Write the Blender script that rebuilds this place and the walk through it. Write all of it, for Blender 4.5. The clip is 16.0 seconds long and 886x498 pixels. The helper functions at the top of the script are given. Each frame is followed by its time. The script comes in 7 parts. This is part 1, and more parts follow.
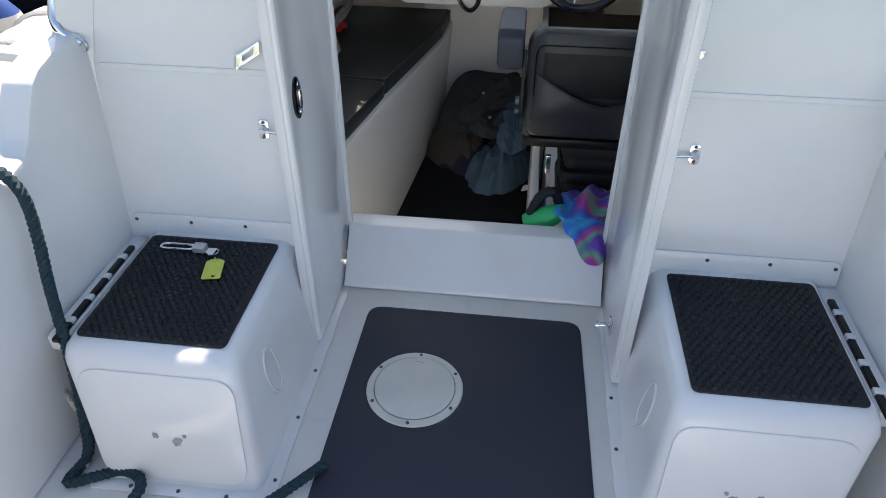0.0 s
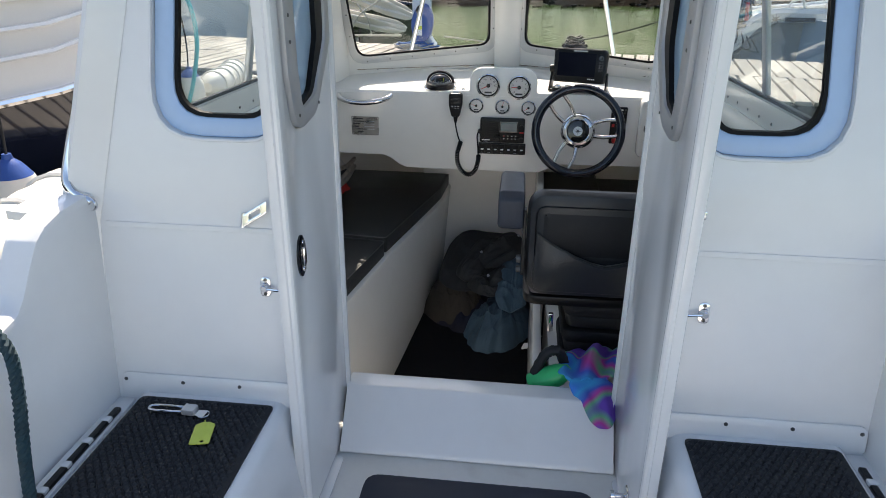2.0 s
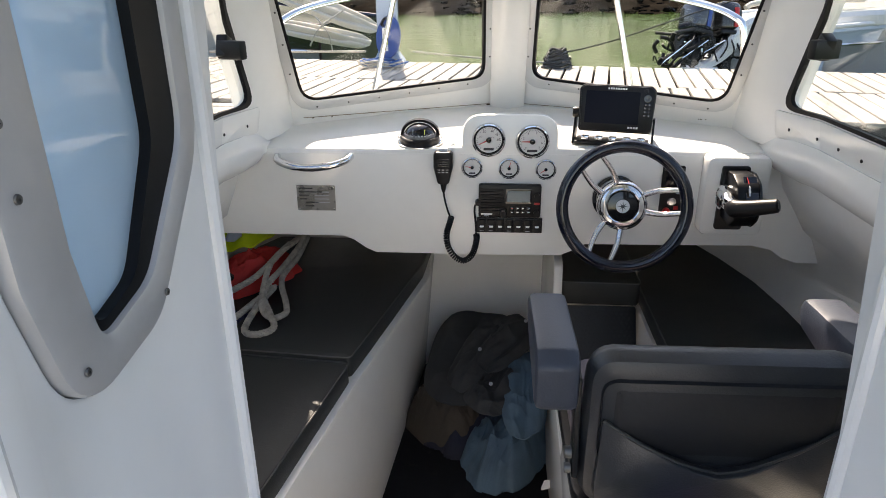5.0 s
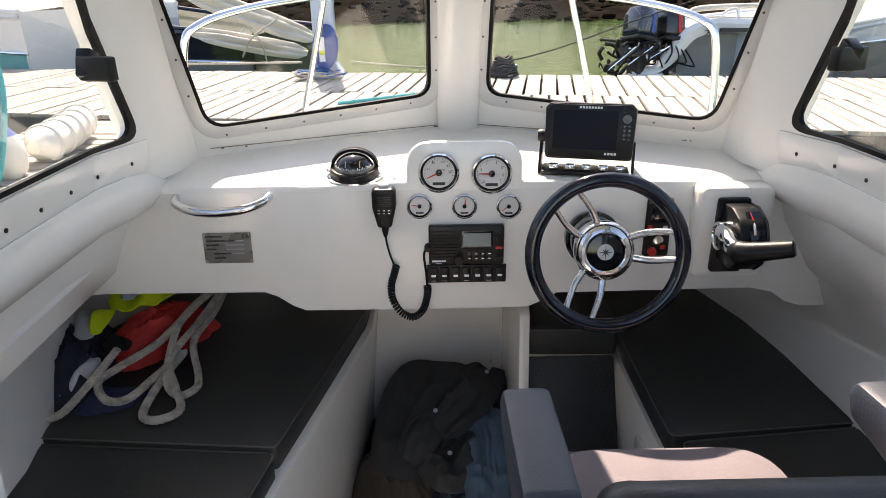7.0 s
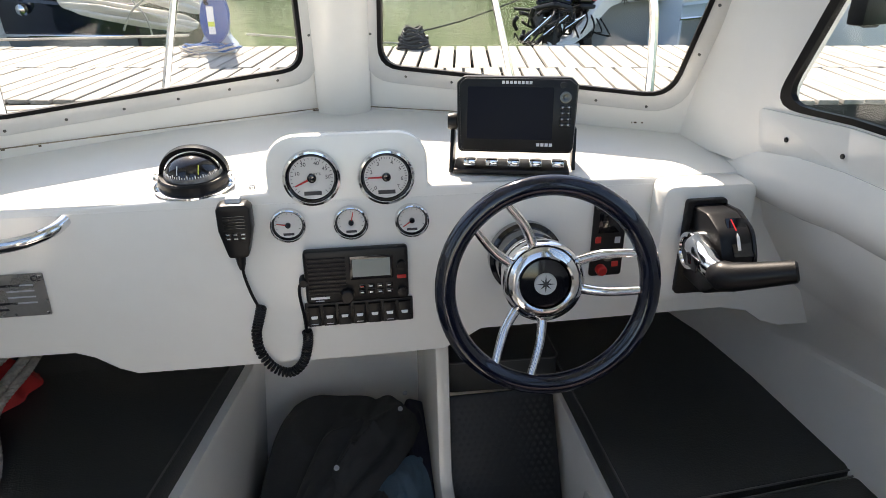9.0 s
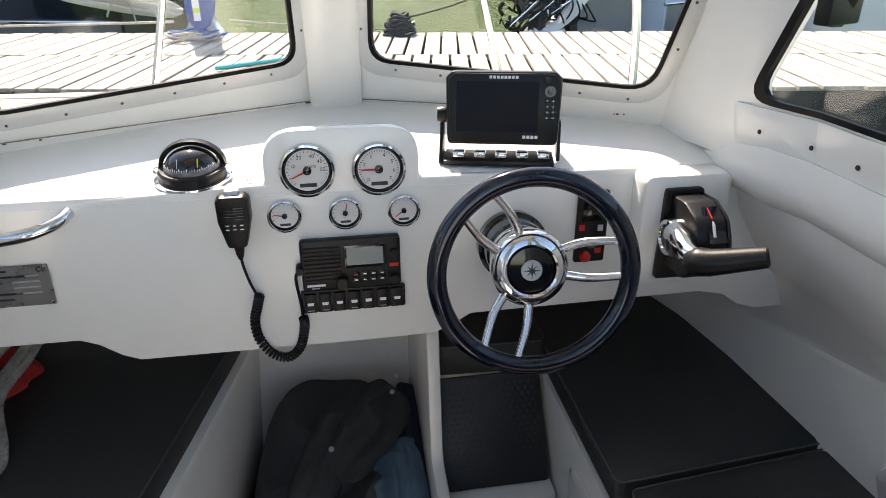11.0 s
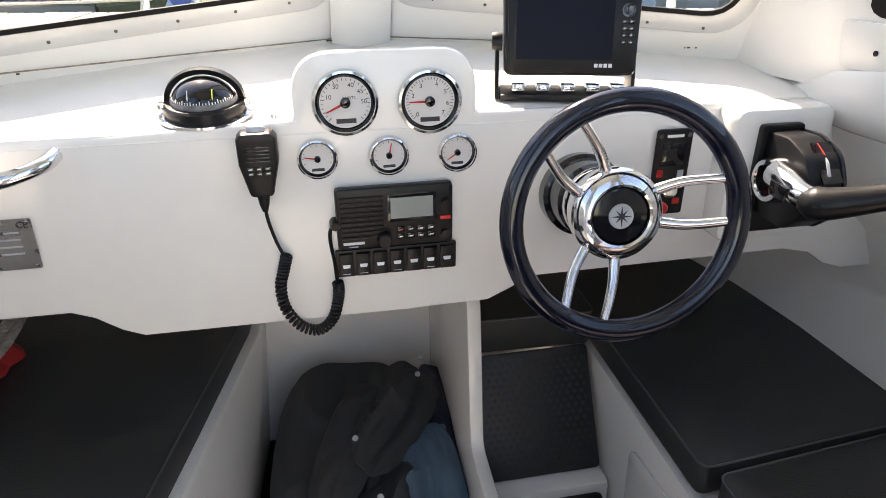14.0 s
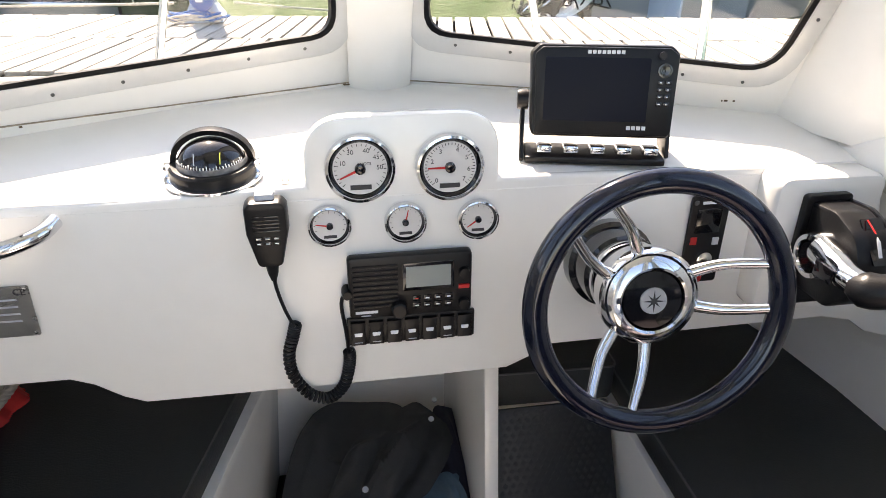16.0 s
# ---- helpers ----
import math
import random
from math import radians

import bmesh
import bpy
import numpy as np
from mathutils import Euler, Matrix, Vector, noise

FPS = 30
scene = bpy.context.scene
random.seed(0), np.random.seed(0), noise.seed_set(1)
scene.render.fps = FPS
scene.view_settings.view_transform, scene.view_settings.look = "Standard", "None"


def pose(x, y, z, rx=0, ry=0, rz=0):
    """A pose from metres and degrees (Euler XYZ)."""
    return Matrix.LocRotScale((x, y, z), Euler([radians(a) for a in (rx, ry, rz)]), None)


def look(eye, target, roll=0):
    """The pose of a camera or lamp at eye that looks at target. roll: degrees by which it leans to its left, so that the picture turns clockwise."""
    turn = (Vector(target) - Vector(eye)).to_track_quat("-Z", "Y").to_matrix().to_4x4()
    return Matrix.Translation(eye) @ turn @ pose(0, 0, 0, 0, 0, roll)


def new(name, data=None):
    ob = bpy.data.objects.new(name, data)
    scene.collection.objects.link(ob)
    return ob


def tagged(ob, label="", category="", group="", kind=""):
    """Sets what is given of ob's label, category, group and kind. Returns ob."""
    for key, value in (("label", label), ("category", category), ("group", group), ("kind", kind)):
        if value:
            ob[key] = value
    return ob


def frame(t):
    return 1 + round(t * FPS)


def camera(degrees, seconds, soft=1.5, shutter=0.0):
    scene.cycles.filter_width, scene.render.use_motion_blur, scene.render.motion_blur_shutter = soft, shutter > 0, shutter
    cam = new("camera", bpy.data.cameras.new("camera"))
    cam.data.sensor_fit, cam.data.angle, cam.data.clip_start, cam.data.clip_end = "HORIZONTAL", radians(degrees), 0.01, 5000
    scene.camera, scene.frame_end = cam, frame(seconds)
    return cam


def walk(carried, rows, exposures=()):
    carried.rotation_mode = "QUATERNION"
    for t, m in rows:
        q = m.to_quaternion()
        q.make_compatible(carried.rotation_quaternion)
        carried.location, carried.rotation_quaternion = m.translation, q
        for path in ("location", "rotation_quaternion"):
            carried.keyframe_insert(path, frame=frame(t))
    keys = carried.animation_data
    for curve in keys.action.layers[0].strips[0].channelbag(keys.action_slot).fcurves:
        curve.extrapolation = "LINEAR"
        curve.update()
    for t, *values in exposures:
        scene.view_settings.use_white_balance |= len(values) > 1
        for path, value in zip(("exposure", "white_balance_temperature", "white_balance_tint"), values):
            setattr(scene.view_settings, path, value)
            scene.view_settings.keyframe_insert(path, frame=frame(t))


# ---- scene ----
cam = camera(66.7, 16.0, 0.8)
METRES, EYE, TILT, LEAN, TURN = 2.25, 1.2, -37.0, 0.0, 7.0
ROWS = [
    (0.0, 0.0, 0.0, 0.0, 0.0, 0.0, -0.0),
    (0.5, 0.0001, 0.0006, 0.0003, 0.07, 2.82, 0.19),
    (1.0, 0.0029, 0.0015, 0.0005, -0.18, 7.29, 0.01),
    (1.5, 0.0023, 0.0027, 0.0005, -0.38, 12.01, -0.09),
    (2.0, -0.0095, 0.0156, 0.0032, -0.53, 13.29, -0.07),
    (2.5, -0.0338, 0.044, 0.0192, -0.52, 13.45, 0.11),
    (3.0, -0.0345, 0.1032, 0.0595, -0.32, 13.63, 0.74),
    (3.5, -0.0256, 0.1565, 0.109, -0.71, 13.73, 0.86),
    (4.0, -0.0157, 0.2116, 0.1388, -1.09, 13.76, 1.18),
    (4.5, -0.0288, 0.2677, 0.185, -1.68, 13.75, 1.8),
    (7.0, -0.0079, 0.455, 0.3073, -6.16, 14.22, 5.33),
    (7.5, -0.0141, 0.4812, 0.3219, -7.64, 13.65, 6.78),
    (8.0, 0.0121, 0.5363, 0.3439, -10.01, 12.76, 8.43),
    (8.5, 0.0353, 0.5846, 0.3695, -11.28, 12.03, 9.02),
    (9.0, 0.0496, 0.6177, 0.3883, -12.05, 11.4, 9.26),
    (11.5, 0.0408, 0.5927, 0.3857, -13.21, 9.82, 9.99),
    (12.0, 0.0434, 0.5931, 0.3828, -13.41, 9.7, 10.1),
    (12.5, 0.0432, 0.5971, 0.3809, -13.59, 9.65, 10.16),
    (13.0, 0.0285, 0.6124, 0.3746, -14.0, 9.49, 10.33),
    (13.5, 0.0099, 0.6423, 0.3699, -14.4, 9.25, 10.79),
    (14.0, 0.0069, 0.6917, 0.3827, -14.61, 9.04, 10.95),
    (14.5, 0.0095, 0.7136, 0.3951, -14.65, 9.03, 10.46),
    (15.0, 0.0147, 0.7225, 0.3995, -14.21, 9.01, 10.03),
    (15.5, 0.0197, 0.7193, 0.4172, -13.8, 9.05, 10.0),
    (16.0, 0.0192, 0.7072, 0.4319, -13.37, 9.07, 9.52),
]
EXPOSURES = [(0.0, 1.07, 7250, 12), (2.5, 0.97, 7200, 12), (4.5, 1.45, 7700, 15), (7.0, 1.50, 8000, 18), (9.2, 1.53, 7600, 14), (13.0, 1.78, 7900, 17), (14.5, 2.19, 8200, 18), (16.0, 2.09, 8100, 18)]
walk(cam, [(t, pose(0, 0, EYE, TILT, LEAN, TURN) @ pose(METRES * x, METRES * y, METRES * z, 90 + pitch, roll, yaw)) for t, x, y, z, yaw, pitch, roll in ROWS], EXPOSURES)

# ---- light ----
SUN_EL, SUN_AZ = 50.5, -11.0  # degrees; azimuth from +y towards +x
world = bpy.data.worlds.new("sky_world")
scene.world = world
world.use_nodes = True
wn = world.node_tree
sky = wn.nodes.new("ShaderNodeTexSky")
sky.sky_type, sky.sun_disc = "NISHITA", False
sky.sun_elevation, sky.sun_rotation = radians(SUN_EL), radians(SUN_AZ)
wn.links.new(sky.outputs["Color"], wn.nodes["Background"].inputs["Color"])
wn.nodes["Background"].inputs["Strength"].default_value = 0.14
sun = new("sun", bpy.data.lights.new("sun", "SUN"))
sun.data.energy, sun.data.angle, sun.data.color = 4.6, radians(0.55), (1.0, 0.95, 0.88)
sun_dir = Vector((math.sin(radians(SUN_AZ)) * math.cos(radians(SUN_EL)), math.cos(radians(SUN_AZ)) * math.cos(radians(SUN_EL)), math.sin(radians(SUN_EL))))
sun.matrix_world = look(sun_dir * 30, (0, 0, 0))


# ---- materials ----
def paint(name, color, rough=0.5, metal=0.0, vary=0.12, scale=6.0, fine=60.0, bump=0.05, bump_scale=120.0, coat=0.0, spec=0.5, dirt=None, dirt_amount=0.0, aniso=(1, 1, 1), per_object=0.0, island=0.0):
    """A surface with grain at two scales, fine relief, and stains of their own shape."""
    m = bpy.data.materials.new(name)
    m.use_nodes = True
    nt, b = m.node_tree, m.node_tree.nodes["Principled BSDF"]
    co = nt.nodes.new("ShaderNodeTexCoord")
    mp = nt.nodes.new("ShaderNodeMapping")
    mp.inputs["Scale"].default_value = aniso
    nt.links.new(co.outputs["Object"], mp.inputs["Vector"])
    def tex(sc, detail=3.0):
        n = nt.nodes.new("ShaderNodeTexNoise")
        n.inputs["Scale"].default_value, n.inputs["Detail"].default_value = sc, detail
        nt.links.new(mp.outputs["Vector"], n.inputs["Vector"])
        return n
    def mix(kind, fac, a, c):
        n = nt.nodes.new("ShaderNodeMix")
        n.data_type, n.blend_type = "RGBA", kind
        for sock, v in ((n.inputs["Factor"], fac), (n.inputs[6], a), (n.inputs[7], c)):
            if isinstance(v, bpy.types.NodeSocket):
                nt.links.new(v, sock)
            else:
                sock.default_value = v if not isinstance(v, tuple) else (*v, 1.0)[:4]
        return n.outputs[2]
    def ramp(src, lo, hi, a=0.0, c=1.0):
        n = nt.nodes.new("ShaderNodeMapRange")
        n.inputs["From Min"].default_value, n.inputs["From Max"].default_value = lo, hi
        n.inputs["To Min"].default_value, n.inputs["To Max"].default_value = a, c
        nt.links.new(src, n.inputs["Value"])
        return n.outputs["Result"]
    big, small = tex(scale), tex(fine)
    lo = tuple(c * (1 - vary) for c in color)
    hi = tuple(min(1.0, c * (1 + vary * 0.6)) for c in color)
    col = mix("MIX", ramp(big.outputs["Fac"], 0.3, 0.7), lo, hi)
    col = mix("MULTIPLY", ramp(small.outputs["Fac"], 0.35, 0.75, 0.0, vary), col, tuple(c * 0.55 for c in (1, 1, 1)))
    if per_object:
        oi = nt.nodes.new("ShaderNodeObjectInfo")
        col = mix("MULTIPLY", ramp(oi.outputs["Random"], 0, 1, 0.0, per_object), col, (0.35, 0.33, 0.30))
    if island:
        gi = nt.nodes.new("ShaderNodeNewGeometry")
        col = mix("MULTIPLY", ramp(gi.outputs["Random Per Island"], 0, 1, 0.0, island), col, (0.35, 0.33, 0.30))
    if dirt is not None:
        d1 = tex(scale * 2.3, 6.0)
        col = mix("MIX", ramp(d1.outputs["Fac"], 0.6, 0.78, 0.0, dirt_amount), col, dirt)
    nt.links.new(col, b.inputs["Base Color"])
    nt.links.new(ramp(big.outputs["Fac"], 0.2, 0.8, max(0.02, rough * 0.8), min(1.0, rough * 1.2)), b.inputs["Roughness"])
    b.inputs["Metallic"].default_value = metal
    b.inputs["Coat Weight"].default_value = coat
    b.inputs["Coat Roughness"].default_value = 0.06
    b.inputs["Specular IOR Level"].default_value = spec
    if bump:
        t3 = tex(bump_scale, 2.0)
        bp = nt.nodes.new("ShaderNodeBump")
        bp.inputs["Strength"].default_value, bp.inputs["Distance"].default_value = bump, 0.004
        nt.links.new(t3.outputs["Fac"], bp.inputs["Height"])
        nt.links.new(bp.outputs["Normal"], b.inputs["Normal"])
    return m


GEL = paint("white_gelcoat", (0.79, 0.79, 0.78), 0.16, vary=0.04, scale=1.5, fine=25, bump=0.02, bump_scale=40, coat=0.35, dirt=(0.55, 0.50, 0.42), dirt_amount=0.12)
GELIN = paint("cream_gelcoat", (0.865, 0.852, 0.81), 0.22, vary=0.04, scale=2, fine=30, bump=0.03, bump_scale=30, coat=0.3, dirt=(0.5, 0.44, 0.34), dirt_amount=0.10)
# gelcoat with the sky's blue reflection mixed into its base colour
GELSTEP = paint("sky_reflection_gelcoat", (0.40, 0.55, 0.76), 0.2, vary=0.05, scale=3, coat=0.3)
SOLEWHITE = paint("worn_white_sole", (0.72, 0.70, 0.66), 0.35, vary=0.08, scale=3, dirt=(0.33, 0.28, 0.22), dirt_amount=0.35)
MATBLUE = paint("dark_deck_mat", (0.022, 0.027, 0.045), 0.62, vary=0.12, scale=5, fine=200, bump=0.25, bump_scale=700)
CARPET = paint("black_carpet", (0.012, 0.012, 0.014), 0.95, vary=0.3, scale=12, fine=300, bump=0.6, bump_scale=500, spec=0.15, dirt=(0.06, 0.055, 0.05), dirt_amount=0.2)
RUBBER = paint("black_tread_rubber", (0.006, 0.007, 0.010), 0.62, vary=0.15, scale=8, bump=0.1)
BLACKP = paint("black_plastic", (0.007, 0.007, 0.008), 0.36, vary=0.1, scale=20, bump=0.08, bump_scale=400, spec=0.3)
GLOSSBLACK = paint("gloss_black", (0.006, 0.006, 0.008), 0.08, vary=0.05, scale=20, bump=0.0, coat=0.3)
SCREEN = paint("dark_screen", (0.005, 0.006, 0.014), 0.22, vary=0.05, scale=20, bump=0.0, spec=0.07)
CARBON = paint("carbon_rim", (0.006, 0.008, 0.018), 0.10, vary=0.3, scale=60, fine=300, bump=0.0, coat=0.2)
CHROME = paint("polished_steel", (0.78, 0.78, 0.79), 0.08, metal=1.0, vary=0.03, scale=10, bump=0.0)
ALU = paint("brushed_aluminium", (0.56, 0.57, 0.58), 0.36, metal=0.55, vary=0.06, scale=8, fine=120, bump=0.04)
GREYTRIM = paint("grey_window_trim", (0.46, 0.46, 0.46), 0.42, metal=0.2, vary=0.07, scale=8, bump=0.05)
SEAL = paint("black_rubber_seal", (0.007, 0.007, 0.008), 0.45, vary=0.1, bump=0.0, spec=0.15)
VINYL = paint("black_vinyl", (0.032, 0.0335, 0.033), 0.48, vary=0.14, scale=5, fine=80, bump=0.22, bump_scale=260, spec=0.4)
FOOTRUBBER = paint("worn_black_rubber", (0.021, 0.021, 0.022), 0.5, vary=0.3, scale=14, fine=90, bump=0.15, dirt=(0.09, 0.085, 0.08), dirt_amount=0.25)
FRAMEGREY = paint("pale_anodised_frame", (0.62, 0.62, 0.60), 0.34, metal=0.15, vary=0.06, scale=8, fine=120, bump=0.03)
VINYLGREY = paint("grey_vinyl", (0.036, 0.044, 0.062), 0.45, vary=0.1, scale=6, fine=90, bump=0.15, bump_scale=300)
SEATBACK = paint("charcoal_seat_back", (0.021, 0.024, 0.029), 0.4, vary=0.12, scale=6, fine=90, bump=0.15, bump_scale=300)
SEATFAB = paint("mauve_seat_fabric", (0.20, 0.175, 0.19), 0.85, vary=0.12, scale=8, fine=250, bump=0.35, bump_scale=600, spec=0.2)
CLOTHBLACK = paint("black_jacket_cloth", (0.052, 0.053, 0.054), 0.8, vary=0.2, scale=9, fine=200, bump=0.25, bump_scale=300, spec=0.25)
CLOTHBROWN = paint("brown_black_cloth", (0.068, 0.058, 0.048), 0.8, vary=0.2, scale=9, fine=200, bump=0.25, bump_scale=300, spec=0.25)
CLOTHBLUE = paint("slate_jacket_cloth", (0.085, 0.145, 0.20), 0.75, vary=0.2, scale=9, fine=200, bump=0.25, bump_scale=300, spec=0.25)
WOOD = paint("weathered_planks", (0.47, 0.43, 0.38), 0.85, vary=0.3, scale=2.2, fine=24, bump=0.5, bump_scale=40, aniso=(9, 1, 9), per_object=0.3, spec=0.2)
WOODX = paint("weathered_cross_planks", (0.47, 0.43, 0.38), 0.85, vary=0.3, scale=2.2, fine=24, bump=0.5, bump_scale=40, aniso=(1, 9, 9), per_object=0.3, spec=0.2)
DARKWOOD = paint("wet_timber", (0.05, 0.045, 0.04), 0.8, vary=0.3, scale=4, bump=0.3)
NAVY = paint("navy_hull", (0.013, 0.016, 0.030), 0.09, vary=0.08, scale=2, bump=0.02, bump_scale=6, coat=0.7)
WHITEHULL = paint("white_hull", (0.74, 0.74, 0.74), 0.18, vary=0.04, scale=1.2, coat=0.4)
PALEBLUE = paint("pale_blue_hull", (0.48, 0.56, 0.68), 0.25, vary=0.05, scale=1.2, coat=0.3)
# grey of the lower hulls; also paints the shade under the stern arch
GREYHULLSHADE = paint("grey_hull_and_shade", (0.26, 0.27, 0.29), 0.4, vary=0.1, scale=1.2)
TUBE = paint("white_inflatable", (0.75, 0.72, 0.66), 0.5, vary=0.1, scale=4, bump=0.1, dirt=(0.25, 0.22, 0.18), dirt_amount=0.35)
BLUEP = paint("blue_plastic", (0.02, 0.075, 0.30), 0.4, vary=0.1, scale=6)
BLUEGREY = paint("grey_blue_pedestal", (0.42, 0.50, 0.60), 0.4, vary=0.08, scale=4)
ROPEGREEN = paint("dark_green_rope", (0.012, 0.040, 0.052), 0.8, vary=0.25, scale=30, bump=0.3)
ROPEWHITE = paint("worn_white_rope", (0.52, 0.48, 0.42), 0.85, vary=0.3, scale=40, fine=180, bump=0.4)
ROPECYAN = paint("turquoise_rope", (0.08, 0.46, 0.50), 0.7, vary=0.2, scale=30)
ROPEBLUE = paint("blue_hose", (0.03, 0.12, 0.36), 0.6, vary=0.2, scale=30)
ROPEBLACK = paint("black_rope", (0.015, 0.016, 0.018), 0.7, vary=0.2, scale=30)
HIVIS = paint("yellow_hi_vis", (0.62, 0.78, 0.02), 0.6, vary=0.1, scale=12)
REDCLOTH = paint("red_life_vest", (0.62, 0.035, 0.03), 0.6, vary=0.15, scale=12, bump=0.2)
NAVYCLOTH = paint("navy_cloth", (0.014, 0.017, 0.035), 0.8, vary=0.2, scale=12)
GREYREF = paint("reflective_grey", (0.50, 0.53, 0.58), 0.35, vary=0.1, scale=12)
TAGYEL = paint("yellow_green_tag", (0.62, 0.68, 0.10), 0.4, vary=0.05)
GREENP = paint("bright_green_plastic", (0.01, 0.50, 0.16), 0.35, vary=0.08)
STAIN = paint("scuffed_gelcoat", (0.36, 0.35, 0.34), 0.6, vary=0.35, scale=40)
RED = paint("red_plastic", (0.55, 0.02, 0.02), 0.35, vary=0.05)
DIAL = paint("silver_dial", (0.66, 0.65, 0.63), 0.35, vary=0.04, scale=30, bump=0.0)
LABELW = paint("white_print", (0.8, 0.8, 0.8), 0.5, vary=0.02, bump=0.0)
LABELD = paint("dark_print", (0.03, 0.03, 0.035), 0.5, vary=0.02, bump=0.0)
LCD = paint("grey_lcd", (0.30, 0.32, 0.30), 0.15, vary=0.05, bump=0.0)
CANVAS = paint("pale_canvas", (0.62, 0.57, 0.49), 0.85, vary=0.15, scale=3, bump=0.2, bump_scale=50)
ROCK = paint("shore_rock", (0.016, 0.013, 0.010), 1.0, vary=0.5, scale=1.5, fine=9, bump=0.6, bump_scale=12, spec=0.0)
PIPING = paint("grey_seam", (0.09, 0.09, 0.09), 0.6, vary=0.1, scale=20)
REFBAND = paint("reflective_band", (0.42, 0.50, 0.66), 0.35, vary=0.12, scale=14)
NAVYBAG = paint("navy_pouch", (0.018, 0.026, 0.075), 0.7, vary=0.2, scale=20)
SEAMDIRT = paint("seam_dirt", (0.36, 0.30, 0.22), 0.8, vary=0.5, scale=40)
GRIME = paint("brown_grime", (0.12, 0.08, 0.045), 0.8, vary=0.4, scale=60)
ENGRAVED = paint("brushed_maker_plate", (0.34, 0.34, 0.33), 0.28, metal=0.85, vary=0.10, scale=30, fine=160, bump=0.02)
PLATE = paint("engraved_plate", (0.12, 0.12, 0.115), 0.35, metal=0.6, vary=0.08, scale=30, bump=0.0)


def towel_material():
    m = bpy.data.materials.new("striped_towel")
    m.use_nodes = True
    nt, b = m.node_tree, m.node_tree.nodes["Principled BSDF"]
    co = nt.nodes.new("ShaderNodeTexCoord")
    wv = nt.nodes.new("ShaderNodeTexNoise")
    wv.inputs["Scale"].default_value, wv.inputs["Detail"].default_value, wv.inputs["Distortion"].default_value = 6.0, 0.5, 0.8
    cr = nt.nodes.new("ShaderNodeValToRGB")
    stops = [(0.0, (0.02, 0.13, 0.55)), (0.40, (0.03, 0.20, 0.66)), (0.46, (0.03, 0.34, 0.66)), (0.53, (0.05, 0.10, 0.50)), (0.57, (0.50, 0.05, 0.33)), (0.62, (0.12, 0.40, 0.22)), (0.68, (0.14, 0.06, 0.42))]
    cr.color_ramp.elements[0].position, cr.color_ramp.elements[0].color = stops[0][0], (*stops[0][1], 1)
    cr.color_ramp.elements[1].position, cr.color_ramp.elements[1].color = stops[-1][0], (*stops[-1][1], 1)
    for p, c in stops[1:-1]:
        cr.color_ramp.elements.new(p).color = (*c, 1)
    nt.links.new(co.outputs["Object"], wv.inputs["Vector"])
    nt.links.new(wv.outputs["Fac"], cr.inputs["Fac"])
    nt.links.new(cr.outputs["Color"], b.inputs["Base Color"])
    b.inputs["Roughness"].default_value = 0.95
    return m


def glass_material(name, tint, rough=0.0, shine=0.03, film=None):
    m = bpy.data.materials.new(name)
    m.use_nodes = True
    nt = m.node_tree
    out = nt.nodes["Material Output"]
    tr, gl, mx, fr = (nt.nodes.new(k) for k in ("ShaderNodeBsdfTransparent", "ShaderNodeBsdfGlossy", "ShaderNodeMixShader", "ShaderNodeLayerWeight"))
    tr.inputs["Color"].default_value = (*tint, 1)
    gl.inputs["Roughness"].default_value = rough
    fr.inputs["Blend"].default_value = 0.5
    pw = nt.nodes.new("ShaderNodeMath")
    pw.operation = "POWER"
    pw.inputs[1].default_value = 4.0
    sc = nt.nodes.new("ShaderNodeMath")
    sc.operation, sc.use_clamp = "MULTIPLY_ADD", True
    sc.inputs[1].default_value, sc.inputs[2].default_value = 0.6, shine
    nt.links.new(fr.outputs["Facing"], pw.inputs[0])
    nt.links.new(pw.outputs[0], sc.inputs[0])
    nt.links.new(sc.outputs[0], mx.inputs[0])
    nt.links.new(tr.outputs[0], mx.inputs[1])
    nt.links.new(gl.outputs[0], mx.inputs[2])
    if film is None:
        nt.links.new(mx.outputs[0], out.inputs["Surface"])
        return m
    df, m2 = nt.nodes.new("ShaderNodeBsdfDiffuse"), nt.nodes.new("ShaderNodeMixShader")
    tl, m3 = nt.nodes.new("ShaderNodeBsdfTranslucent"), nt.nodes.new("ShaderNodeMixShader")
    df.inputs["Color"].default_value = tl.inputs["Color"].default_value = (*film, 1)
    m2.inputs[0].default_value, m3.inputs[0].default_value = 0.55, 0.4
    nt.links.new(df.outputs[0], m3.inputs[1])
    nt.links.new(tl.outputs[0], m3.inputs[2])
    nt.links.new(mx.outputs[0], m2.inputs[1])
    nt.links.new(m3.outputs[0], m2.inputs[2])
    nt.links.new(m2.outputs[0], out.inputs["Surface"])
    return m


def water_material():
    m = bpy.data.materials.new("harbour_water")
    m.use_nodes = True
    nt, b = m.node_tree, m.node_tree.nodes["Principled BSDF"]
    b.inputs["Base Color"].default_value = (0.038, 0.072, 0.018, 1)
    b.inputs["Roughness"].default_value = 0.06
    b.inputs["IOR"].default_value = 1.33
    co = nt.nodes.new("ShaderNodeTexCoord")
    n1, bp = nt.nodes.new("ShaderNodeTexNoise"), nt.nodes.new("ShaderNodeBump")
    n1.inputs["Scale"].default_value, n1.inputs["Detail"].default_value = 3.4, 5
    bp.inputs["Strength"].default_value, bp.inputs["Distance"].default_value = 0.5, 0.06
    nt.links.new(co.outputs["Object"], n1.inputs["Vector"])
    nt.links.new(n1.outputs["Fac"], bp.inputs["Height"])
    nt.links.new(bp.outputs["Normal"], b.inputs["Normal"])
    return m


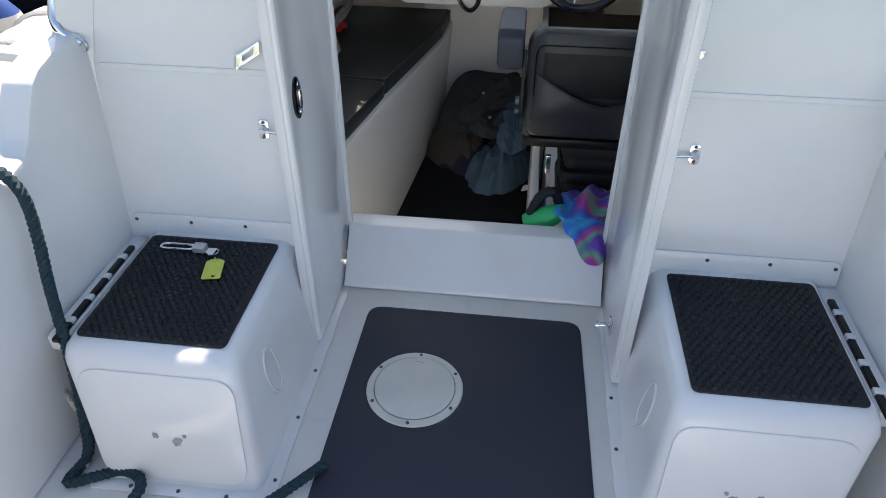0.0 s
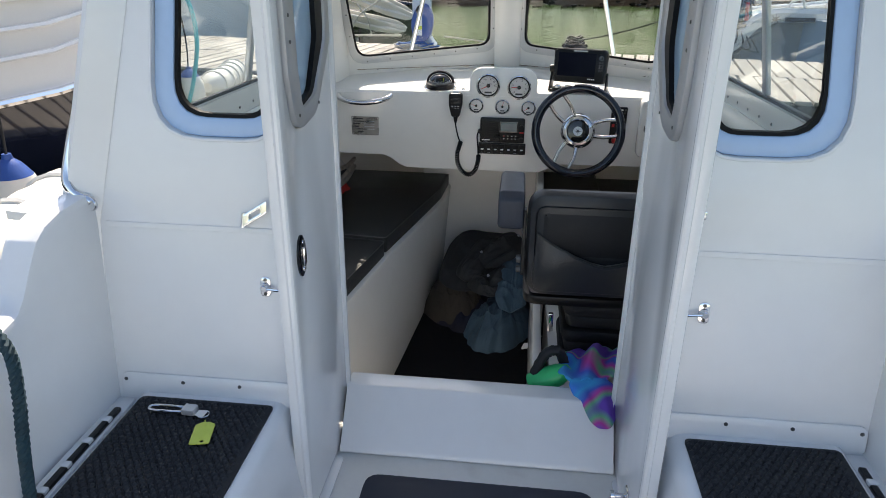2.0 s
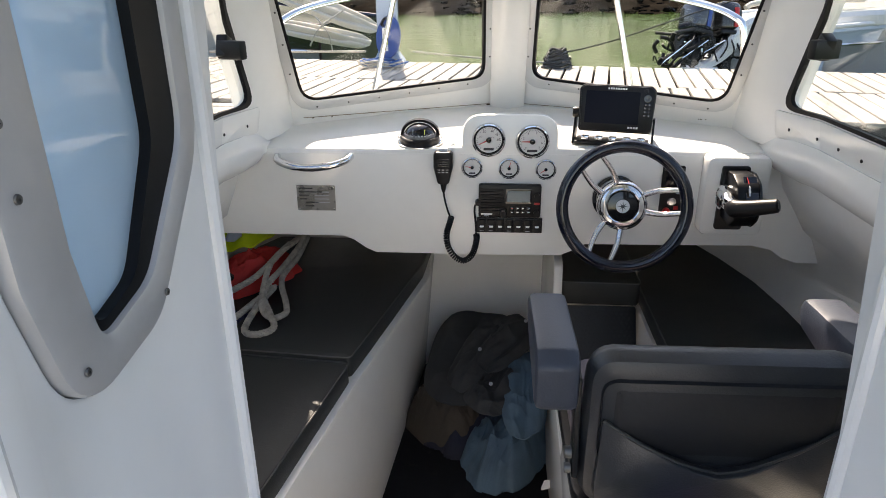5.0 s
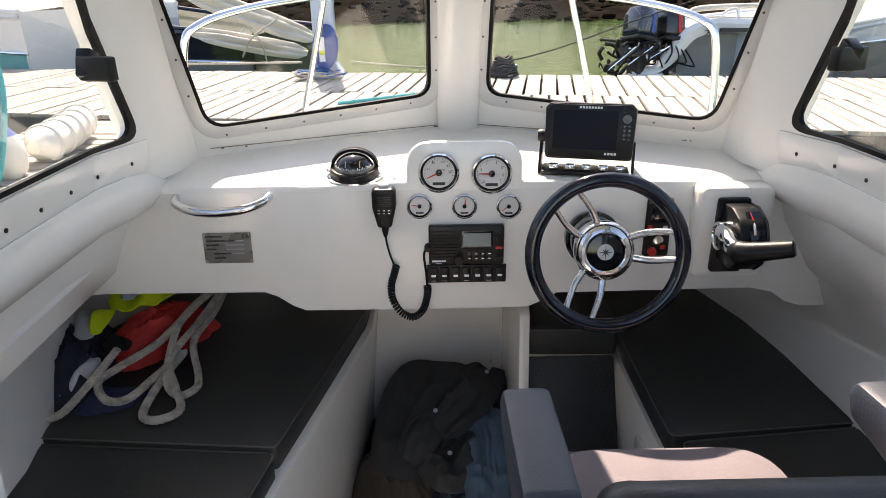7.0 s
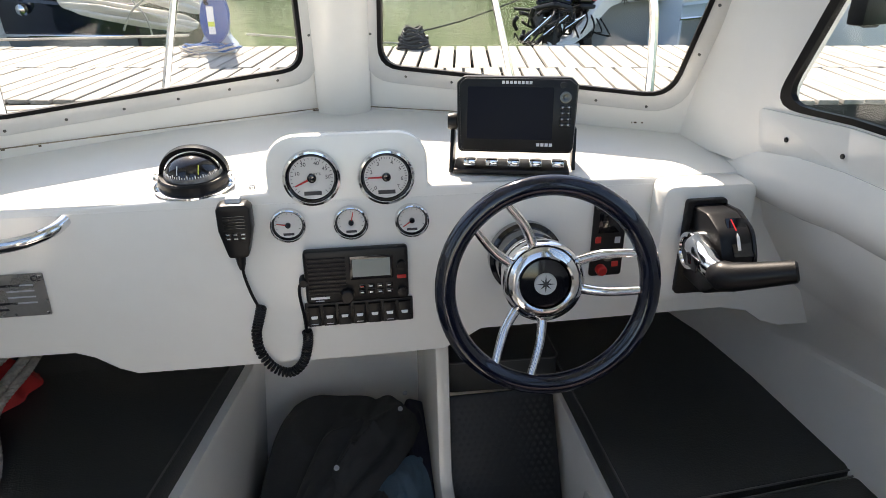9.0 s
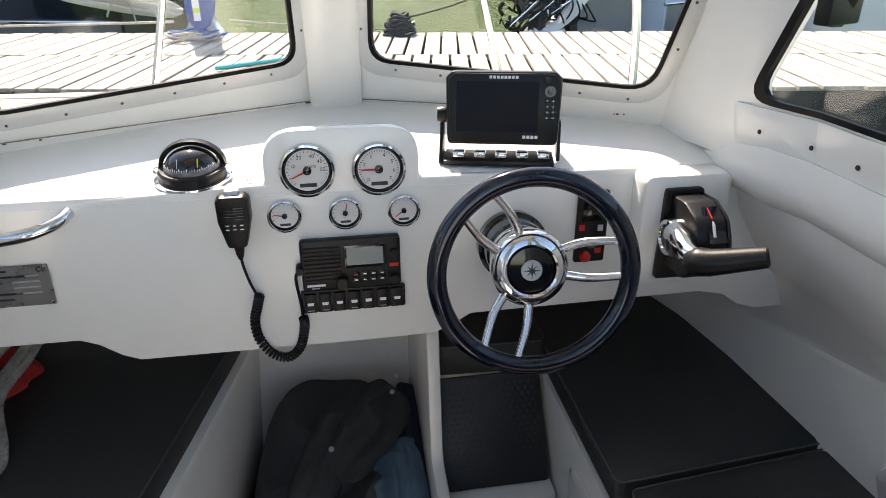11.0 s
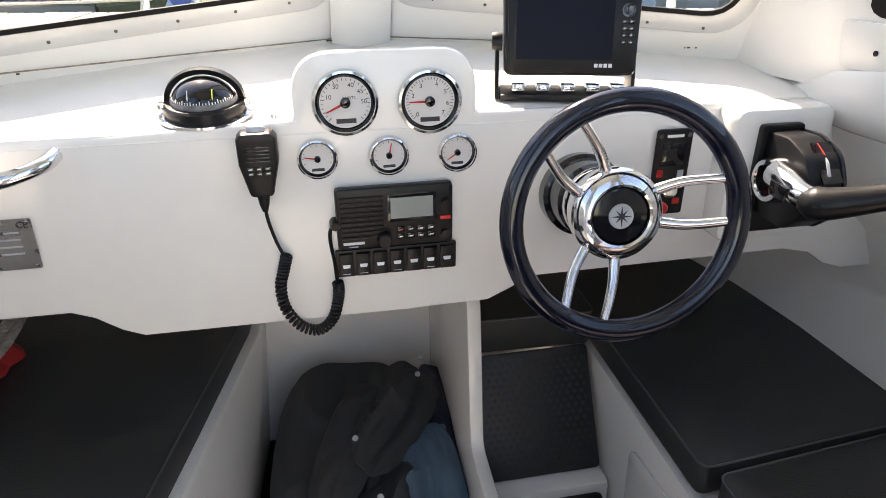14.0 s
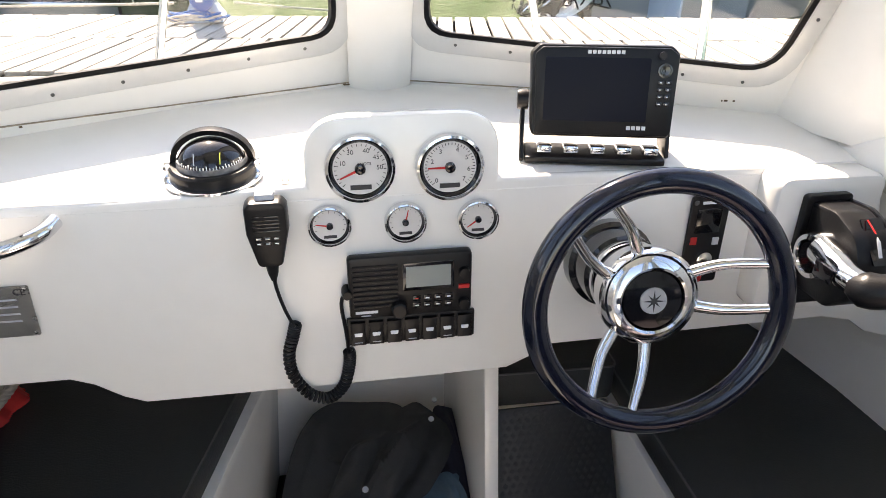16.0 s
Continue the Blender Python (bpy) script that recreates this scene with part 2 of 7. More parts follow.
TOWEL = towel_material()
GLASS = glass_material("window_glass", (0.95, 0.97, 0.965))
TINT = glass_material("door_glass", (0.84, 0.91, 0.94), 0.0, 0.10, (0.62, 0.78, 0.90))
WATER = water_material()

# ---- mesh helpers ----
XC = -0.095  # the boat's centre line


def mesh_object(name, bm, material, smooth=False):
    me = bpy.data.meshes.new(name)
    bmesh.ops.recalc_face_normals(bm, faces=bm.faces)
    if smooth:
        for f in bm.faces:
            f.smooth = True
        for e in bm.edges:
            if len(e.link_faces) == 2 and e.calc_face_angle(0) > 0.6:
                e.smooth = False
    bm.to_mesh(me)
    bm.free()
    me.materials.append(material)
    return new(name, me)


def part(name, bm, material, parent=None, label="", smooth=True):
    ob = mesh_object(name, bm, material, smooth)
    if parent is not None:
        ob.parent = parent
        ob.matrix_parent_inverse = Matrix.Identity(4)
        ob.matrix_basis = Matrix.Identity(4)
    if label:
        tagged(ob, label)
    return ob


def thing(name, label, category, at=(0, 0, 0), group="", kind=""):
    ob = new(name)
    ob.empty_display_size = 0.05
    ob.matrix_world = at if isinstance(at, Matrix) else Matrix.Translation(at)
    return tagged(ob, label, category, group, kind)


def setting(name, bm, material, label, category, smooth=False):
    return tagged(part(name, bm, material, None, "", smooth), label, category, "", "structure")


def box(x0, x1, y0, y1, z0, z1, bevel=0.0, seg=2, bm=None, m=None):
    own = bmesh.new()
    bmesh.ops.create_cube(own, size=1.0)
    for v in own.verts:
        v.co = Vector(((x0 + x1) / 2 + v.co.x * (x1 - x0), (y0 + y1) / 2 + v.co.y * (y1 - y0), (z0 + z1) / 2 + v.co.z * (z1 - z0)))
    if bevel:
        bmesh.ops.bevel(own, geom=own.edges[:], offset=bevel, segments=seg, profile=0.5, affect="EDGES")
    if m is not None:
        own.transform(m)
    return own if bm is None else join(bm, own)


def join(bm, other):
    """Adds other's mesh to bm."""
    tmp = bpy.data.meshes.new("tmp")
    other.to_mesh(tmp)
    other.free()
    bm.from_mesh(tmp)
    bpy.data.meshes.remove(tmp)
    return bm


def rounded(points, r, n=5):
    """A closed outline with its corners rounded by r (one number, or one a corner)."""
    out = []
    count = len(points)
    for i, p in enumerate(points):
        p = Vector(p)
        a, c = Vector(points[i - 1]) - p, Vector(points[(i + 1) % count]) - p
        rad = r[i] if isinstance(r, (list, tuple)) else r
        if rad <= 0:
            out.append(tuple(p))
            continue
        ang = a.angle(c)
        d = min(rad / math.tan(ang / 2), a.length * 0.49, c.length * 0.49)
        s, e = p + a.normalized() * d, p + c.normalized() * d
        for k in range(n + 1):
            u = k / n
            q = s * (1 - u) ** 2 + p * 2 * u * (1 - u) + e * u ** 2
            out.append(tuple(q))
    return out


def rect(x0, x1, y0, y1):
    return [(x0, y0), (x1, y0), (x1, y1), (x0, y1)]


def plate(outer, holes, depth, place, bevel=0.0, fold=None):
    """A sheet of the given outline and holes, depth thick; place(u, v, w) gives the point. fold: a u at which place() bends."""
    bm = bmesh.new()
    edges = []
    for loop in [outer, *holes]:
        vs = [bm.verts.new((p[0], p[1], 0)) for p in loop]
        edges += [bm.edges.new((vs[i - 1], vs[i])) for i in range(len(vs))]
    bmesh.ops.triangle_fill(bm, use_beauty=True, use_dissolve=False, edges=edges)
    ext = bmesh.ops.extrude_face_region(bm, geom=bm.faces[:])
    for v in ext["geom"]:
        if isinstance(v, bmesh.types.BMVert):
            v.co.z = depth
    bmesh.ops.recalc_face_normals(bm, faces=bm.faces)
    if bevel:
        sharp = [e for e in bm.edges if len(e.link_faces) == 2 and e.calc_face_angle(0) > 1.2]
        bmesh.ops.bevel(bm, geom=sharp, offset=bevel, segments=2, profile=0.5, affect="EDGES")
    if fold is not None:
        bmesh.ops.bisect_plane(bm, geom=bm.verts[:] + bm.edges[:] + bm.faces[:], plane_co=(fold, 0, 0), plane_no=(1, 0, 0))
    for v in bm.verts:
        v.co = Vector(place(v.co.x, v.co.y, v.co.z))
    return bm


def ring(outer, inner, depth, place, bevel=0.0, fold=None):
    return plate(outer, [inner], depth, place, bevel, fold)


def flat(z):
    return lambda u, v, w: (u, v, z + w)


def facing_aft(y, x=0.0, z=0.0):
    """u to the right, v up, w towards the stern."""
    return lambda u, v, w: (x + u, y - w, z + v)


def tube(points, r, sides=10, closed=False, bm=None, ends=None):
    """A round tube along the points; r is one radius or one a point."""
    own = bmesh.new() if bm is None else bm
    pts = [Vector(p) for p in points]
    n = len(pts)
    rings = []
    up = None
    for i, p in enumerate(pts):
        a = pts[i - 1] if (i or closed) else p
        c = pts[(i + 1) % n] if (i < n - 1 or closed) else p
        t = (c - a).normalized()
        if up is None:
            up = t.orthogonal().normalized()
        up = (up - t * up.dot(t)).normalized()
        side = t.cross(up)
        rr = r[i] if isinstance(r, (list, tuple)) else r
        rings.append([own.verts.new(p + (up * math.cos(k * math.tau / sides) + side * math.sin(k * math.tau / sides)) * rr) for k in range(sides)])
    for i in range(n if closed else n - 1):
        a, c = rings[i], rings[(i + 1) % n]
        for k in range(sides):
            own.faces.new((a[k], a[(k + 1) % sides], c[(k + 1) % sides], c[k]))
    if not closed:
        own.faces.new(rings[0])
        own.faces.new(rings[-1][::-1])
    return own


def curve(points, steps=8, closed=False):
    """A smooth line through the points."""
    p = [Vector(q) for q in points]
    n = len(p)
    out = []
    for i in range(n if closed else n - 1):
        a, c, d, e = (p[(i - 1) % n], p[i], p[(i + 1) % n], p[(i + 2) % n]) if closed else (p[max(i - 1, 0)], p[i], p[i + 1], p[min(i + 2, n - 1)])
        for k in range(steps):
            t = k / steps
            out.append(0.5 * ((2 * c) + (d - a) * t + (2 * a - 5 * c + 4 * d - e) * t * t + (3 * c - a - 3 * d + e) * t ** 3))
    if not closed:
        out.append(p[-1])
    return out


def lathe(profile, m=None, sides=24, bm=None):
    """Turns (radius, height) pairs about z, then moves the result by m."""
    own = bmesh.new()
    rings = []
    for r, h in profile:
        rings.append([own.verts.new((r * math.cos(k * math.tau / sides), r * math.sin(k * math.tau / sides), h)) for k in range(sides)] if r > 1e-6 else [own.verts.new((0, 0, h))])
    for a, c in zip(rings, rings[1:]):
        for k in range(sides):
            q = [a[k % len(a)], a[(k + 1) % len(a)], c[(k + 1) % len(c)], c[k % len(c)]]
            q = list(dict.fromkeys(q))
            if len(q) > 2:
                own.faces.new(q)
    if m is not None:
        own.transform(m)
    return own if bm is None else join(bm, own)


def circle(cx, cy, r, n=24):
    return [(cx + r * math.cos(k * math.tau / n), cy + r * math.sin(k * math.tau / n)) for k in range(n)]


def loft(sections):
    """Skins a row of open outlines with the same number of points."""
    bm = bmesh.new()
    rows = [[bm.verts.new(p) for p in s] for s in sections]
    for a, c in zip(rows, rows[1:]):
        for k in range(len(a) - 1):
            bm.faces.new((a[k], a[k + 1], c[k + 1], c[k]))
    return bm


def thicken(bm, t):
    bmesh.ops.recalc_face_normals(bm, faces=bm.faces)
    bmesh.ops.solidify(bm, geom=bm.faces[:], thickness=t)
    return bm


AFT = Matrix.Rotation(radians(90), 4, "X")  # turns z towards the stern (-y)


def text(name, body, size, m, material, parent=None, align="CENTER", squeeze=1.0):
    c = bpy.data.curves.new(name, "FONT")
    c.body, c.size, c.align_x, c.align_y, c.extrude = body, size, align, "CENTER", 0.0003
    tmp = bpy.data.objects.new("tmp_text", c)
    scene.collection.objects.link(tmp)
    me = bpy.data.meshes.new_from_object(tmp.evaluated_get(bpy.context.evaluated_depsgraph_get()))
    bpy.data.objects.remove(tmp)
    me.transform(m @ Matrix.Diagonal((squeeze, 1, 1, 1)))
    me.materials.append(material)
    ob = new(name, me)
    if parent is not None:
        ob.parent = parent
        ob.matrix_parent_inverse = Matrix.Identity(4)
    return ob

# ---- the boat's shell ----
LEAN_Y = 0.19


def bulk(u, v, w):
    """A point on the leaning aft bulkhead: x, height, distance aft of its face."""
    return (u, 1.15 + LEAN_Y * v - w, v)


def mirror(points):
    return [(2 * XC - p[0], p[1]) for p in points][::-1]


def half_width(y, z):
    return 0.795 - 0.19 * (z - 0.66) - 0.03 * (y - 1.24) - 0.25 * max(0.0, y - 2.50)


WIN_AFT = rounded([(0.335, 0.876), (0.538, 0.876), (0.485, 1.62), (0.335, 1.62)], [0.05, 0.07, 0.06, 0.05])
WIN_AFT_OUT = rounded([(0.308, 0.838), (0.582, 0.838), (0.523, 1.66), (0.308, 1.66)], [0.08, 0.10, 0.08, 0.08])
panel = [(0.30, 0.0), (0.712, 0.0), (0.712, 0.66), (0.62, 1.08), (0.475, 1.86), (0.30, 1.86)]


def aft_bulkhead():
    for name, flip in (("wall_aft_1", False), ("wall_aft_2", True)):
        f = mirror if flip else (lambda p: p)
        ob = setting(name, plate(f(panel), [f(WIN_AFT_OUT)], 0.045, lambda u, v, w: bulk(u, v, -w), 0.0), GEL, "glossy white gelcoat bulkhead aft of the cabin", "wall")
        win = thing("window_1" if flip else "window_2", "fixed cabin window in a recessed surround coloured with reflected sky", "window", kind="structure")
        # the surround's blue is reflected sky, painted in
        part("window_frame", ring(f(WIN_AFT_OUT), f(WIN_AFT), 0.025, lambda u, v, w: bulk(u, v, w - 0.033), 0.004), GELSTEP, win, "moulded surround, pale blue from sky reflection put into its colour")
        inner = [(p[0] + (0.007 if p[0] < (0.42 if not flip else -0.61) else -0.007), p[1] + (0.007 if p[1] < 1.15 else -0.007)) for p in f(WIN_AFT)]
        part("seal", ring(f(WIN_AFT), inner, 0.014, lambda u, v, w: bulk(u, v, w - 0.026)), SEAL, win, "black rubber seal")
        pane = part("pane", plate(inner, [], 0.005, lambda u, v, w: bulk(u, v, w - 0.03)), GLASS, win, "clear glass pane", smooth=False)
        pane.visible_shadow = False
        lip = f(rounded([(0.303, 0.832), (0.588, 0.832), (0.529, 1.666), (0.303, 1.666)], [0.084, 0.104, 0.084, 0.084]))
        part("lip", ring(lip, f(WIN_AFT_OUT), 0.005, lambda u, v, w: bulk(u, v, w), 0.002), GEL, win)
    for side in (-1, 1):
        rows = []
        for z, x in ((0.27, 0.712), (0.66, 0.712), (1.08, 0.62), (1.40, 0.56), (1.86, 0.475)):
            h = x - XC
            rows.append([(XC + side * (h - 0.002), 1.15 + LEAN_Y * z - 0.002, z), (XC + side * (h + 0.012), 1.15 + LEAN_Y * z - 0.008, z), (XC + side * (h + 0.06), 1.15 + LEAN_Y * z - 0.034, z), (XC + side * (h + 0.075), 1.15 + LEAN_Y * z - 0.025, z), (XC + side * (h + 0.08), 1.15 + LEAN_Y * z + 0.04, z)])
        setting("corner_1" if side < 0 else "corner_2", thicken(loft(rows), 0.012), GEL, "white moulded corner facet of the cabin", "wall", True)
    # step in the moulding, and the recess that holds the doors
    for side in (-1, 1):
        x0 = XC + side * 0.395
        bm = plate([(1.15 + 0.04, 0.0), (1.50, 0.0), (1.50 + 0.17 * 1.7, 1.84), (1.15 + LEAN_Y * 1.84 + 0.04, 1.84)], [], 0.04, lambda u, v, w: (x0 + side * w, u, v))
        setting("wall_recess_1" if side < 0 else "wall_recess_2", bm, GEL, "white gelcoat side of the door recess", "wall")
    bm = plate([(XC - 0.395, 1.82), (XC + 0.395, 1.82), (XC + 0.395, 1.93), (XC - 0.395, 1.93)], [], 0.3, lambda u, v, w: (u, 1.48 + w, v))
    setting("lintel", bm, GEL, "white lintel over the cabin entrance", "wall")


def cabin_sides():
    for side, name in ((-1, "wall_port"), (1, "wall_starboard")):
        def place(u, v, w):
            return (XC + side * (half_width(u, v) + w), u, v)
        outline = [(1.30, 0.70), (2.70, 0.70), (2.86, 0.70), (2.40, 1.86), (1.50, 1.86)]
        hole = rounded([(1.43, 0.828), (2.64, 0.814), (2.155, 1.68), (1.575, 1.68)], [0.05, 0.03, 0.05, 0.05])
        setting(name, plate(outline, [hole], 0.03, place, 0.0, 2.5), GELIN, "cream gelcoat cabin side with a window", "wall")
        win = thing("window_3" if side < 0 else "window_4", "sliding side window with black rubber edge and screwed bottom rail", "window", kind="structure")
        inner = rounded([(1.44, 0.838), (2.620, 0.824), (2.147, 1.67), (1.585, 1.67)], [0.05, 0.03, 0.05, 0.05])
        part("seal", ring(hole, inner, 0.010, lambda u, v, w: place(u, v, w - 0.003), 0.0, 2.5), SEAL, win, "black rubber seal")
        pane = part("pane", plate(inner, [], 0.004, lambda u, v, w: place(u, v, 0.002 + w), 0.0, 2.5), GLASS, win, "clear glass pane", smooth=False)
        pane.visible_shadow = False
        part("window_sill", plate(rounded([(1.5, 0.738), (2.50, 0.738), (2.66, 0.738), (2.66, 0.808), (2.50, 0.812), (1.5, 0.822)], [0.01, 0, 0.012, 0.012, 0, 0.01]), [], 0.006, lambda u, v, w: place(u, v, -w), 0.002, 2.5), GELIN, win, "off-white screwed bottom rail")
        for k in range(10):
            y = 1.73 + k * 0.0972
            m = Matrix.Translation(place(y, 0.767, -0.006)) @ Matrix.Rotation(-side * radians(90), 4, "Y")
            part("screw", lathe([(0.0045, 0), (0.004, 0.002), (0, 0.0025)], m, 8), BLACKP, win)
        part("window_post", plate(rect(1.985, 2.012, 0.832, 1.675), [], 0.016, lambda u, v, w: place(u, v, w - 0.002), 0.003), ALU, win, "aluminium post of the sliding pane")
        latch = part("latch", box(-0.026, 0.026, -0.019, 0.019, -0.014, 0.014, 0.005), BLACKP, win, "black plastic window latch")
        latch.data.transform(Matrix.Translation(place(2.47, 0.985, -0.012)) @ Matrix.Rotation(side * radians(-90), 4, "Y") @ Matrix.Rotation(radians(-25), 4, "Z"))
        part("latch_grip", box(-0.025, 0.045, -0.012, 0.012, -0.03, 0.012, 0.004, m=Matrix.Translation(place(2.455, 0.99, -0.026)) @ Matrix.Rotation(side * radians(20), 4, "Z")), BLACKP, win)
        # side deck and the hull's inner face below it
        rows = []
        for y, f in ((1.30, 0), (1.6, 0), (2.0, 0), (2.4, 0), (2.5, 0), (2.58, 0), (2.66, 0.25), (2.73, 0.7), (2.80, 1.0)):
            prof = ((0.740, 0.004), (0.712, -0.010), (0.688, -0.014), (0.664, -0.004), (0.646, 0.03), (0.660, 0.25))
            rows.append([(XC + side * (half_width(y, z) + dx + 0.05 * f), y, z - f * max(0.0, z - 0.672)) for z, dx in prof])
        deck = loft(rows)
        setting("side_deck_1" if side < 0 else "side_deck_2", thicken(deck, 0.02), GELIN, "cream gelcoat side deck edge inside the cabin", "deck", True)
        rows = []
        for y in (1.46, 1.6, 2.0, 2.4, 2.55, 2.7, 2.8, 3.0, 3.2, 3.6, 4.0, 4.4):
            k = max(0.0, y - 2.4)
            if side < 0:
                hw = 0.985 + 0.03 * (y - 2.4) if y < 2.4 else (0.985 + 0.20 * k if y < 3.0 else max(0.05, 1.105 - 0.62 * (y - 3.0) ** 1.3))
                row = ((0.80 - 0.05 * k, 0.67), (0.815 - 0.04 * k, 0.60), (0.845, 0.50), (0.945, 0.43), (1.012, 0.372), (max(hw, 1.02) if y < 3.0 else hw, 0.345), (hw, 0.12), (hw * 0.95, -0.25), (hw * 0.8, -0.60), (0.0, -0.75))
                drop = 0.14 * max(0.0, y - 2.73)
                rows.append([(XC - min(off, hw * 1.04 if y < 3.0 else hw), y, z - (drop if z > 0.3 else 0.0)) for off, z in row])
                continue
            foot = 0.935 - 0.065 * (y - 2.5) - 0.17 * max(0.0, y - 2.9) ** 2
            ledge = max(0.16, 0.225 + 0.18 * (3.0 - y)) if y > 2.0 else 0.405
            prof = ((0.76 - 0.05 * k, 0.70), (0.785 - 0.04 * k, 0.60), (foot - 0.105, 0.53), (foot - 0.075, 0.48), (foot - 0.045, 0.452), (foot + 0.012, ledge + 0.035), (foot + 0.016, ledge + 0.006), (foot + 0.006, ledge - 0.004), (foot - 0.012, 0.15), (foot - 0.03, -0.1), (foot * 0.86, -0.45), (0.0, -0.75))
            bow = 0.97 * max(0.05, 1.0 - 0.06 * k - 0.17 * k * k)
            top = 0.72 if y < 2.75 else 0.52 - 0.14 * (y - 2.73)
            rows.append([(XC + min(max(off, 0.0), bow), y, min(z, top)) for off, z in prof])
        setting("hull_1" if side < 0 else "hull_2", thicken(loft(rows), 0.025), GELIN, "cream moulded inner face of the hull", "hull", True)


def windscreen():
    for side, name in ((-1, "wall_front_1"), (1, "wall_front_2")):
        def place(u, v, w):
            return (XC + side * (u * WS_C + WS_S * w), WS_Y - u * WS_S - WS_RAKE * v + WS_C * w, 0.725 + v)
        outline = [(0.0, -0.20), (0.875, -0.20), (0.86, 0.0), (0.815, 1.14), (0.0, 1.14)]
        hole = rounded([(WS_U0, WS_V0), (WS_U1, WS_V0 - 0.038), (WS_U1 + 0.02, 0.66), (WS_U0, 0.66)], 0.05)
        setting(name, plate(outline, [hole], 0.014, place), GELIN, "cream gelcoat windscreen surround", "wall")
        win = thing("window_5" if side < 0 else "window_6", "raked windscreen pane in a screwed aluminium frame", "window", kind="structure")
        outer = rounded([(WS_U0 - 0.028, WS_V0 - 0.028), (WS_U1 + 0.028, WS_V0 - 0.070), (WS_U1 + 0.05, 0.69), (WS_U0 - 0.028, 0.69)], 0.065)
        inner = rounded([(WS_U0 + 0.008, WS_V0 + 0.008), (WS_U1 - 0.008, WS_V0 - 0.030), (WS_U1 + 0.012, 0.65), (WS_U0 + 0.008, 0.65)], 0.045)
        part("window_frame", ring(outer, rounded([(WS_U0, WS_V0), (WS_U1, WS_V0 - 0.038), (WS_U1 + 0.02, 0.66), (WS_U0, 0.66)], 0.05), 0.008, lambda u, v, w: place(u, v, -w), 0.002), FRAMEGREY, win, "pale grey aluminium clamp frame")
        part("seal", ring(hole, inner, 0.012, lambda u, v, w: place(u, v, 0.004 - w)), SEAL, win, "black rubber seal")
        pane = part("pane", plate(inner, [], 0.004, lambda u, v, w: place(u, v, 0.005 + w)), GLASS, win, "clear glass pane", smooth=False)
        pane.visible_shadow = False
        spots = [(WS_U0 + 0.06 + k * (WS_U1 - WS_U0 - 0.1) / 5, WS_V0 - 0.016 - 0.008 * k) for k in range(6)] + [(WS_U0 - 0.014, WS_V0 + 0.07 + 0.085 * k) for k in range(6)] + [(WS_U1 + 0.016, WS_V0 + 0.05 + 0.085 * k) for k in range(6)]
        for u, v in spots:
            m = Matrix.Translation(place(u, v, -0.008)) @ Matrix.Rotation(radians(90), 4, "X")
            part("screw", lathe([(0.003, 0), (0.0026, 0.0014), (0, 0.0014)], m, 8), PLATE, win)
    rows = []
    for v in (-0.02, 0.0, 0.25, 0.5, 1.13):
        y = WS_Y - WS_RAKE * v
        rows.append([(XC + dx, y + dy, 0.725 + v) for dx, dy in ((-0.056, -0.030), (-0.048, -0.036), (-0.026, -0.041), (0.0, -0.043), (0.026, -0.041), (0.048, -0.036), (0.056, -0.030))])
    bm = loft(rows)
    setting("mullion", bm, GELIN, "cream rounded post between the windscreen panes", "post", True)


WS_Y, WS_RAKE, WS_U0, WS_U1, WS_V0 = 3.121, 0.50, 0.081, 0.662, 0.102
WS_C, WS_S = 0.922, 0.3875  # each pane is swept back by 22.8 degrees


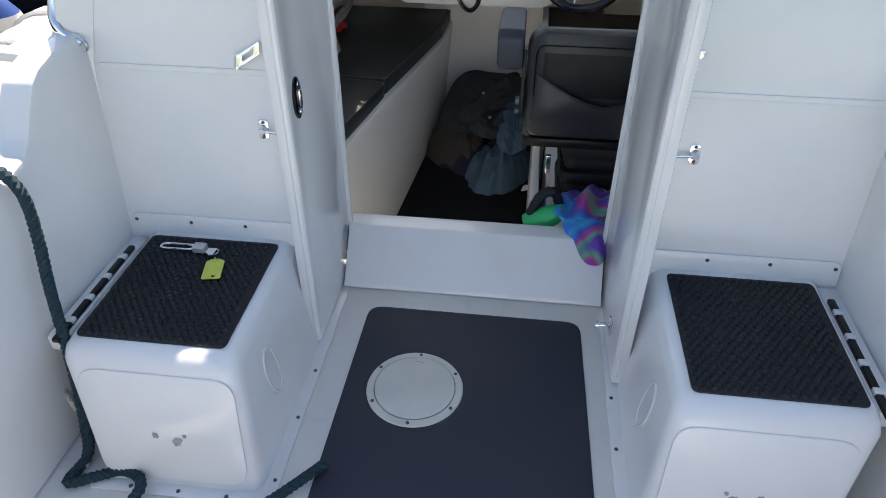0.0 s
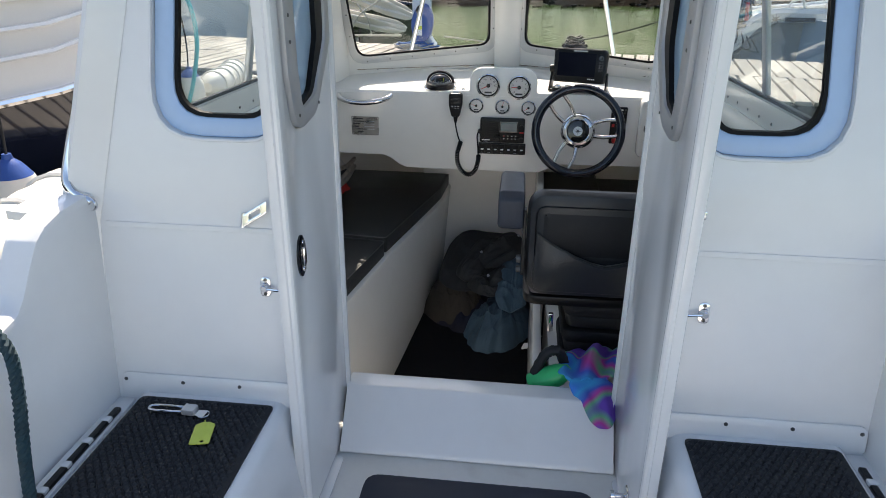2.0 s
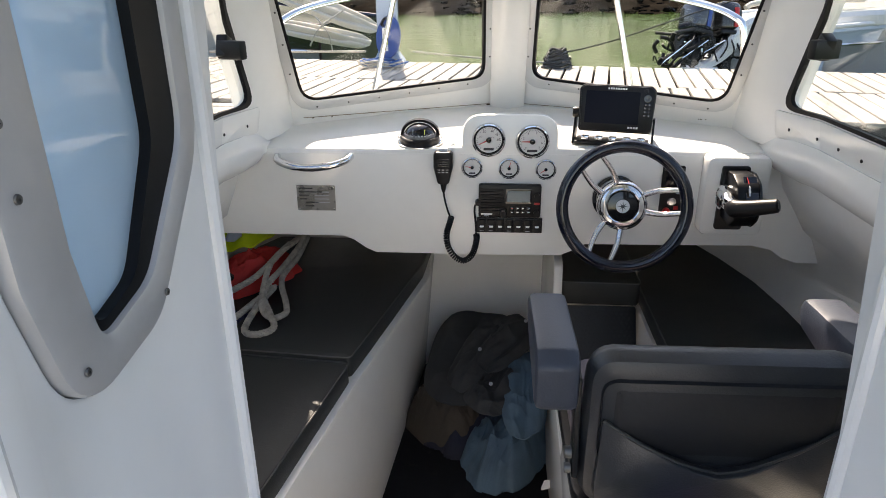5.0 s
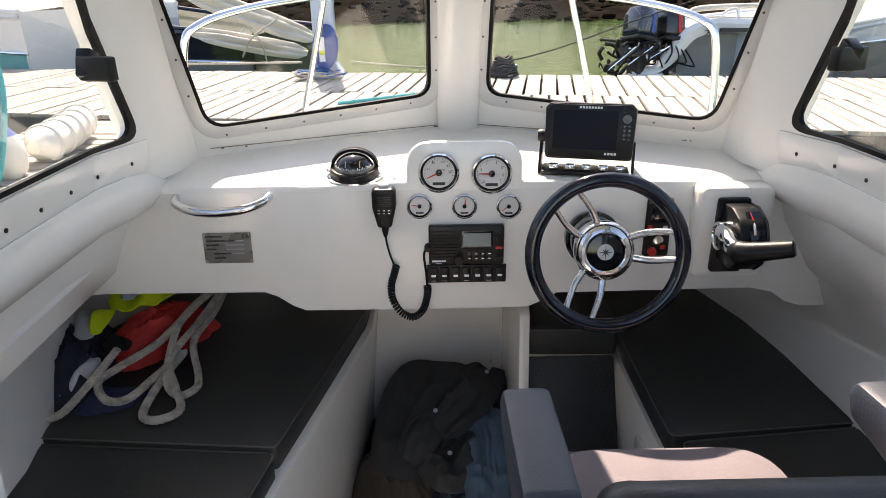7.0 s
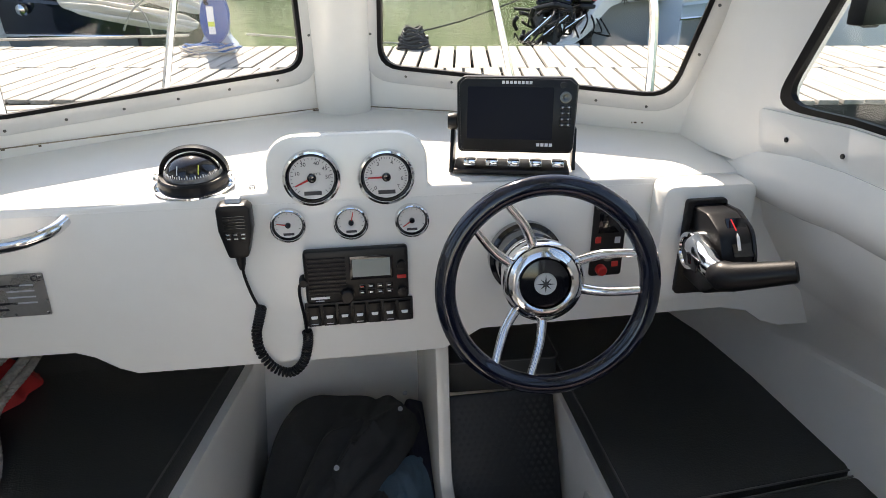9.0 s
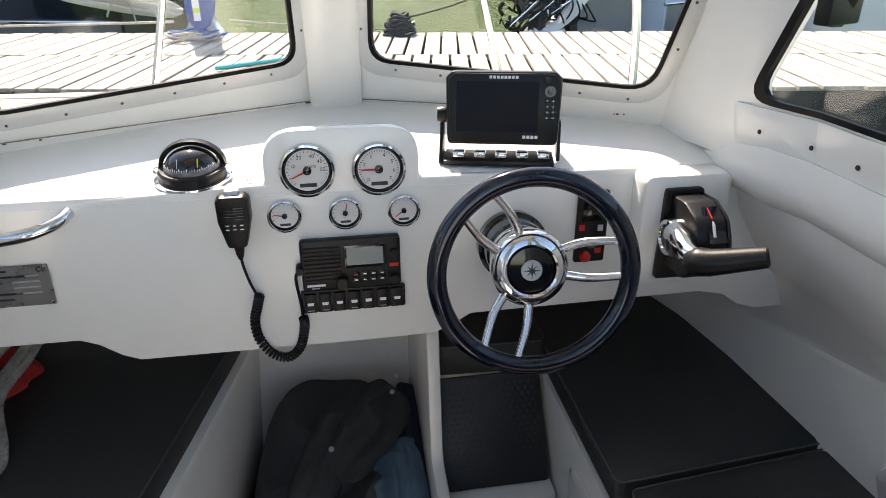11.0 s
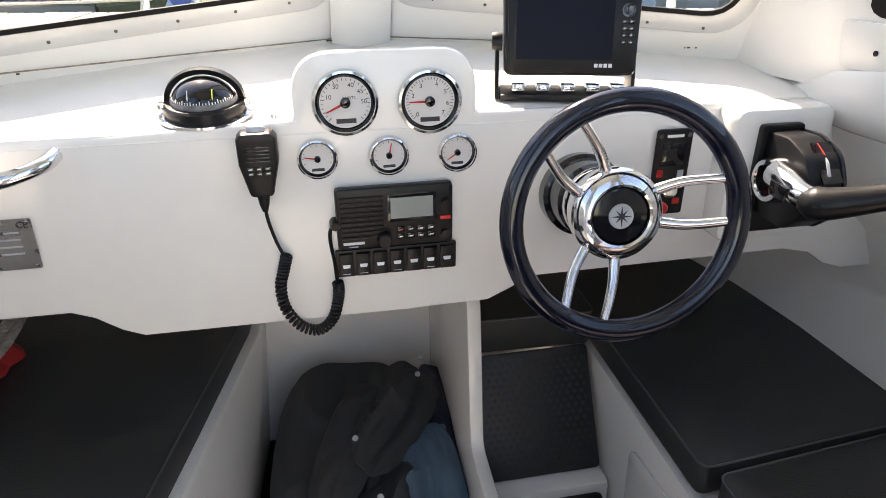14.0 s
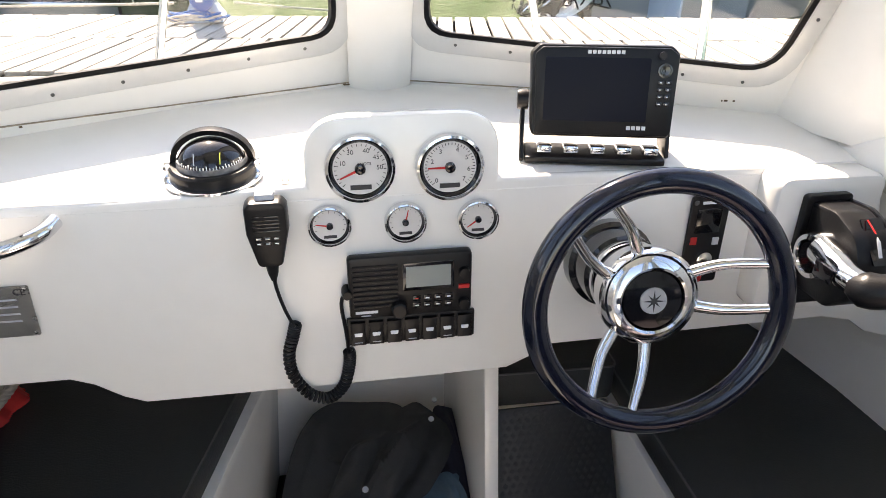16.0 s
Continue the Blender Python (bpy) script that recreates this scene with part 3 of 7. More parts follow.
def floors():
    setting("floor", box(-1.15, 0.96, -1.3, 1.50, -0.06, 0.0), SOLEWHITE, "white gelcoat cockpit sole with grime at the edges", "floor")
    setting("floor_cabin", box(-0.75, 0.45, 1.40, 3.35, -0.50, -0.43), CARPET, "black carpet on the cabin sole", "floor")
    setting("ceiling", plate([(XC - 0.64, 1.36), (XC + 0.64, 1.36), (XC + 0.72, 2.28), (XC, 2.72), (XC - 0.72, 2.28)], [], 0.05, flat(1.84)), GELIN, "cream gelcoat cabin roof", "ceiling")
    # sill of the cabin entrance
    bm = plate(rounded([(1.362, 0.0), (1.50, 0.0), (1.50, -0.43), (1.545, -0.43), (1.545, 0.137), (1.482, 0.139)], [0.012, 0, 0, 0, 0.010, 0.010]), [], 0.692, lambda u, v, w: (XC - 0.346 + w, u, v))
    setting("threshold", bm, GEL, "white moulded threshold of the cabin entrance, with scuffs", "threshold", True)
    for x0, x1, y in ((-0.72, -0.475, 1.53), (0.28, 0.75, 1.53)):
        setting("wall_inner_aft", box(x0, x1, y - 0.10, y + 0.02, -0.43, 0.2), GELIN, "cream inner wall under the aft bulkhead", "wall")
    # foredeck, bow and outer hull
    rows = []
    for y in (2.73, 3.0, 3.4, 3.8, 4.2, 4.5):
        k = max(0.0, y - 2.4)
        hw = max(0.05, 1.0 - 0.06 * k - 0.17 * k * k)
        d = 0.14 * (y - 2.73)
        rows.append([(XC - hw, y, 0.54 - d), (XC - hw * 0.5, y, 0.555 - d), (XC, y, 0.565 - d), (XC + hw * 0.5, y, 0.555 - d), (XC + hw, y, 0.54 - d)])
    setting("foredeck", thicken(loft(rows), 0.03), GEL, "white gelcoat foredeck", "deck", True)
    for side in (-1, 1):
        rows = []
        for y in (-1.3, 0.0, 1.1, 1.5, 2.4, 3.0, 3.6, 4.2, 4.6):
            k = max(0.0, y - 2.4)
            hw = max(0.03, (1.03 if side > 0 or y < 1.2 else 1.03 + 0.2 * min(1.0, max(0.0, y - 1.55) / 0.85)) - 0.06 * k - (0.16 if side > 0 else 0.22) * k * k)
            rows.append([(XC + side * hw * (0.95 if y < 1.2 else 1.0), y, 0.56 - 0.14 * max(0.0, y - 2.73) - (0.10 if y < 1.2 else 0.0)), (XC + side * hw * 0.97, y, 0.15), (XC + side * hw * 0.88, y, -0.20), (XC + side * hw * 0.7, y, -0.45)])
        setting("outer_hull_1" if side < 0 else "outer_hull_2", thicken(loft(rows), 0.03), WHITEHULL, "white gelcoat topsides of the boat", "hull", True)
        # cockpit coaming, sweeping up to the cabin side
        outline = [(-1.3, 0.0), (1.17, 0.0), (1.30, 0.725), (1.17, 0.718), (1.125, 0.705), (1.095, 0.685), (1.065, 0.645), (1.035, 0.600), (1.01, 0.575), (0.95, 0.56), (0.86, 0.545), (0.3, 0.51), (-1.3, 0.48)]
        bm = plate(rounded(outline, 0.02, 3), [], 0.07, lambda u, v, w: (XC + side * (0.782 + 0.05 * max(0.0, 1.2 - u) * (1 if u > 0 else 0.6) + 0.05 * min(v, 0.6) + w), u, v), 0.012)
        setting("coaming_1" if side < 0 else "coaming_2", bm, GEL, "white moulded cockpit coaming sweeping up to the cabin", "wall", True)
        setting("side_deck_3" if side < 0 else "side_deck_4", box(XC + side * 0.80 if side > 0 else XC - 1.04, XC + 1.04 if side > 0 else XC - 0.80, 1.36, 2.9, 0.55, 0.60), GEL, "white side deck beside the cabin", "deck")
    setting("transom", box(-1.1, 0.92, -1.36, -1.28, -0.3, 0.55), GEL, "white transom closing the cockpit", "wall")


aft_bulkhead()
cabin_sides()
windscreen()
floors()


def dashboard():
    """The moulded console: front face with a stepped lower edge, hump for the gauges and the shelf behind."""
    low = [(-1.16, 0.350), (-1.11, 0.366), (-1.06, 0.383), (-1.025, 0.408), (-0.99, 0.422), (-0.95, 0.424), (-0.575, 0.422), (-0.545, 0.410), (-0.51, 0.385), (-0.48, 0.372), (-0.1, 0.370), (0.06, 0.372), (0.10, 0.39), (0.13, 0.408), (0.60, 0.412), (0.655, 0.40), (0.69, 0.375), (0.73, 0.362), (0.84, 0.36)]
    hump = rounded([(-0.226, 0.66), (0.037, 0.66), (0.037, 0.782), (-0.226, 0.782)], [0, 0, 0.06, 0.06], 7)
    top = [(0.84, 0.665), (0.60, 0.680), (0.037, 0.688), *hump[2:], (-0.226, 0.690), (-1.0, 0.665), (-1.16, 0.45)]
    dash = thing("dashboard", "white moulded console with gauge hump and stepped lower edge", "dashboard", (0, 0, 0))
    part("fascia", plate(low + top, [], 0.02, lambda u, v, w: (u, DASH_Y - w + 0.02 + 0.04 * (v - 0.55), v), 0.006), GELIN, dash, "white gelcoat fascia")
    rows = []
    for k in range(41):
        x = XC - 0.80 + k * 0.04
        back = WS_Y - 0.42 * abs(x - XC) + 0.01
        f = 0.683
        depth = max(0.0, back - 0.05 - DASH_Y)
        rise = f + 0.006 + min(0.033, 0.13 * depth)
        rows.append([(x, DASH_Y + 0.004, f - 0.012), (x, DASH_Y + 0.010, f), (x, DASH_Y + 0.012 + 0.2 * max(0.0, back - 0.05 - DASH_Y), f + 0.006), (x, max(DASH_Y + 0.018, back - 0.05), rise), (x, max(DASH_Y + 0.022, back), rise + 0.010), (x, max(DASH_Y + 0.03, back + 0.05), 0.78)])
    part("shelf", thicken(loft(rows), -0.02), GELIN, dash, "white shelf under the windscreen")
    bm = bmesh.new()
    rows = []
    for dy, s in ((0.022, 1.0), (0.05, 0.99), (0.10, 0.95), (0.17, 0.88), (0.24, 0.76)):
        rows.append([(XC + (u - XC) * s, DASH_Y + dy, 0.66 + (v - 0.66) * (1.0 - 0.55 * (dy / 0.24) ** 1.4)) for u, v in hump])
    part("gauge_hump", loft(rows), GELIN, dash, "white hood behind the gauges")
    part("throttle_pad", plate(rounded(rect(0.432, 0.60, 0.462, 0.684), 0.02), [], 0.060, lambda u, v, w: (u, DASH_Y + 0.01 - w * (1.0 + 0.25 * (u - 0.5)), v), 0.01), GELIN, dash, "raised white pad for the throttle")
    stud = part("stud", lathe([(0.006, 0), (0.005, 0.006), (0, 0.007)], Matrix.Translation((-0.253, DASH_Y + 0.035, 0.688)), 12), CHROME, dash)
    flecks = bmesh.new()
    for side in (-1, 1):
        for k in range(7):
            u = random.choice((0.04, 0.06, 0.64)) + random.gauss(0, 0.03)
            y = WS_Y - WS_S * u - 0.012 + random.uniform(-0.004, 0.004)
            m = Matrix.Translation((XC + side * WS_C * u, y, 0.735)) @ Matrix.Rotation(radians(-23 * side + random.uniform(-8, 8)), 4, "Z")
            ln = random.uniform(0.0008, 0.0035)
            box(-ln, ln, -0.0009, 0.0009, -0.002, 0.0006, 0, bm=flecks, m=m)
    for side in (-1, 1):
        seam = [(XC + side * WS_C * u, WS_Y - WS_S * u - 0.009 + 0.0012 * noise.noise((u * 30, side, 0)), 0.7365) for u in [0.03 + 0.022 * k for k in range(16 if side > 0 else 30)]]
        part("seam", tube(seam, [0.0012 + 0.0005 * noise.noise((k * 0.6, side, 3)) for k in range(len(seam))], 5), SEAMDIRT, dash, "thin brown dirt line in the joint")
    tagged(part("grime", flecks, GRIME, dash, "brown grime flecks along the windscreen joint", smooth=False), kind="stuff")
    return dash


DASH_Y = 2.69
dashboard()


def hull_specks():
    ob = thing("grime_specks", "small black grime specks on the cream inner hull", "grime")
    rnd = random.Random(4)
    for k in range(16):
        y = rnd.uniform(2.35, 2.95)
        foot = 0.935 - 0.065 * (y - 2.5) - 0.17 * max(0.0, y - 2.9) ** 2
        ledge = 0.225 + 0.18 * (3.0 - y)
        f = rnd.uniform(0.15, 0.9)
        x, z = XC + foot - 0.012 + 0.018 * f, 0.15 + (ledge - 0.154) * f
        r = rnd.uniform(0.001, 0.0024)
        part("speck", lathe([(r, -0.002), (r * 0.8, 0.0012), (0, 0.0014)], Matrix.Translation((x - 0.001, y, z)) @ Matrix.Rotation(radians(-84), 4, "Y") @ Matrix.Diagonal((1, rnd.uniform(1, 2.2), 1, 1)), 7), GRIME, ob)
    return ob


hull_specks()


def lockers():
    # port berth front, console side and the front of the well
    rows = []
    for y in (1.53, 1.6, 1.8, 2.1, 2.45, 2.6, 2.9, 3.10, 3.35):
        x = -0.683 + 0.188 * (y - 1.60) if y < 2.45 else -0.523 + 0.226 * (min(y, 3.10) - 2.45)
        z = 0.062 + 0.02 * (y - 1.53)
        rows.append([(min(-0.565 + 0.089 * (y - 1.53), x + 0.125), y, -0.43), (x + 0.016, y, z - 0.016), (x + 0.011, y, z - 0.003), (x, y, z), (x - 0.03, y, z), (-1.08, y, z - 0.01)])
    face = loft(rows)
    setting("berth_front", thicken(face, 0.012), GELIN, "cream moulded front of the port berth", "berth base", True)
    setting("wall_well_front", box(-0.50, 0.12, 3.33, 3.36, -0.43, 0.42), GELIN, "cream wall at the front of the footwell", "wall")
    side = plate(rounded([(1.56, -0.43), (3.35, -0.43), (3.35, 0.30), (2.86, 0.27), (2.80, -0.06), (2.36, -0.10), (2.34, 0.0), (1.56, 0.02)], [0, 0, 0.01, 0.04, 0.04, 0.04, 0.03, 0.02]), [], 0.03, lambda u, v, w: (0.055 + 0.012 * (u - 2) + w, u, v), 0.006)
    setting("console_side", side, GELIN, "cream moulded side of the starboard seat base", "wall", True)


lockers()


def cushion(name, outline, z0, z1, label, material=VINYL):
    ob = thing(name, label, "cushion")
    part("cover", plate(outline, [], z1 - z0, flat(z0), 0.012), material, ob)
    edge = [(p[0], p[1], z1 - 0.004) for p in outline]
    part("piping", tube(edge, 0.0022, 6, True), PIPING, ob, "grey stitched seam")
    return ob


cushion("berth_cushion", rounded([(-1.075, 1.60), (-0.69, 1.60), (-0.53, 2.45), (-1.085, 2.50)], 0.02), 0.06, 0.14, "black vinyl berth cushion on the port berth")
cushion("berth_cushion", rounded([(-1.085, 2.508), (-0.53, 2.458), (-0.385, 3.10), (-0.37, 3.34), (-0.98, 3.34), (-1.17, 3.0)], 0.02), 0.075, 0.15, "black vinyl berth cushion running under the dashboard")

# ---- cockpit ----
def screw(parent, m, r=0.0045, material=PLATE, name="screw"):
    return part(name, lathe([(r, 0), (r * 0.85, r * 0.4), (r * 0.3, r * 0.45), (r * 0.25, r * 0.2), (0, r * 0.2)], m, 10), material, parent)


def deck_mat():
    ob = thing("deck_mat", "dark blue-black rubber deck mat on the cockpit sole", "mat")
    part("sheet", plate(rounded([(-0.375, -0.9), (0.235, -0.9), (0.195, 1.305), (-0.355, 1.305)], [0.02, 0.02, 0.04, 0.04]), [], 0.004, flat(0.0), 0.0012), MATBLUE, ob)


def access_hatch():
    c = Matrix.Translation((-0.193, 1.035, 0.004))
    ob = thing("access_hatch", "round off-white screw-down inspection hatch in the deck mat", "hatch", c)
    part("rim", lathe([(0.112, 0), (0.110, 0.004), (0.096, 0.0055), (0.094, 0.003), (0.094, 0)], None, 48), paint("ivory_plastic", (0.62, 0.61, 0.55), 0.4, vary=0.06, scale=14), ob)
    part("lid", lathe([(0.0925, 0), (0.0925, 0.005), (0.089, 0.0065), (0, 0.0065)], None, 48), bpy.data.materials["ivory_plastic"], ob, "off-white round lid")
    for k in range(6):
        a = radians(30 + 60 * k)
        screw(ob, Matrix.Translation((0.103 * math.cos(a), 0.103 * math.sin(a), 0.0045)), 0.0045, PLATE)
    part("grip_slot", box(-0.011, 0.011, 0.0765, 0.0785, 0.006, 0.0068, 0.0004), STAIN, ob)


def step_box(flip):
    X = lambda x: x if not flip else 2 * XC - x + 0.010
    ob = thing("step_box", "white moulded step box with a black diamond-tread pad and rounded edges", "step box", group="step boxes beside the cabin door")
    base, top = (-0.79, -0.452, 0.725, 1.235), (-0.848, -0.492, 0.812, 1.245)
    rows = []
    for z, k in ((0.0, 0.0), (0.25, 0.9), (0.268, 0.955), (0.278, 0.985), (0.282, 1.0)):
        inset = 0.0 if z < 0.26 else {0.268: 0.006, 0.278: 0.016, 0.282: 0.03}[z]
        a = [base[i] + (top[i] - base[i]) * k for i in range(4)]
        rows.append([(X(p[0]), p[1], z) for p in rounded([(a[0] + inset, a[2] + inset), (a[1] - inset, a[2] + inset), (a[1] - inset, a[3]), (a[0] + inset, a[3])], [0.035, 0.035, 0.004, 0.004], 5)])
    for r in rows:
        r.append(r[0])
    bm = loft(rows)
    bm.faces.new([v for v in bm.verts if abs(v.co.z - 0.282) < 1e-6][:len(rows[0]) - 1])
    part("body", bm, GEL, ob)
    part("back_flange", plate(rounded([(X(-0.88), 0.27), (X(-0.475), 0.27), (X(-0.475), 0.325), (X(-0.88), 0.325)] if not flip else [(X(-0.475), 0.27), (X(-0.88), 0.27), (X(-0.88), 0.325), (X(-0.475), 0.325)], [0, 0, 0.02, 0.02]), [], 0.006, lambda u, v, w: bulk(u, v, w + 0.001), 0.002), GEL, ob)
    for x in (-0.868, -0.735, -0.605):
        screw(ob, Matrix.Translation(bulk(X(x), 0.31, 0.007)) @ AFT)
    part("base_flange", plate(rounded([(min(X(-0.81), X(-0.425)), 0.70), (max(X(-0.81), X(-0.425)), 0.70), (max(X(-0.81), X(-0.425)), 1.36), (min(X(-0.81), X(-0.425)), 1.36)], 0.02), [], 0.005, flat(0.0), 0.002), GEL, ob)
    for x, y in ((-0.436, 0.76), (-0.436, 0.92), (-0.436, 1.06), (-0.52, 0.712), (-0.62, 0.712), (-0.72, 0.712)):
        screw(ob, Matrix.Translation((X(x), y, 0.005)))
    def front(u, v, w):
        return (X(u), 0.725 + (0.0785 / 0.25) * v - w, v)
    pts = rounded([(-0.775, 0.02), (-0.475, 0.02), (-0.495, 0.245), (-0.815, 0.245)], 0.045, 6)
    part("front_panel", plate(pts, [], 0.004, front, 0.0015), GEL, ob, "raised rounded panel on the front")
    for cx, cz, r in ((-0.66, 0.115, 0.010), (-0.615, 0.105, 0.016), (-0.60, 0.12, 0.007)):
        blob = [(cx + r * (0.6 + 0.6 * noise.noise((k * 1.7, cx * 9, cz))) * math.cos(k * math.tau / 14), cz + r * (0.7 + 0.7 * noise.noise((k * 1.3, cz * 7, 2.0))) * math.sin(k * math.tau / 14)) for k in range(14)]
        part("scuff", plate(blob, [], 0.0006, lambda u, v, w: front(u, v, w + 0.0042)), STAIN, ob, "grey scuffed patch")
    # half-moon grip pocket in the inner face
    def inner_side(u, v, w):
        return (X(-0.452 - 0.145 * v + w), u, v)
    moon = [(0.925 + 0.034 * math.cos(a), 0.148 + 0.062 * math.sin(a)) for a in [math.pi * (0.5 + k / 14) for k in range(15)]] + [(0.945, 0.098), (0.952, 0.15), (0.945, 0.20)]
    small = [(0.928 + (u - 0.928) * 0.80, 0.148 + (v - 0.148) * 0.86) for u, v in moon]
    part("pocket_rim", ring(moon, small, 0.005, lambda u, v, w: inner_side(u, v, w - 0.001), 0.002), GEL, ob, "raised rim of the grip pocket")
    part("pocket", plate(small, [], 0.001, lambda u, v, w: inner_side(u, v, w + 0.0005)), GEL, ob, "half-moon grip pocket")
    # tread pad
    x0, x1, y0, y1 = sorted((X(-0.822), X(-0.520)))[0], sorted((X(-0.822), X(-0.520)))[1], 0.845, 1.178
    pad = part("tread_pad", plate(rounded(rect(x0, x1, y0, y1), 0.014), [], 0.004, flat(0.282), 0.001), RUBBER, ob, "black rubber tread pad")
    bm = bmesh.new()
    nx, ny = 17, 15
    for i in range(nx):
        for j in range(ny * 2):
            cx = x0 + 0.008 + (i + (0.5 if j % 2 else 0)) * (x1 - x0 - 0.016) / nx
            cy = y0 + 0.01 + j * (y1 - y0 - 0.02) / (ny * 2 - 1)
            if cx > x1 - 0.008:
                continue
            a, c = 0.0082, 0.0094
            vs = [bm.verts.new((cx + dx, cy + dy, 0.286)) for dx, dy in ((a, 0), (0, c), (-a, 0), (0, -c))]
            tp = [bm.verts.new((cx + dx * 0.45, cy + dy * 0.45, 0.2898)) for dx, dy in ((a, 0), (0, c), (-a, 0), (0, -c))]
            bm.faces.new(tp)
            for k in range(4):
                bm.faces.new((vs[k], vs[(k + 1) % 4], tp[(k + 1) % 4], tp[k]))
    tr = part("tread", bm, RUBBER, pad, smooth=False)
    tagged(tr, kind="stuff")
    return ob


deck_mat()
access_hatch()
step_box(False)
step_box(True)


def cabin_door(side):
    x0 = XC + side * 0.35
    def place(u, v, w):
        return (x0 + side * w, u, v)
    ob = thing("door_1" if side < 0 else "door_2", "white cabin door leaf standing open, with a grey-framed window", "door", kind="structure")
    near = 1.148 if side < 0 else 1.098
    outline = rounded([(near, 0.008), (1.50, 0.008), (1.535, 1.80), (near + 0.02, 1.80)], 0.012)
    wo = rounded([(1.205, 0.985), (1.232, 0.872), (1.36, 0.885), (1.485, 1.01), (1.50, 1.64), (1.205, 1.64)], [0.05, 0.058, 0.066, 0.10, 0.05, 0.05], 8)
    wi = rounded([(1.262, 0.99), (1.275, 0.912), (1.355, 0.925), (1.452, 1.025), (1.462, 1.60), (1.262, 1.60)], [0.02, 0.02, 0.055, 0.07, 0.04, 0.04], 8)
    wg = rounded([(1.264, 0.99), (1.277, 0.920), (1.340, 0.934), (1.405, 1.03), (1.415, 1.59), (1.264, 1.59)], [0.02, 0.02, 0.04, 0.05, 0.04, 0.04], 6)
    part("leaf", plate(outline, [wo], 0.032, place, 0.005), GEL, ob)
    part("window_frame", ring(wo, wi, 0.02, lambda u, v, w: place(u, v, w - 0.010), 0.005), GREYTRIM, ob, "grey aluminium window frame")
    part("seal", ring(wi, wg, 0.014, lambda u, v, w: place(u, v, w - 0.004)), SEAL, ob, "black rubber window seal")
    pane = part("pane", plate(wg, [], 0.005, lambda u, v, w: place(u, v, 0.006 + w)), TINT, ob, "blue-tinted glass pane", smooth=False)
    pane.visible_shadow = False
    flip = Matrix.Rotation(-side * radians(90), 4, "Y")
    for y, z in ((1.222, 1.04), (1.222, 1.12), (1.222, 1.085), (1.245, 0.905), (1.37, 0.905)):
        screw(ob, Matrix.Translation(place(y, z, -0.011)) @ flip, 0.0036, PLATE)
    # rounded bead along both edges
    part("edge_bead", tube([place(near + 0.006, 0.03, 0.006), place(near + 0.026, 1.78, 0.006)], 0.009, 10), GEL, ob)
    part("edge_bead", tube([place(1.492, 0.05, 0.0), place(1.527, 1.78, 0.0)], 0.010, 10), GEL, ob)
    if side < 0:
        m = Matrix.Translation(place(1.215, 0.63, -0.001)) @ flip
        lock = part("lock", lathe([(0.022, -0.002), (0.022, 0.002), (0.019, 0.004), (0, 0.004)], m @ Matrix.Diagonal((2.0, 1.15, 1, 1)), 24), GLOSSBLACK, ob, "oval black flush lock")
        part("latch_lever", box(-0.018, 0.018, -0.006, 0.006, 0.003, 0.010, 0.002, m=m), CHROME, lock)
        part("keyhole", lathe([(0.006, 0.003), (0.005, 0.007), (0, 0.007)], m @ Matrix.Translation((0.028, 0, 0)), 14), CHROME, lock)
        part("keyhole", lathe([(0.005, 0.003), (0.004, 0.006), (0, 0.006)], m @ Matrix.Translation((-0.028, 0.004, 0)), 14), CHROME, lock)
    else:
        m = Matrix.Translation(place(1.20, 0.10, 0.0)) @ flip
        cat = part("door_catch", box(-0.022, 0.022, -0.012, 0.012, 0, 0.008, 0.002, m=m), CHROME, ob, "chrome door catch")
        part("pin", lathe([(0.006, 0.006), (0.006, 0.03), (0.010, 0.032), (0.010, 0.040), (0, 0.041)], m, 14), CHROME, cat)


cabin_door(-1)
cabin_door(1)


def hook_bracket(x, z, side, label):
    ob = thing("door_hook", label, "hook")
    pl = rounded([(-0.011, -0.021), (0.011, -0.021), (0.011, 0.021), (-0.011, 0.021)], 0.010)
    part("back_plate", plate(pl, [], 0.004, lambda u, v, w: bulk(x + u, z + v, w), 0.001), CHROME, ob)
    part("boss", lathe([(0.010, 0.003), (0.009, 0.012), (0.006, 0.016), (0, 0.016)], Matrix.Translation(bulk(x, z, 0)) @ AFT, 16), CHROME, ob)
    for dz in (-0.015, 0.015):
        screw(ob, Matrix.Translation(bulk(x, z + dz, 0.004)) @ AFT, 0.004, PLATE)
    end = XC + side * 0.385
    p = [bulk(x, z, 0.012), bulk(x + (end - x) * 0.5, z, 0.016), bulk(end, z - 0.002, 0.014)]
    part("arm", tube(curve(p, 4), 0.0035, 8), CHROME, ob)


hook_bracket(-0.540, 0.537, -1, "chrome door hook screwed to the white bulkhead")
hook_bracket(0.357, 0.537, 1, "chrome door hook screwed to the white bulkhead")


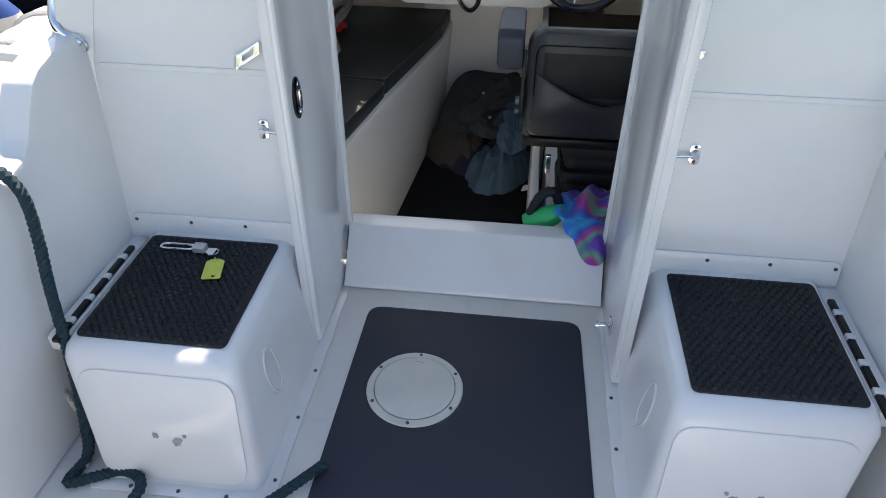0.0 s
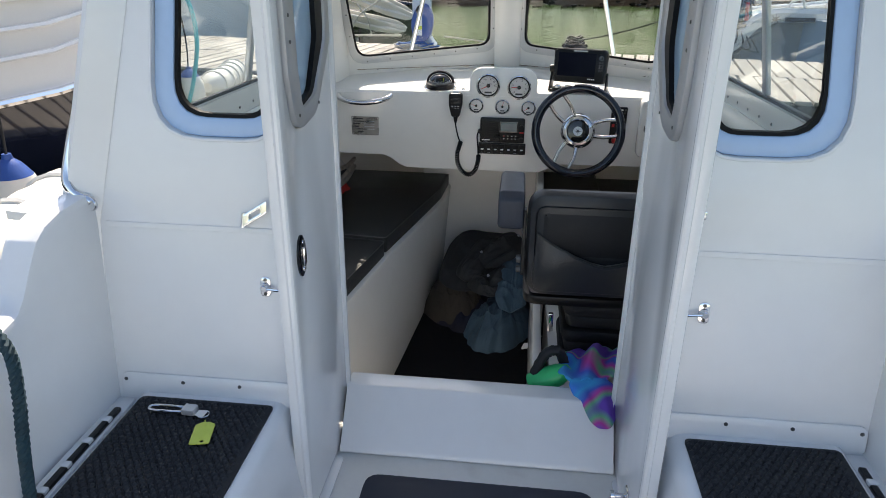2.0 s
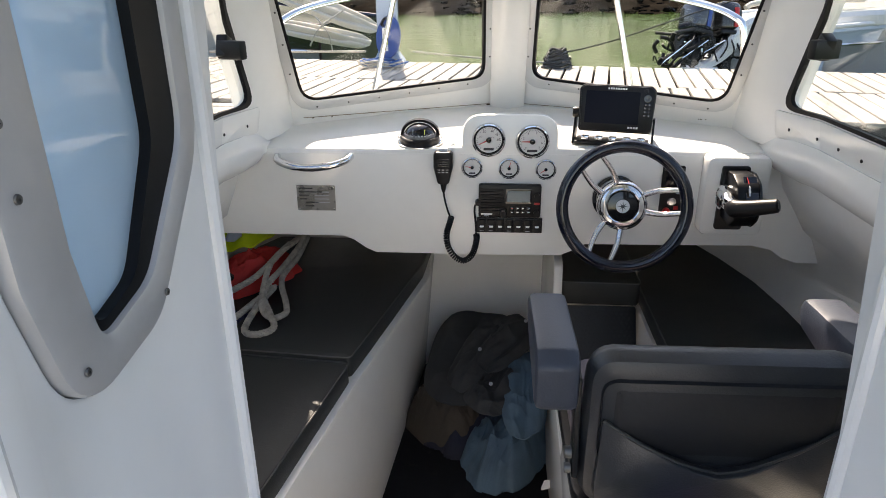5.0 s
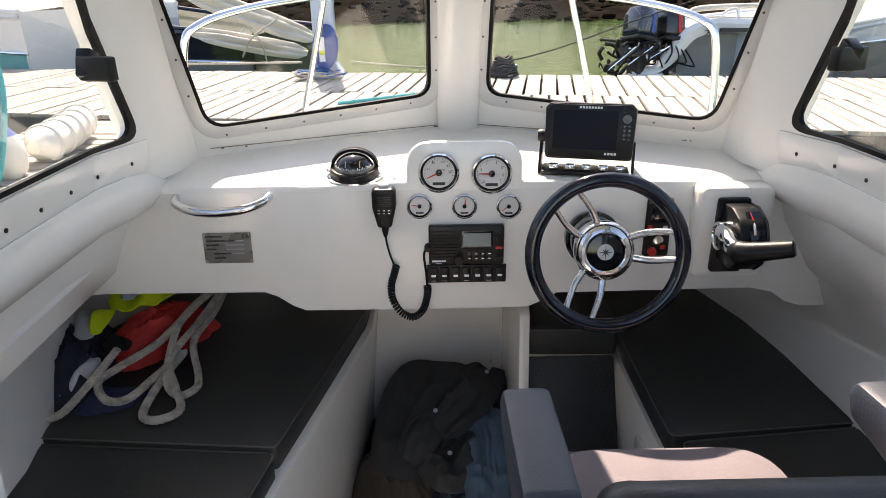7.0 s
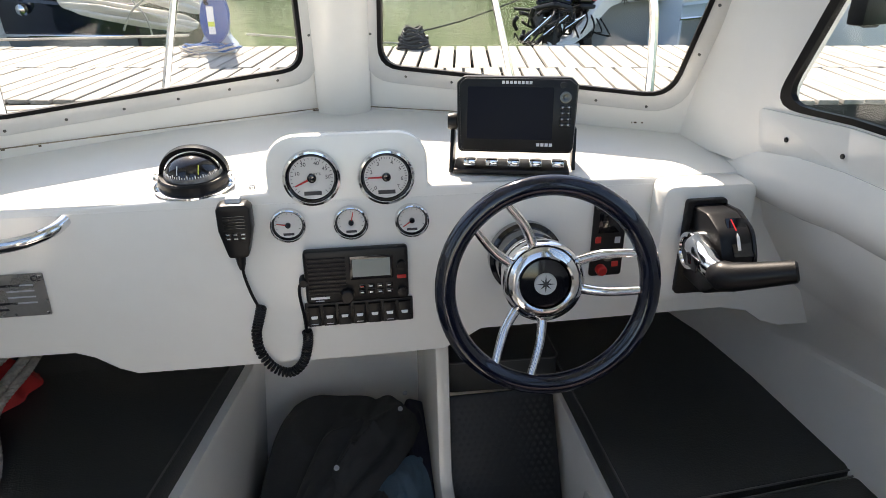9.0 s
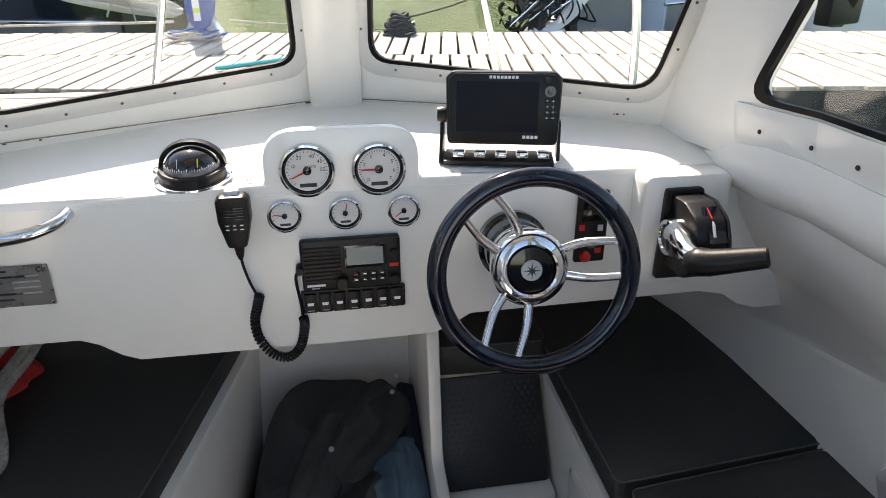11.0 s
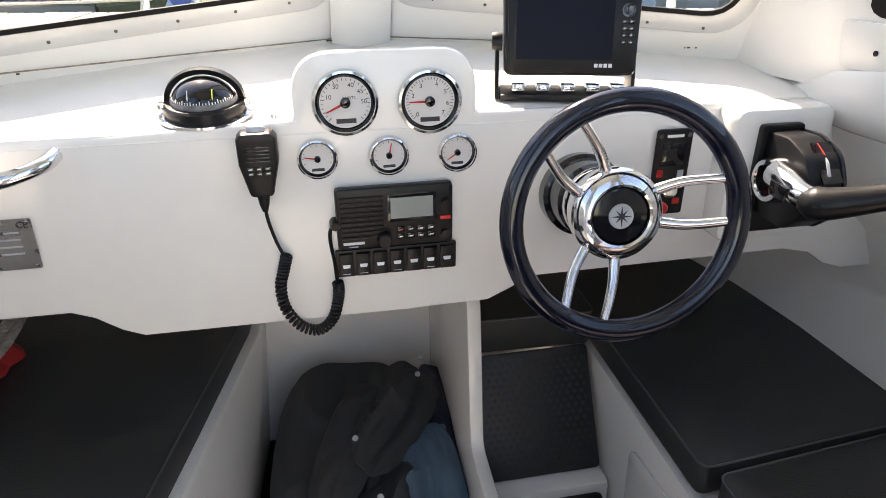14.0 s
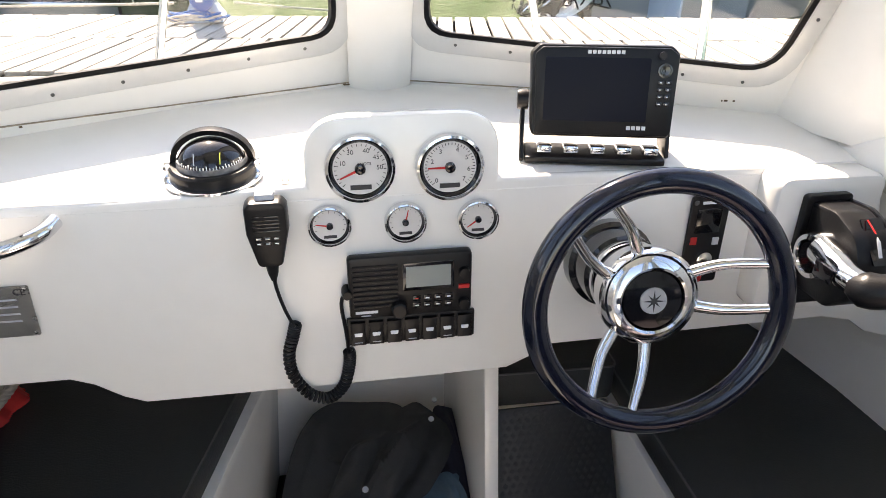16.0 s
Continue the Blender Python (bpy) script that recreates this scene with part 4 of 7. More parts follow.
def small_bulkhead_fittings():
    ob = thing("hasp", "stainless hasp plate on the white bulkhead", "hasp")
    sl = lambda u, v, w: bulk(-0.556 + u, 0.692 + v + 0.62 * u, w + 0.006)
    part("strap", ring(rounded(rect(-0.026, 0.026, -0.013, 0.013), 0.003), rounded(rect(-0.012, 0.012, -0.005, 0.005), 0.002), 0.006, sl, 0.001), CHROME, ob)
    part("hinge_pin", tube([bulk(-0.583, 0.662, 0.006), bulk(-0.579, 0.692, 0.006)], 0.006, 10), CHROME, ob)
    ob = thing("door_stud", "small chrome stud on the white bulkhead", "stud")
    part("base", lathe([(0.010, 0), (0.009, 0.004), (0.005, 0.006), (0.005, 0.02), (0.008, 0.022), (0.007, 0.028), (0, 0.028)], Matrix.Translation(bulk(0.325, 0.735, 0)) @ AFT, 14), CHROME, ob)
    part("tongue", box(0.310, 0.335, 1.262, 1.268, 0.728, 0.744, 0.002), CHROME, ob)
    # faint moulding line across each panel of the bulkhead
    for x0, x1 in ((-0.89, -0.495), (0.305, 0.70)):
        setting("trim", plate(rounded(rect(x0, x1, 0.648, 0.660), 0.004), [], 0.0035, lambda u, v, w: bulk(u, v, w), 0.0015), GEL, "raised moulding line on the bulkhead", "trim")


small_bulkhead_fittings()


def drain_slots():
    for flip in (False, True):
        X = lambda x: x if not flip else 2 * XC - x
        ob = thing("drain_strip", "black slotted drain strip between step box and coaming", "drain")
        xs = sorted((X(-0.872), X(-0.858)))
        part("strip", box(xs[0], xs[1], 0.84, 1.15, 0.262, 0.272, 0.002), BLACKP, ob)
        for k in range(4):
            part("bridge", box(xs[0] - 0.002, xs[1] + 0.002, 0.89 + k * 0.07, 0.905 + k * 0.07, 0.266, 0.275, 0.002), GEL, ob)
        part("ledge", box(min(X(-0.895), X(-0.852)), max(X(-0.895), X(-0.852)), 0.855, 1.20, 0.225, 0.262, 0.004), GEL, ob, "white ledge beside the box")


drain_slots()


def handrail():
    ob = thing("handrail", "stainless grab rail on the outside of the cabin", "rail")
    pts = curve([(-0.905, 1.265, 0.705), (-0.945, 1.262, 0.735), (-0.945, 1.285, 0.80), (-0.885, 1.33, 1.0), (-0.80, 1.37, 1.25), (-0.745, 1.40, 1.42), (-0.715, 1.41, 1.45)], 8)
    part("rail", tube(pts, 0.0115, 12), CHROME, ob)
    part("foot", lathe([(0.015, 0), (0.014, 0.004), (0.0118, 0.006)], Matrix.Translation((-0.905, 1.262, 0.70)) @ AFT, 16), CHROME, ob)


handrail()


def padlock_and_tag():
    z = 0.2915
    ob = thing("padlock", "long-shackle padlock with yellow-green key tag on the tread pad", "padlock")
    part("shackle", tube(curve([(-0.692, 1.119, z + 0.006), (-0.76, 1.117, z + 0.006), (-0.774, 1.125, z + 0.006), (-0.76, 1.134, z + 0.006), (-0.692, 1.134, z + 0.006)], 6), 0.0033, 10), CHROME, ob, "long steel shackle")
    part("lock_body", box(-0.016, 0.012, -0.012, 0.012, 0, 0.014, 0.002, m=Matrix.Translation((-0.683, 1.126, z)) @ Matrix.Rotation(radians(-4), 4, "Z")), ALU, ob)
    part("key_ring", tube([(-0.652 + 0.012 * math.cos(a * math.tau / 16), 1.118 + 0.012 * math.sin(a * math.tau / 16), z + 0.005) for a in range(16)], 0.0012, 6, True), CHROME, ob)
    part("key", plate(rounded([(-0.672, 1.112), (-0.648, 1.106), (-0.645, 1.128), (-0.668, 1.130)], 0.006), [], 0.002, flat(z + 0.004)), CHROME, ob)
    m = Matrix.Translation((-0.628, 1.062, z)) @ Matrix.Rotation(radians(12), 4, "Z")
    tag = [tuple((m @ Vector((u, v, 0)))[:2]) for u, v in rounded([(-0.02, -0.034), (0.02, -0.034), (0.02, 0.026), (0.008, 0.034), (-0.008, 0.034), (-0.02, 0.026)], 0.004)]
    hole = [tuple((m @ Vector((u, v, 0)))[:2]) for u, v in circle(0.004, -0.026, 0.004, 10)]
    part("tag", plate(tag, [hole], 0.0025, flat(z + 0.002), 0.0006), TAGYEL, ob, "yellow-green plastic key tag")
    part("tag_loop", tube([(-0.640, 1.10, z + 0.004), (-0.634, 1.09, z + 0.006), (-0.630, 1.082, z + 0.004)], 0.0015, 6), TAGYEL, ob)


padlock_and_tag()


def laid_rope(points, r, name, label, material, strands=3, pitch=0.035, parent=None):
    """A rope of twisted strands along a smooth line."""
    line = curve(points, 14)
    ob = thing(name, label, "rope") if parent is None else parent
    dist = 0.0
    ds = [0.0]
    for a, c in zip(line, line[1:]):
        dist += (c - a).length
        ds.append(dist)
    n = max(20, int(dist / 0.006))
    samples = []
    j = 0
    for i in range(n + 1):
        d = dist * i / n
        while j < len(ds) - 2 and ds[j + 1] < d:
            j += 1
        f = (d - ds[j]) / max(1e-9, ds[j + 1] - ds[j])
        samples.append((line[j].lerp(line[j + 1], f), d))
    up = None
    frames = []
    for i, (p, d) in enumerate(samples):
        t = (samples[min(i + 1, n)][0] - samples[max(i - 1, 0)][0]).normalized()
        up = t.orthogonal().normalized() if up is None else (up - t * up.dot(t)).normalized()
        frames.append((p, up.copy(), t.cross(up), d))
    for s in range(strands):
        pts = [p + (u * math.cos(d / pitch * math.tau + s * math.tau / strands) + v * math.sin(d / pitch * math.tau + s * math.tau / strands)) * r * 0.48 for p, u, v, d in frames]
        part("strand", tube(pts, r * 0.58, 6), material, ob)
    return ob


laid_rope([(-1.10, 0.95, 0.55), (-1.00, 0.955, 0.582), (-0.93, 0.95, 0.582), (-0.885, 0.935, 0.545), (-0.872, 0.915, 0.47), (-0.868, 0.885, 0.36), (-0.85, 0.84, 0.22), (-0.835, 0.79, 0.09), (-0.835, 0.76, 0.02), (-0.845, 0.70, 0.014), (-0.80, 0.715, 0.015), (-0.74, 0.735, 0.02), (-0.685, 0.70, 0.03), (-0.70, 0.62, 0.014), (-0.62, 0.58, 0.014), (-0.50, 0.64, 0.014), (-0.42, 0.71, 0.02), (-0.345, 0.80, 0.018)], 0.0115, "mooring_rope", "dark green twisted mooring rope hanging over the coaming onto the sole", ROPEGREEN)
laid_rope([(-1.06, 1.02, 0.30), (-0.99, 0.95, 0.22), (-0.92, 0.86, 0.14), (-0.87, 0.82, 0.07), (-0.85, 0.80, 0.012), (-0.83, 0.74, 0.01)], 0.006, "thin_rope", "thin grey braided rope along the cockpit side", ROPEWHITE, 3, 0.02)


# ---- things in the cabin ----
def tilt_aft(x, y, z, back=0.0, turn=0.0):
    """A pose whose z axis points aft, x to starboard, y up."""
    return Matrix.Translation((x, y, z)) @ Matrix.Rotation(radians(turn), 4, "Z") @ Matrix.Rotation(radians(90 - back), 4, "X")


def face(x, z, out=0.0):
    return (x, DASH_Y - 0.002 + 0.04 * (z - 0.55) - out, z)


def gauge(x, z, r, marks, sweep, needle, numbers, label):
    m = Matrix.Translation(face(x, z)) @ AFT
    ob = thing("gauge", label, "gauge", m, group="instrument gauges on the dashboard")
    part("bezel", lathe([(r, 0), (r, 0.006), (r * 0.97, 0.010), (r * 0.90, 0.011), (r * 0.86, 0.007), (r * 0.86, 0.003)], None, 40), CHROME, ob, "polished chrome bezel")
    part("rim", lathe([(r * 0.88, 0.003), (r * 0.86, 0.008), (r * 0.77, 0.0045), (r * 0.76, 0.003)], None, 40), GLOSSBLACK, ob, "black inner ring")
    part("dial", lathe([(r * 0.77, 0.003), (r * 0.77, 0.004), (0, 0.004)], None, 40), DIAL, ob, "silver dial")
    bm = bmesh.new()
    for k in range(marks):
        a = radians(sweep[0] + (sweep[1] - sweep[0]) * k / (marks - 1))
        long = k % 5 == 0
        box(r * (0.62 if long else 0.66), r * 0.73, -r * 0.009, r * 0.009, 0.0041, 0.0046, 0, bm=bm, m=Matrix.Rotation(a, 4, "Z"))
    part("scale", bm, LABELD, ob, smooth=False)
    part("needle", plate([(-0.12 * r, -0.045 * r), (0.64 * r, -0.02 * r), (0.64 * r, 0.02 * r), (-0.12 * r, 0.045 * r)], [], 0.0008, lambda u, v, w: tuple(Matrix.Rotation(radians(needle), 3, "Z") @ Vector((u, v, 0.0055 + w)))), RED, ob, "red needle")
    part("boss", lathe([(r * 0.16, 0.004), (r * 0.15, 0.008), (r * 0.1, 0.009), (0, 0.009)], None, 16), GLOSSBLACK, ob)
    for s, a, k in numbers:
        text("numeral", s, r * (0.19 if len(s) < 4 else 0.12), Matrix.Translation((r * k * math.cos(radians(a)), r * k * math.sin(radians(a)), 0.0043)), LABELD, ob)
    part("window", box(-r * 0.3, r * 0.3, -r * 0.62, -r * 0.48, 0.004, 0.0048), LABELD, ob)


gauge(-0.153, 0.7135, 0.047, 26, (225, -45), 205, [("10", 160, 0.52), ("30", 118, 0.55), ("40", 70, 0.55), ("45", 35, 0.56), ("50", 2, 0.55), ("KNOTS", 50, 0.18)], "large chrome-rimmed speed gauge with silver dial and red needle")
gauge(-0.033, 0.7095, 0.047, 36, (225, -45), 180, [("0", 225, 0.55), ("2", 160, 0.55), ("3", 120, 0.55), ("4", 68, 0.55), ("5", 30, 0.55), ("6", -8, 0.55), ("7", -42, 0.55)], "large chrome-rimmed engine speed gauge with silver dial and red needle")
for gx, gz, nd in ((-0.198, 0.6355, 170), (-0.095, 0.634, 78), (0.007, 0.632, 215)):
    gauge(gx, gz, 0.0295, 11, (200, -20), nd, [], "small chrome-rimmed gauge with silver dial and red needle")


def vhf_radio():
    m = Matrix.Translation(face(-0.091, 0.5425)) @ AFT @ Matrix.Diagonal((1, 1.10, 1, 1))
    ob = thing("vhf_radio", "black marine radio with speaker grille, screen and knobs in the dashboard", "radio", m)
    part("body", plate(rounded(rect(-0.088, 0.088, -0.0445, 0.0445), 0.007), [], 0.018, lambda u, v, w: (u * (1 - 0.6 * max(0, w - 0.012)), v, w), 0.004), BLACKP, ob)
    for k in range(9):
        part("slat", box(-0.082, -0.018, 0.030 - k * 0.0072, 0.0338 - k * 0.0072, 0.017, 0.0205, 0.001, 1), BLACKP, ob)
    part("bezel", plate(rounded(rect(-0.012, 0.062, -0.006, 0.034), 0.003), [], 0.002, lambda u, v, w: (u, v, 0.0175 + w), 0.0006), GLOSSBLACK, ob)
    part("screen", box(-0.007, 0.057, -0.001, 0.029, 0.019, 0.0202), LCD, ob, "grey lcd screen")
    part("knob", lathe([(0.0115, 0.017), (0.011, 0.030), (0.009, 0.032), (0, 0.032)], Matrix.Translation((-0.018, -0.030, 0)), 22), BLACKP, ob, "black rotary knob")
    for y in (0.016, -0.030):
        part("knob", lathe([(0.008, 0.017), (0.0075, 0.026), (0, 0.027)], Matrix.Translation((0.076, y, 0)), 18), BLACKP, ob)
    part("red_button", box(0.068, 0.084, -0.008, -0.002, 0.017, 0.021, 0.001), RED, ob, "red distress button")
    for i in range(4):
        for j in range(2):
            part("button", box(0.002 + i * 0.0155, 0.0135 + i * 0.0155, -0.022 - j * 0.0105, -0.014 - j * 0.0105, 0.0175, 0.0200, 0.001), GLOSSBLACK, ob)
            part("legend", box(0.005 + i * 0.0155, 0.0105 + i * 0.0155, -0.019 - j * 0.0105, -0.0172 - j * 0.0105, 0.0200, 0.0204), LABELW if (i, j) != (0, 0) else RED, ob)
    part("brand_bar", box(-0.080, -0.048, -0.0365, -0.0325, 0.0178, 0.0184), LABELW, ob)
    part("brand_bar", box(-0.072, -0.058, -0.0405, -0.0388, 0.0178, 0.0184), GREYREF, ob)
    part("socket", lathe([(0.008, 0), (0.008, 0.012), (0.006, 0.02), (0, 0.02)], Matrix.Translation((-0.090, -0.006, 0.002)), 14), BLACKP, ob)


vhf_radio()


def switch_panel():
    m = Matrix.Translation(face(-0.090, 0.467)) @ AFT
    ob = thing("switch_panel", "black panel with seven rocker switches under the radio", "switch panel", m)
    part("frame", plate(rounded(rect(-0.094, 0.094, -0.0225, 0.0225), 0.002), [], 0.006, lambda u, v, w: (u, v, w), 0.001), BLACKP, ob)
    for k in range(7):
        x = -0.0785 + k * 0.0262
        sw = part("rocker", plate([(0.006, -0.0185), (0.014, -0.0185), (0.008, 0.0), (0.013, 0.0185), (0.006, 0.0185)], [], 0.021, lambda u, v, w: (x - 0.0105 + w, v, u), 0.0008), BLACKP, ob)
        part("legend", plate(rounded([(-0.005, -0.0016), (0.005, -0.0016), (0.0062, 0.0034), (-0.0062, 0.0034)], 0.001), [], 0.0006, lambda u, v, w: (x + u, v - 0.0035, 0.0098 + 0.3 * (0.0035 - v) + w)), LABELW, sw, "white pictogram")
        if k in (0, 1, 3, 5):
            part("lamp_bar", box(x - 0.006, x + 0.006, -0.0152, -0.0142, 0.0125, 0.0132), GREYREF, sw)


switch_panel()


def microphone():
    m = Matrix.Translation(face(-0.278, 0.642, 0.004)) @ AFT
    ob = thing("hand_microphone", "black radio hand microphone hung on the dashboard with a coiled cable", "microphone", m)
    part("body", plate(rounded([(-0.016, -0.048), (0.016, -0.048), (0.0275, 0.0), (0.0275, 0.036), (0.021, 0.044), (-0.021, 0.044), (-0.0275, 0.036), (-0.0275, 0.0)], 0.008), [], 0.030, lambda u, v, w: (u * (1 - 4 * max(0, w - 0.018)), v, w), 0.004), BLACKP, ob)
    for k in range(5):
        part("grille_bar", box(-0.017, 0.017, 0.024 - k * 0.005, 0.0262 - k * 0.005, 0.029, 0.0312, 0.0006), GLOSSBLACK, ob)
    for i in range(3):
        for j in range(2):
            part("button", box(-0.016 + i * 0.0115, -0.007 + i * 0.0115, -0.008 - j * 0.007, -0.003 - j * 0.007, 0.029, 0.031, 0.0006), GLOSSBLACK, ob)
            part("legend", box(-0.014 + i * 0.0115, -0.009 + i * 0.0115, -0.0062 - j * 0.007, -0.005 - j * 0.007, 0.031, 0.0314), LABELW, ob)
    part("collar", lathe([(0.010, 0), (0.007, 0.02), (0.004, 0.03)], Matrix.Translation((0, -0.045, 0.014)) @ Matrix.Rotation(radians(90), 4, "X"), 12), BLACKP, ob)
    part("hanger", box(-0.012, 0.012, 0.036, 0.052, 0.002, 0.02, 0.003), GREYREF, ob)
    # cable: straight, coiled, straight
    loc = lambda x, z, o=0.012: (x + 0.278, z - 0.642, o)
    part("cable", tube(curve([loc(-0.278, 0.575), loc(-0.276, 0.55), loc(-0.268, 0.515), loc(-0.258, 0.487)], 6), 0.0026, 8), BLACKP, ob)
    line = curve([loc(-0.256, 0.492), loc(-0.262, 0.470), loc(-0.270, 0.44), loc(-0.267, 0.402), loc(-0.247, 0.367), loc(-0.219, 0.355), loc(-0.196, 0.374), loc(-0.186, 0.405), loc(-0.183, 0.428), loc(-0.184, 0.437)], 12)
    pts = []
    n = 560
    up = Vector((0, 0, 1))
    for i in range(n):
        f = i / (n - 1) * (len(line) - 1)
        k = min(int(f), len(line) - 2)
        p = line[k].lerp(line[k + 1], f - k)
        t = (line[k + 1] - line[k]).normalized()
        s = t.cross(up).normalized()
        a = i / n * math.tau * 46
        pts.append(p + (up * math.cos(a) + s * math.sin(a)) * 0.0072)
    part("coil", tube(pts, 0.0024, 6), BLACKP, ob, "coiled black cable")
    part("cable", tube(curve([loc(-0.184, 0.432), loc(-0.186, 0.47), loc(-0.190, 0.51), loc(-0.188, 0.528), loc(-0.181, 0.531)], 6), 0.0028, 8), BLACKP, ob)


microphone()


def compass():
    ob = thing("compass", "black domed compass with thin base ring on the dashboard shelf", "compass", Matrix.Translation((-0.350, 2.757, 0.691)) @ Matrix.Rotation(radians(5), 4, "X"))
    part("base_ring", lathe([(0.0655, 0), (0.0650, 0.003), (0.060, 0.0045), (0.054, 0.004)], None, 40), CHROME, ob, "thin bright base ring")
    part("housing", lathe([(0.0565, 0.003), (0.0575, 0.010), (0.0565, 0.0165), (0.053, 0.0195), (0.0465, 0.0200), (0.0455, 0.015)], None, 40), BLACKP, ob, "black moulded collar")
    part("dome", lathe([(0.0455 * math.cos(k * math.pi / 24), 0.017 + 0.037 * math.sin(k * math.pi / 24)) for k in range(12)] + [(0, 0.054)], None, 40), GLOSSBLACK, ob, "glossy dark dome")
    rows = []
    for k in range(25):
        a = math.pi * k / 24
        c, q = math.cos(a), math.sin(a)
        rows.append([((0.0475) * c, 0.006, 0.017 + 0.039 * q), (0.0555 * c, 0.004, 0.017 + 0.0465 * q), (0.0565 * c, 0.020, 0.017 + 0.0465 * q), (0.0535 * c, 0.040 * (0.4 + 0.6 * q), 0.017 + 0.036 * q), (0.0475 * c, 0.006, 0.017 + 0.039 * q)])
    part("hood", loft(rows), BLACKP, ob, "black hood arch")
    card = lathe([(0.0462, 0.0185), (0.0460, 0.0235), (0.0452, 0.0275)], None, 40)
    part("card", card, paint("compass_card", (0.20, 0.20, 0.205), 0.3, vary=0.5, scale=90, bump=0.0), ob, "grey compass card behind the glass")
    bm = bmesh.new()
    for k in range(-13, 14):
        a = radians(-90 + k * 5.5)
        box(-0.0006, 0.0006, 0, 0.001, 0, 0.0055 if k % 3 == 0 else 0.0032, 0, bm=bm, m=Matrix.Translation((0.0447 * math.cos(a), 0.0447 * math.sin(a), 0.0272)) @ Matrix.Rotation(a + radians(90), 4, "Z") @ Matrix.Rotation(radians(-14), 4, "X"))
    part("scale", bm, LABELW, ob, smooth=False)
    for x, mat in ((-0.016, GREYREF), (0.017, TAGYEL)):
        pts = [(x, -math.sqrt(max(0.0, 1 - (x / 0.0455) ** 2 - q * q)) * 0.0462, 0.017 + 0.0376 * q) for q in (0.42, 0.52, 0.62, 0.72)]
        part("lubber_line", tube(pts, 0.0008, 5), mat, ob, "pale lubber line")
    for x in (-0.059, 0.059):
        part("clip", box(x - 0.005, x + 0.005, -0.008, 0.008, 0.003, 0.020, 0.002), CHROME, ob)


compass()


def grab_handle():
    ob = thing("grab_handle", "curved stainless grab handle on the dashboard", "handle")
    line = curve([face(-0.752, 0.662, 0.0), face(-0.742, 0.655, 0.026), face(-0.70, 0.645, 0.043), face(-0.645, 0.642, 0.046), face(-0.59, 0.648, 0.043), face(-0.552, 0.657, 0.026), face(-0.540, 0.664, 0.0)], 8)
    part("bar", tube(line, [0.011 - 0.0015 * abs(i / (len(line) - 1) - 0.5) for i in range(len(line))], 14), CHROME, ob)


grab_handle()


def builder_plate():
    ob = thing("builder_plate", "grey engraved builder's plate screwed to the dashboard", "plate")
    part("sheet", plate(rounded(rect(-0.704, -0.592, 0.503, 0.578), 0.003), [], 0.0015, lambda u, v, w: face(u, v, w + 0.001)), ENGRAVED, ob)
    text("heading", "CE", 0.013, Matrix.Translation(face(-0.604, 0.569, 0.0035)) @ AFT, LABELD, ob)
    for k, (x0, x1) in enumerate(((-0.697, -0.657), (-0.697, -0.63), (-0.697, -0.668), (-0.697, -0.675), (-0.68, -0.64), (-0.68, -0.655))):
        z = 0.569 - k * 0.0105
        part("line", box(x0, x1, 0, 0.0006, z - 0.0018, z + 0.0018, m=Matrix.Translation((0, face(0, z, 0.0032)[1], 0))), LABELD, ob)
        if 0 < k < 5:
            part("field", box(-0.652, -0.610, 0, 0.0006, z - 0.0012, z + 0.0012, m=Matrix.Translation((0, face(0, z, 0.0032)[1], 0))), GREYREF, ob)
    for x in (-0.699, -0.597):
        for z in (0.508, 0.573):
            screw(ob, Matrix.Translation(face(x, z, 0.0025)) @ AFT, 0.003, CHROME)


builder_plate()


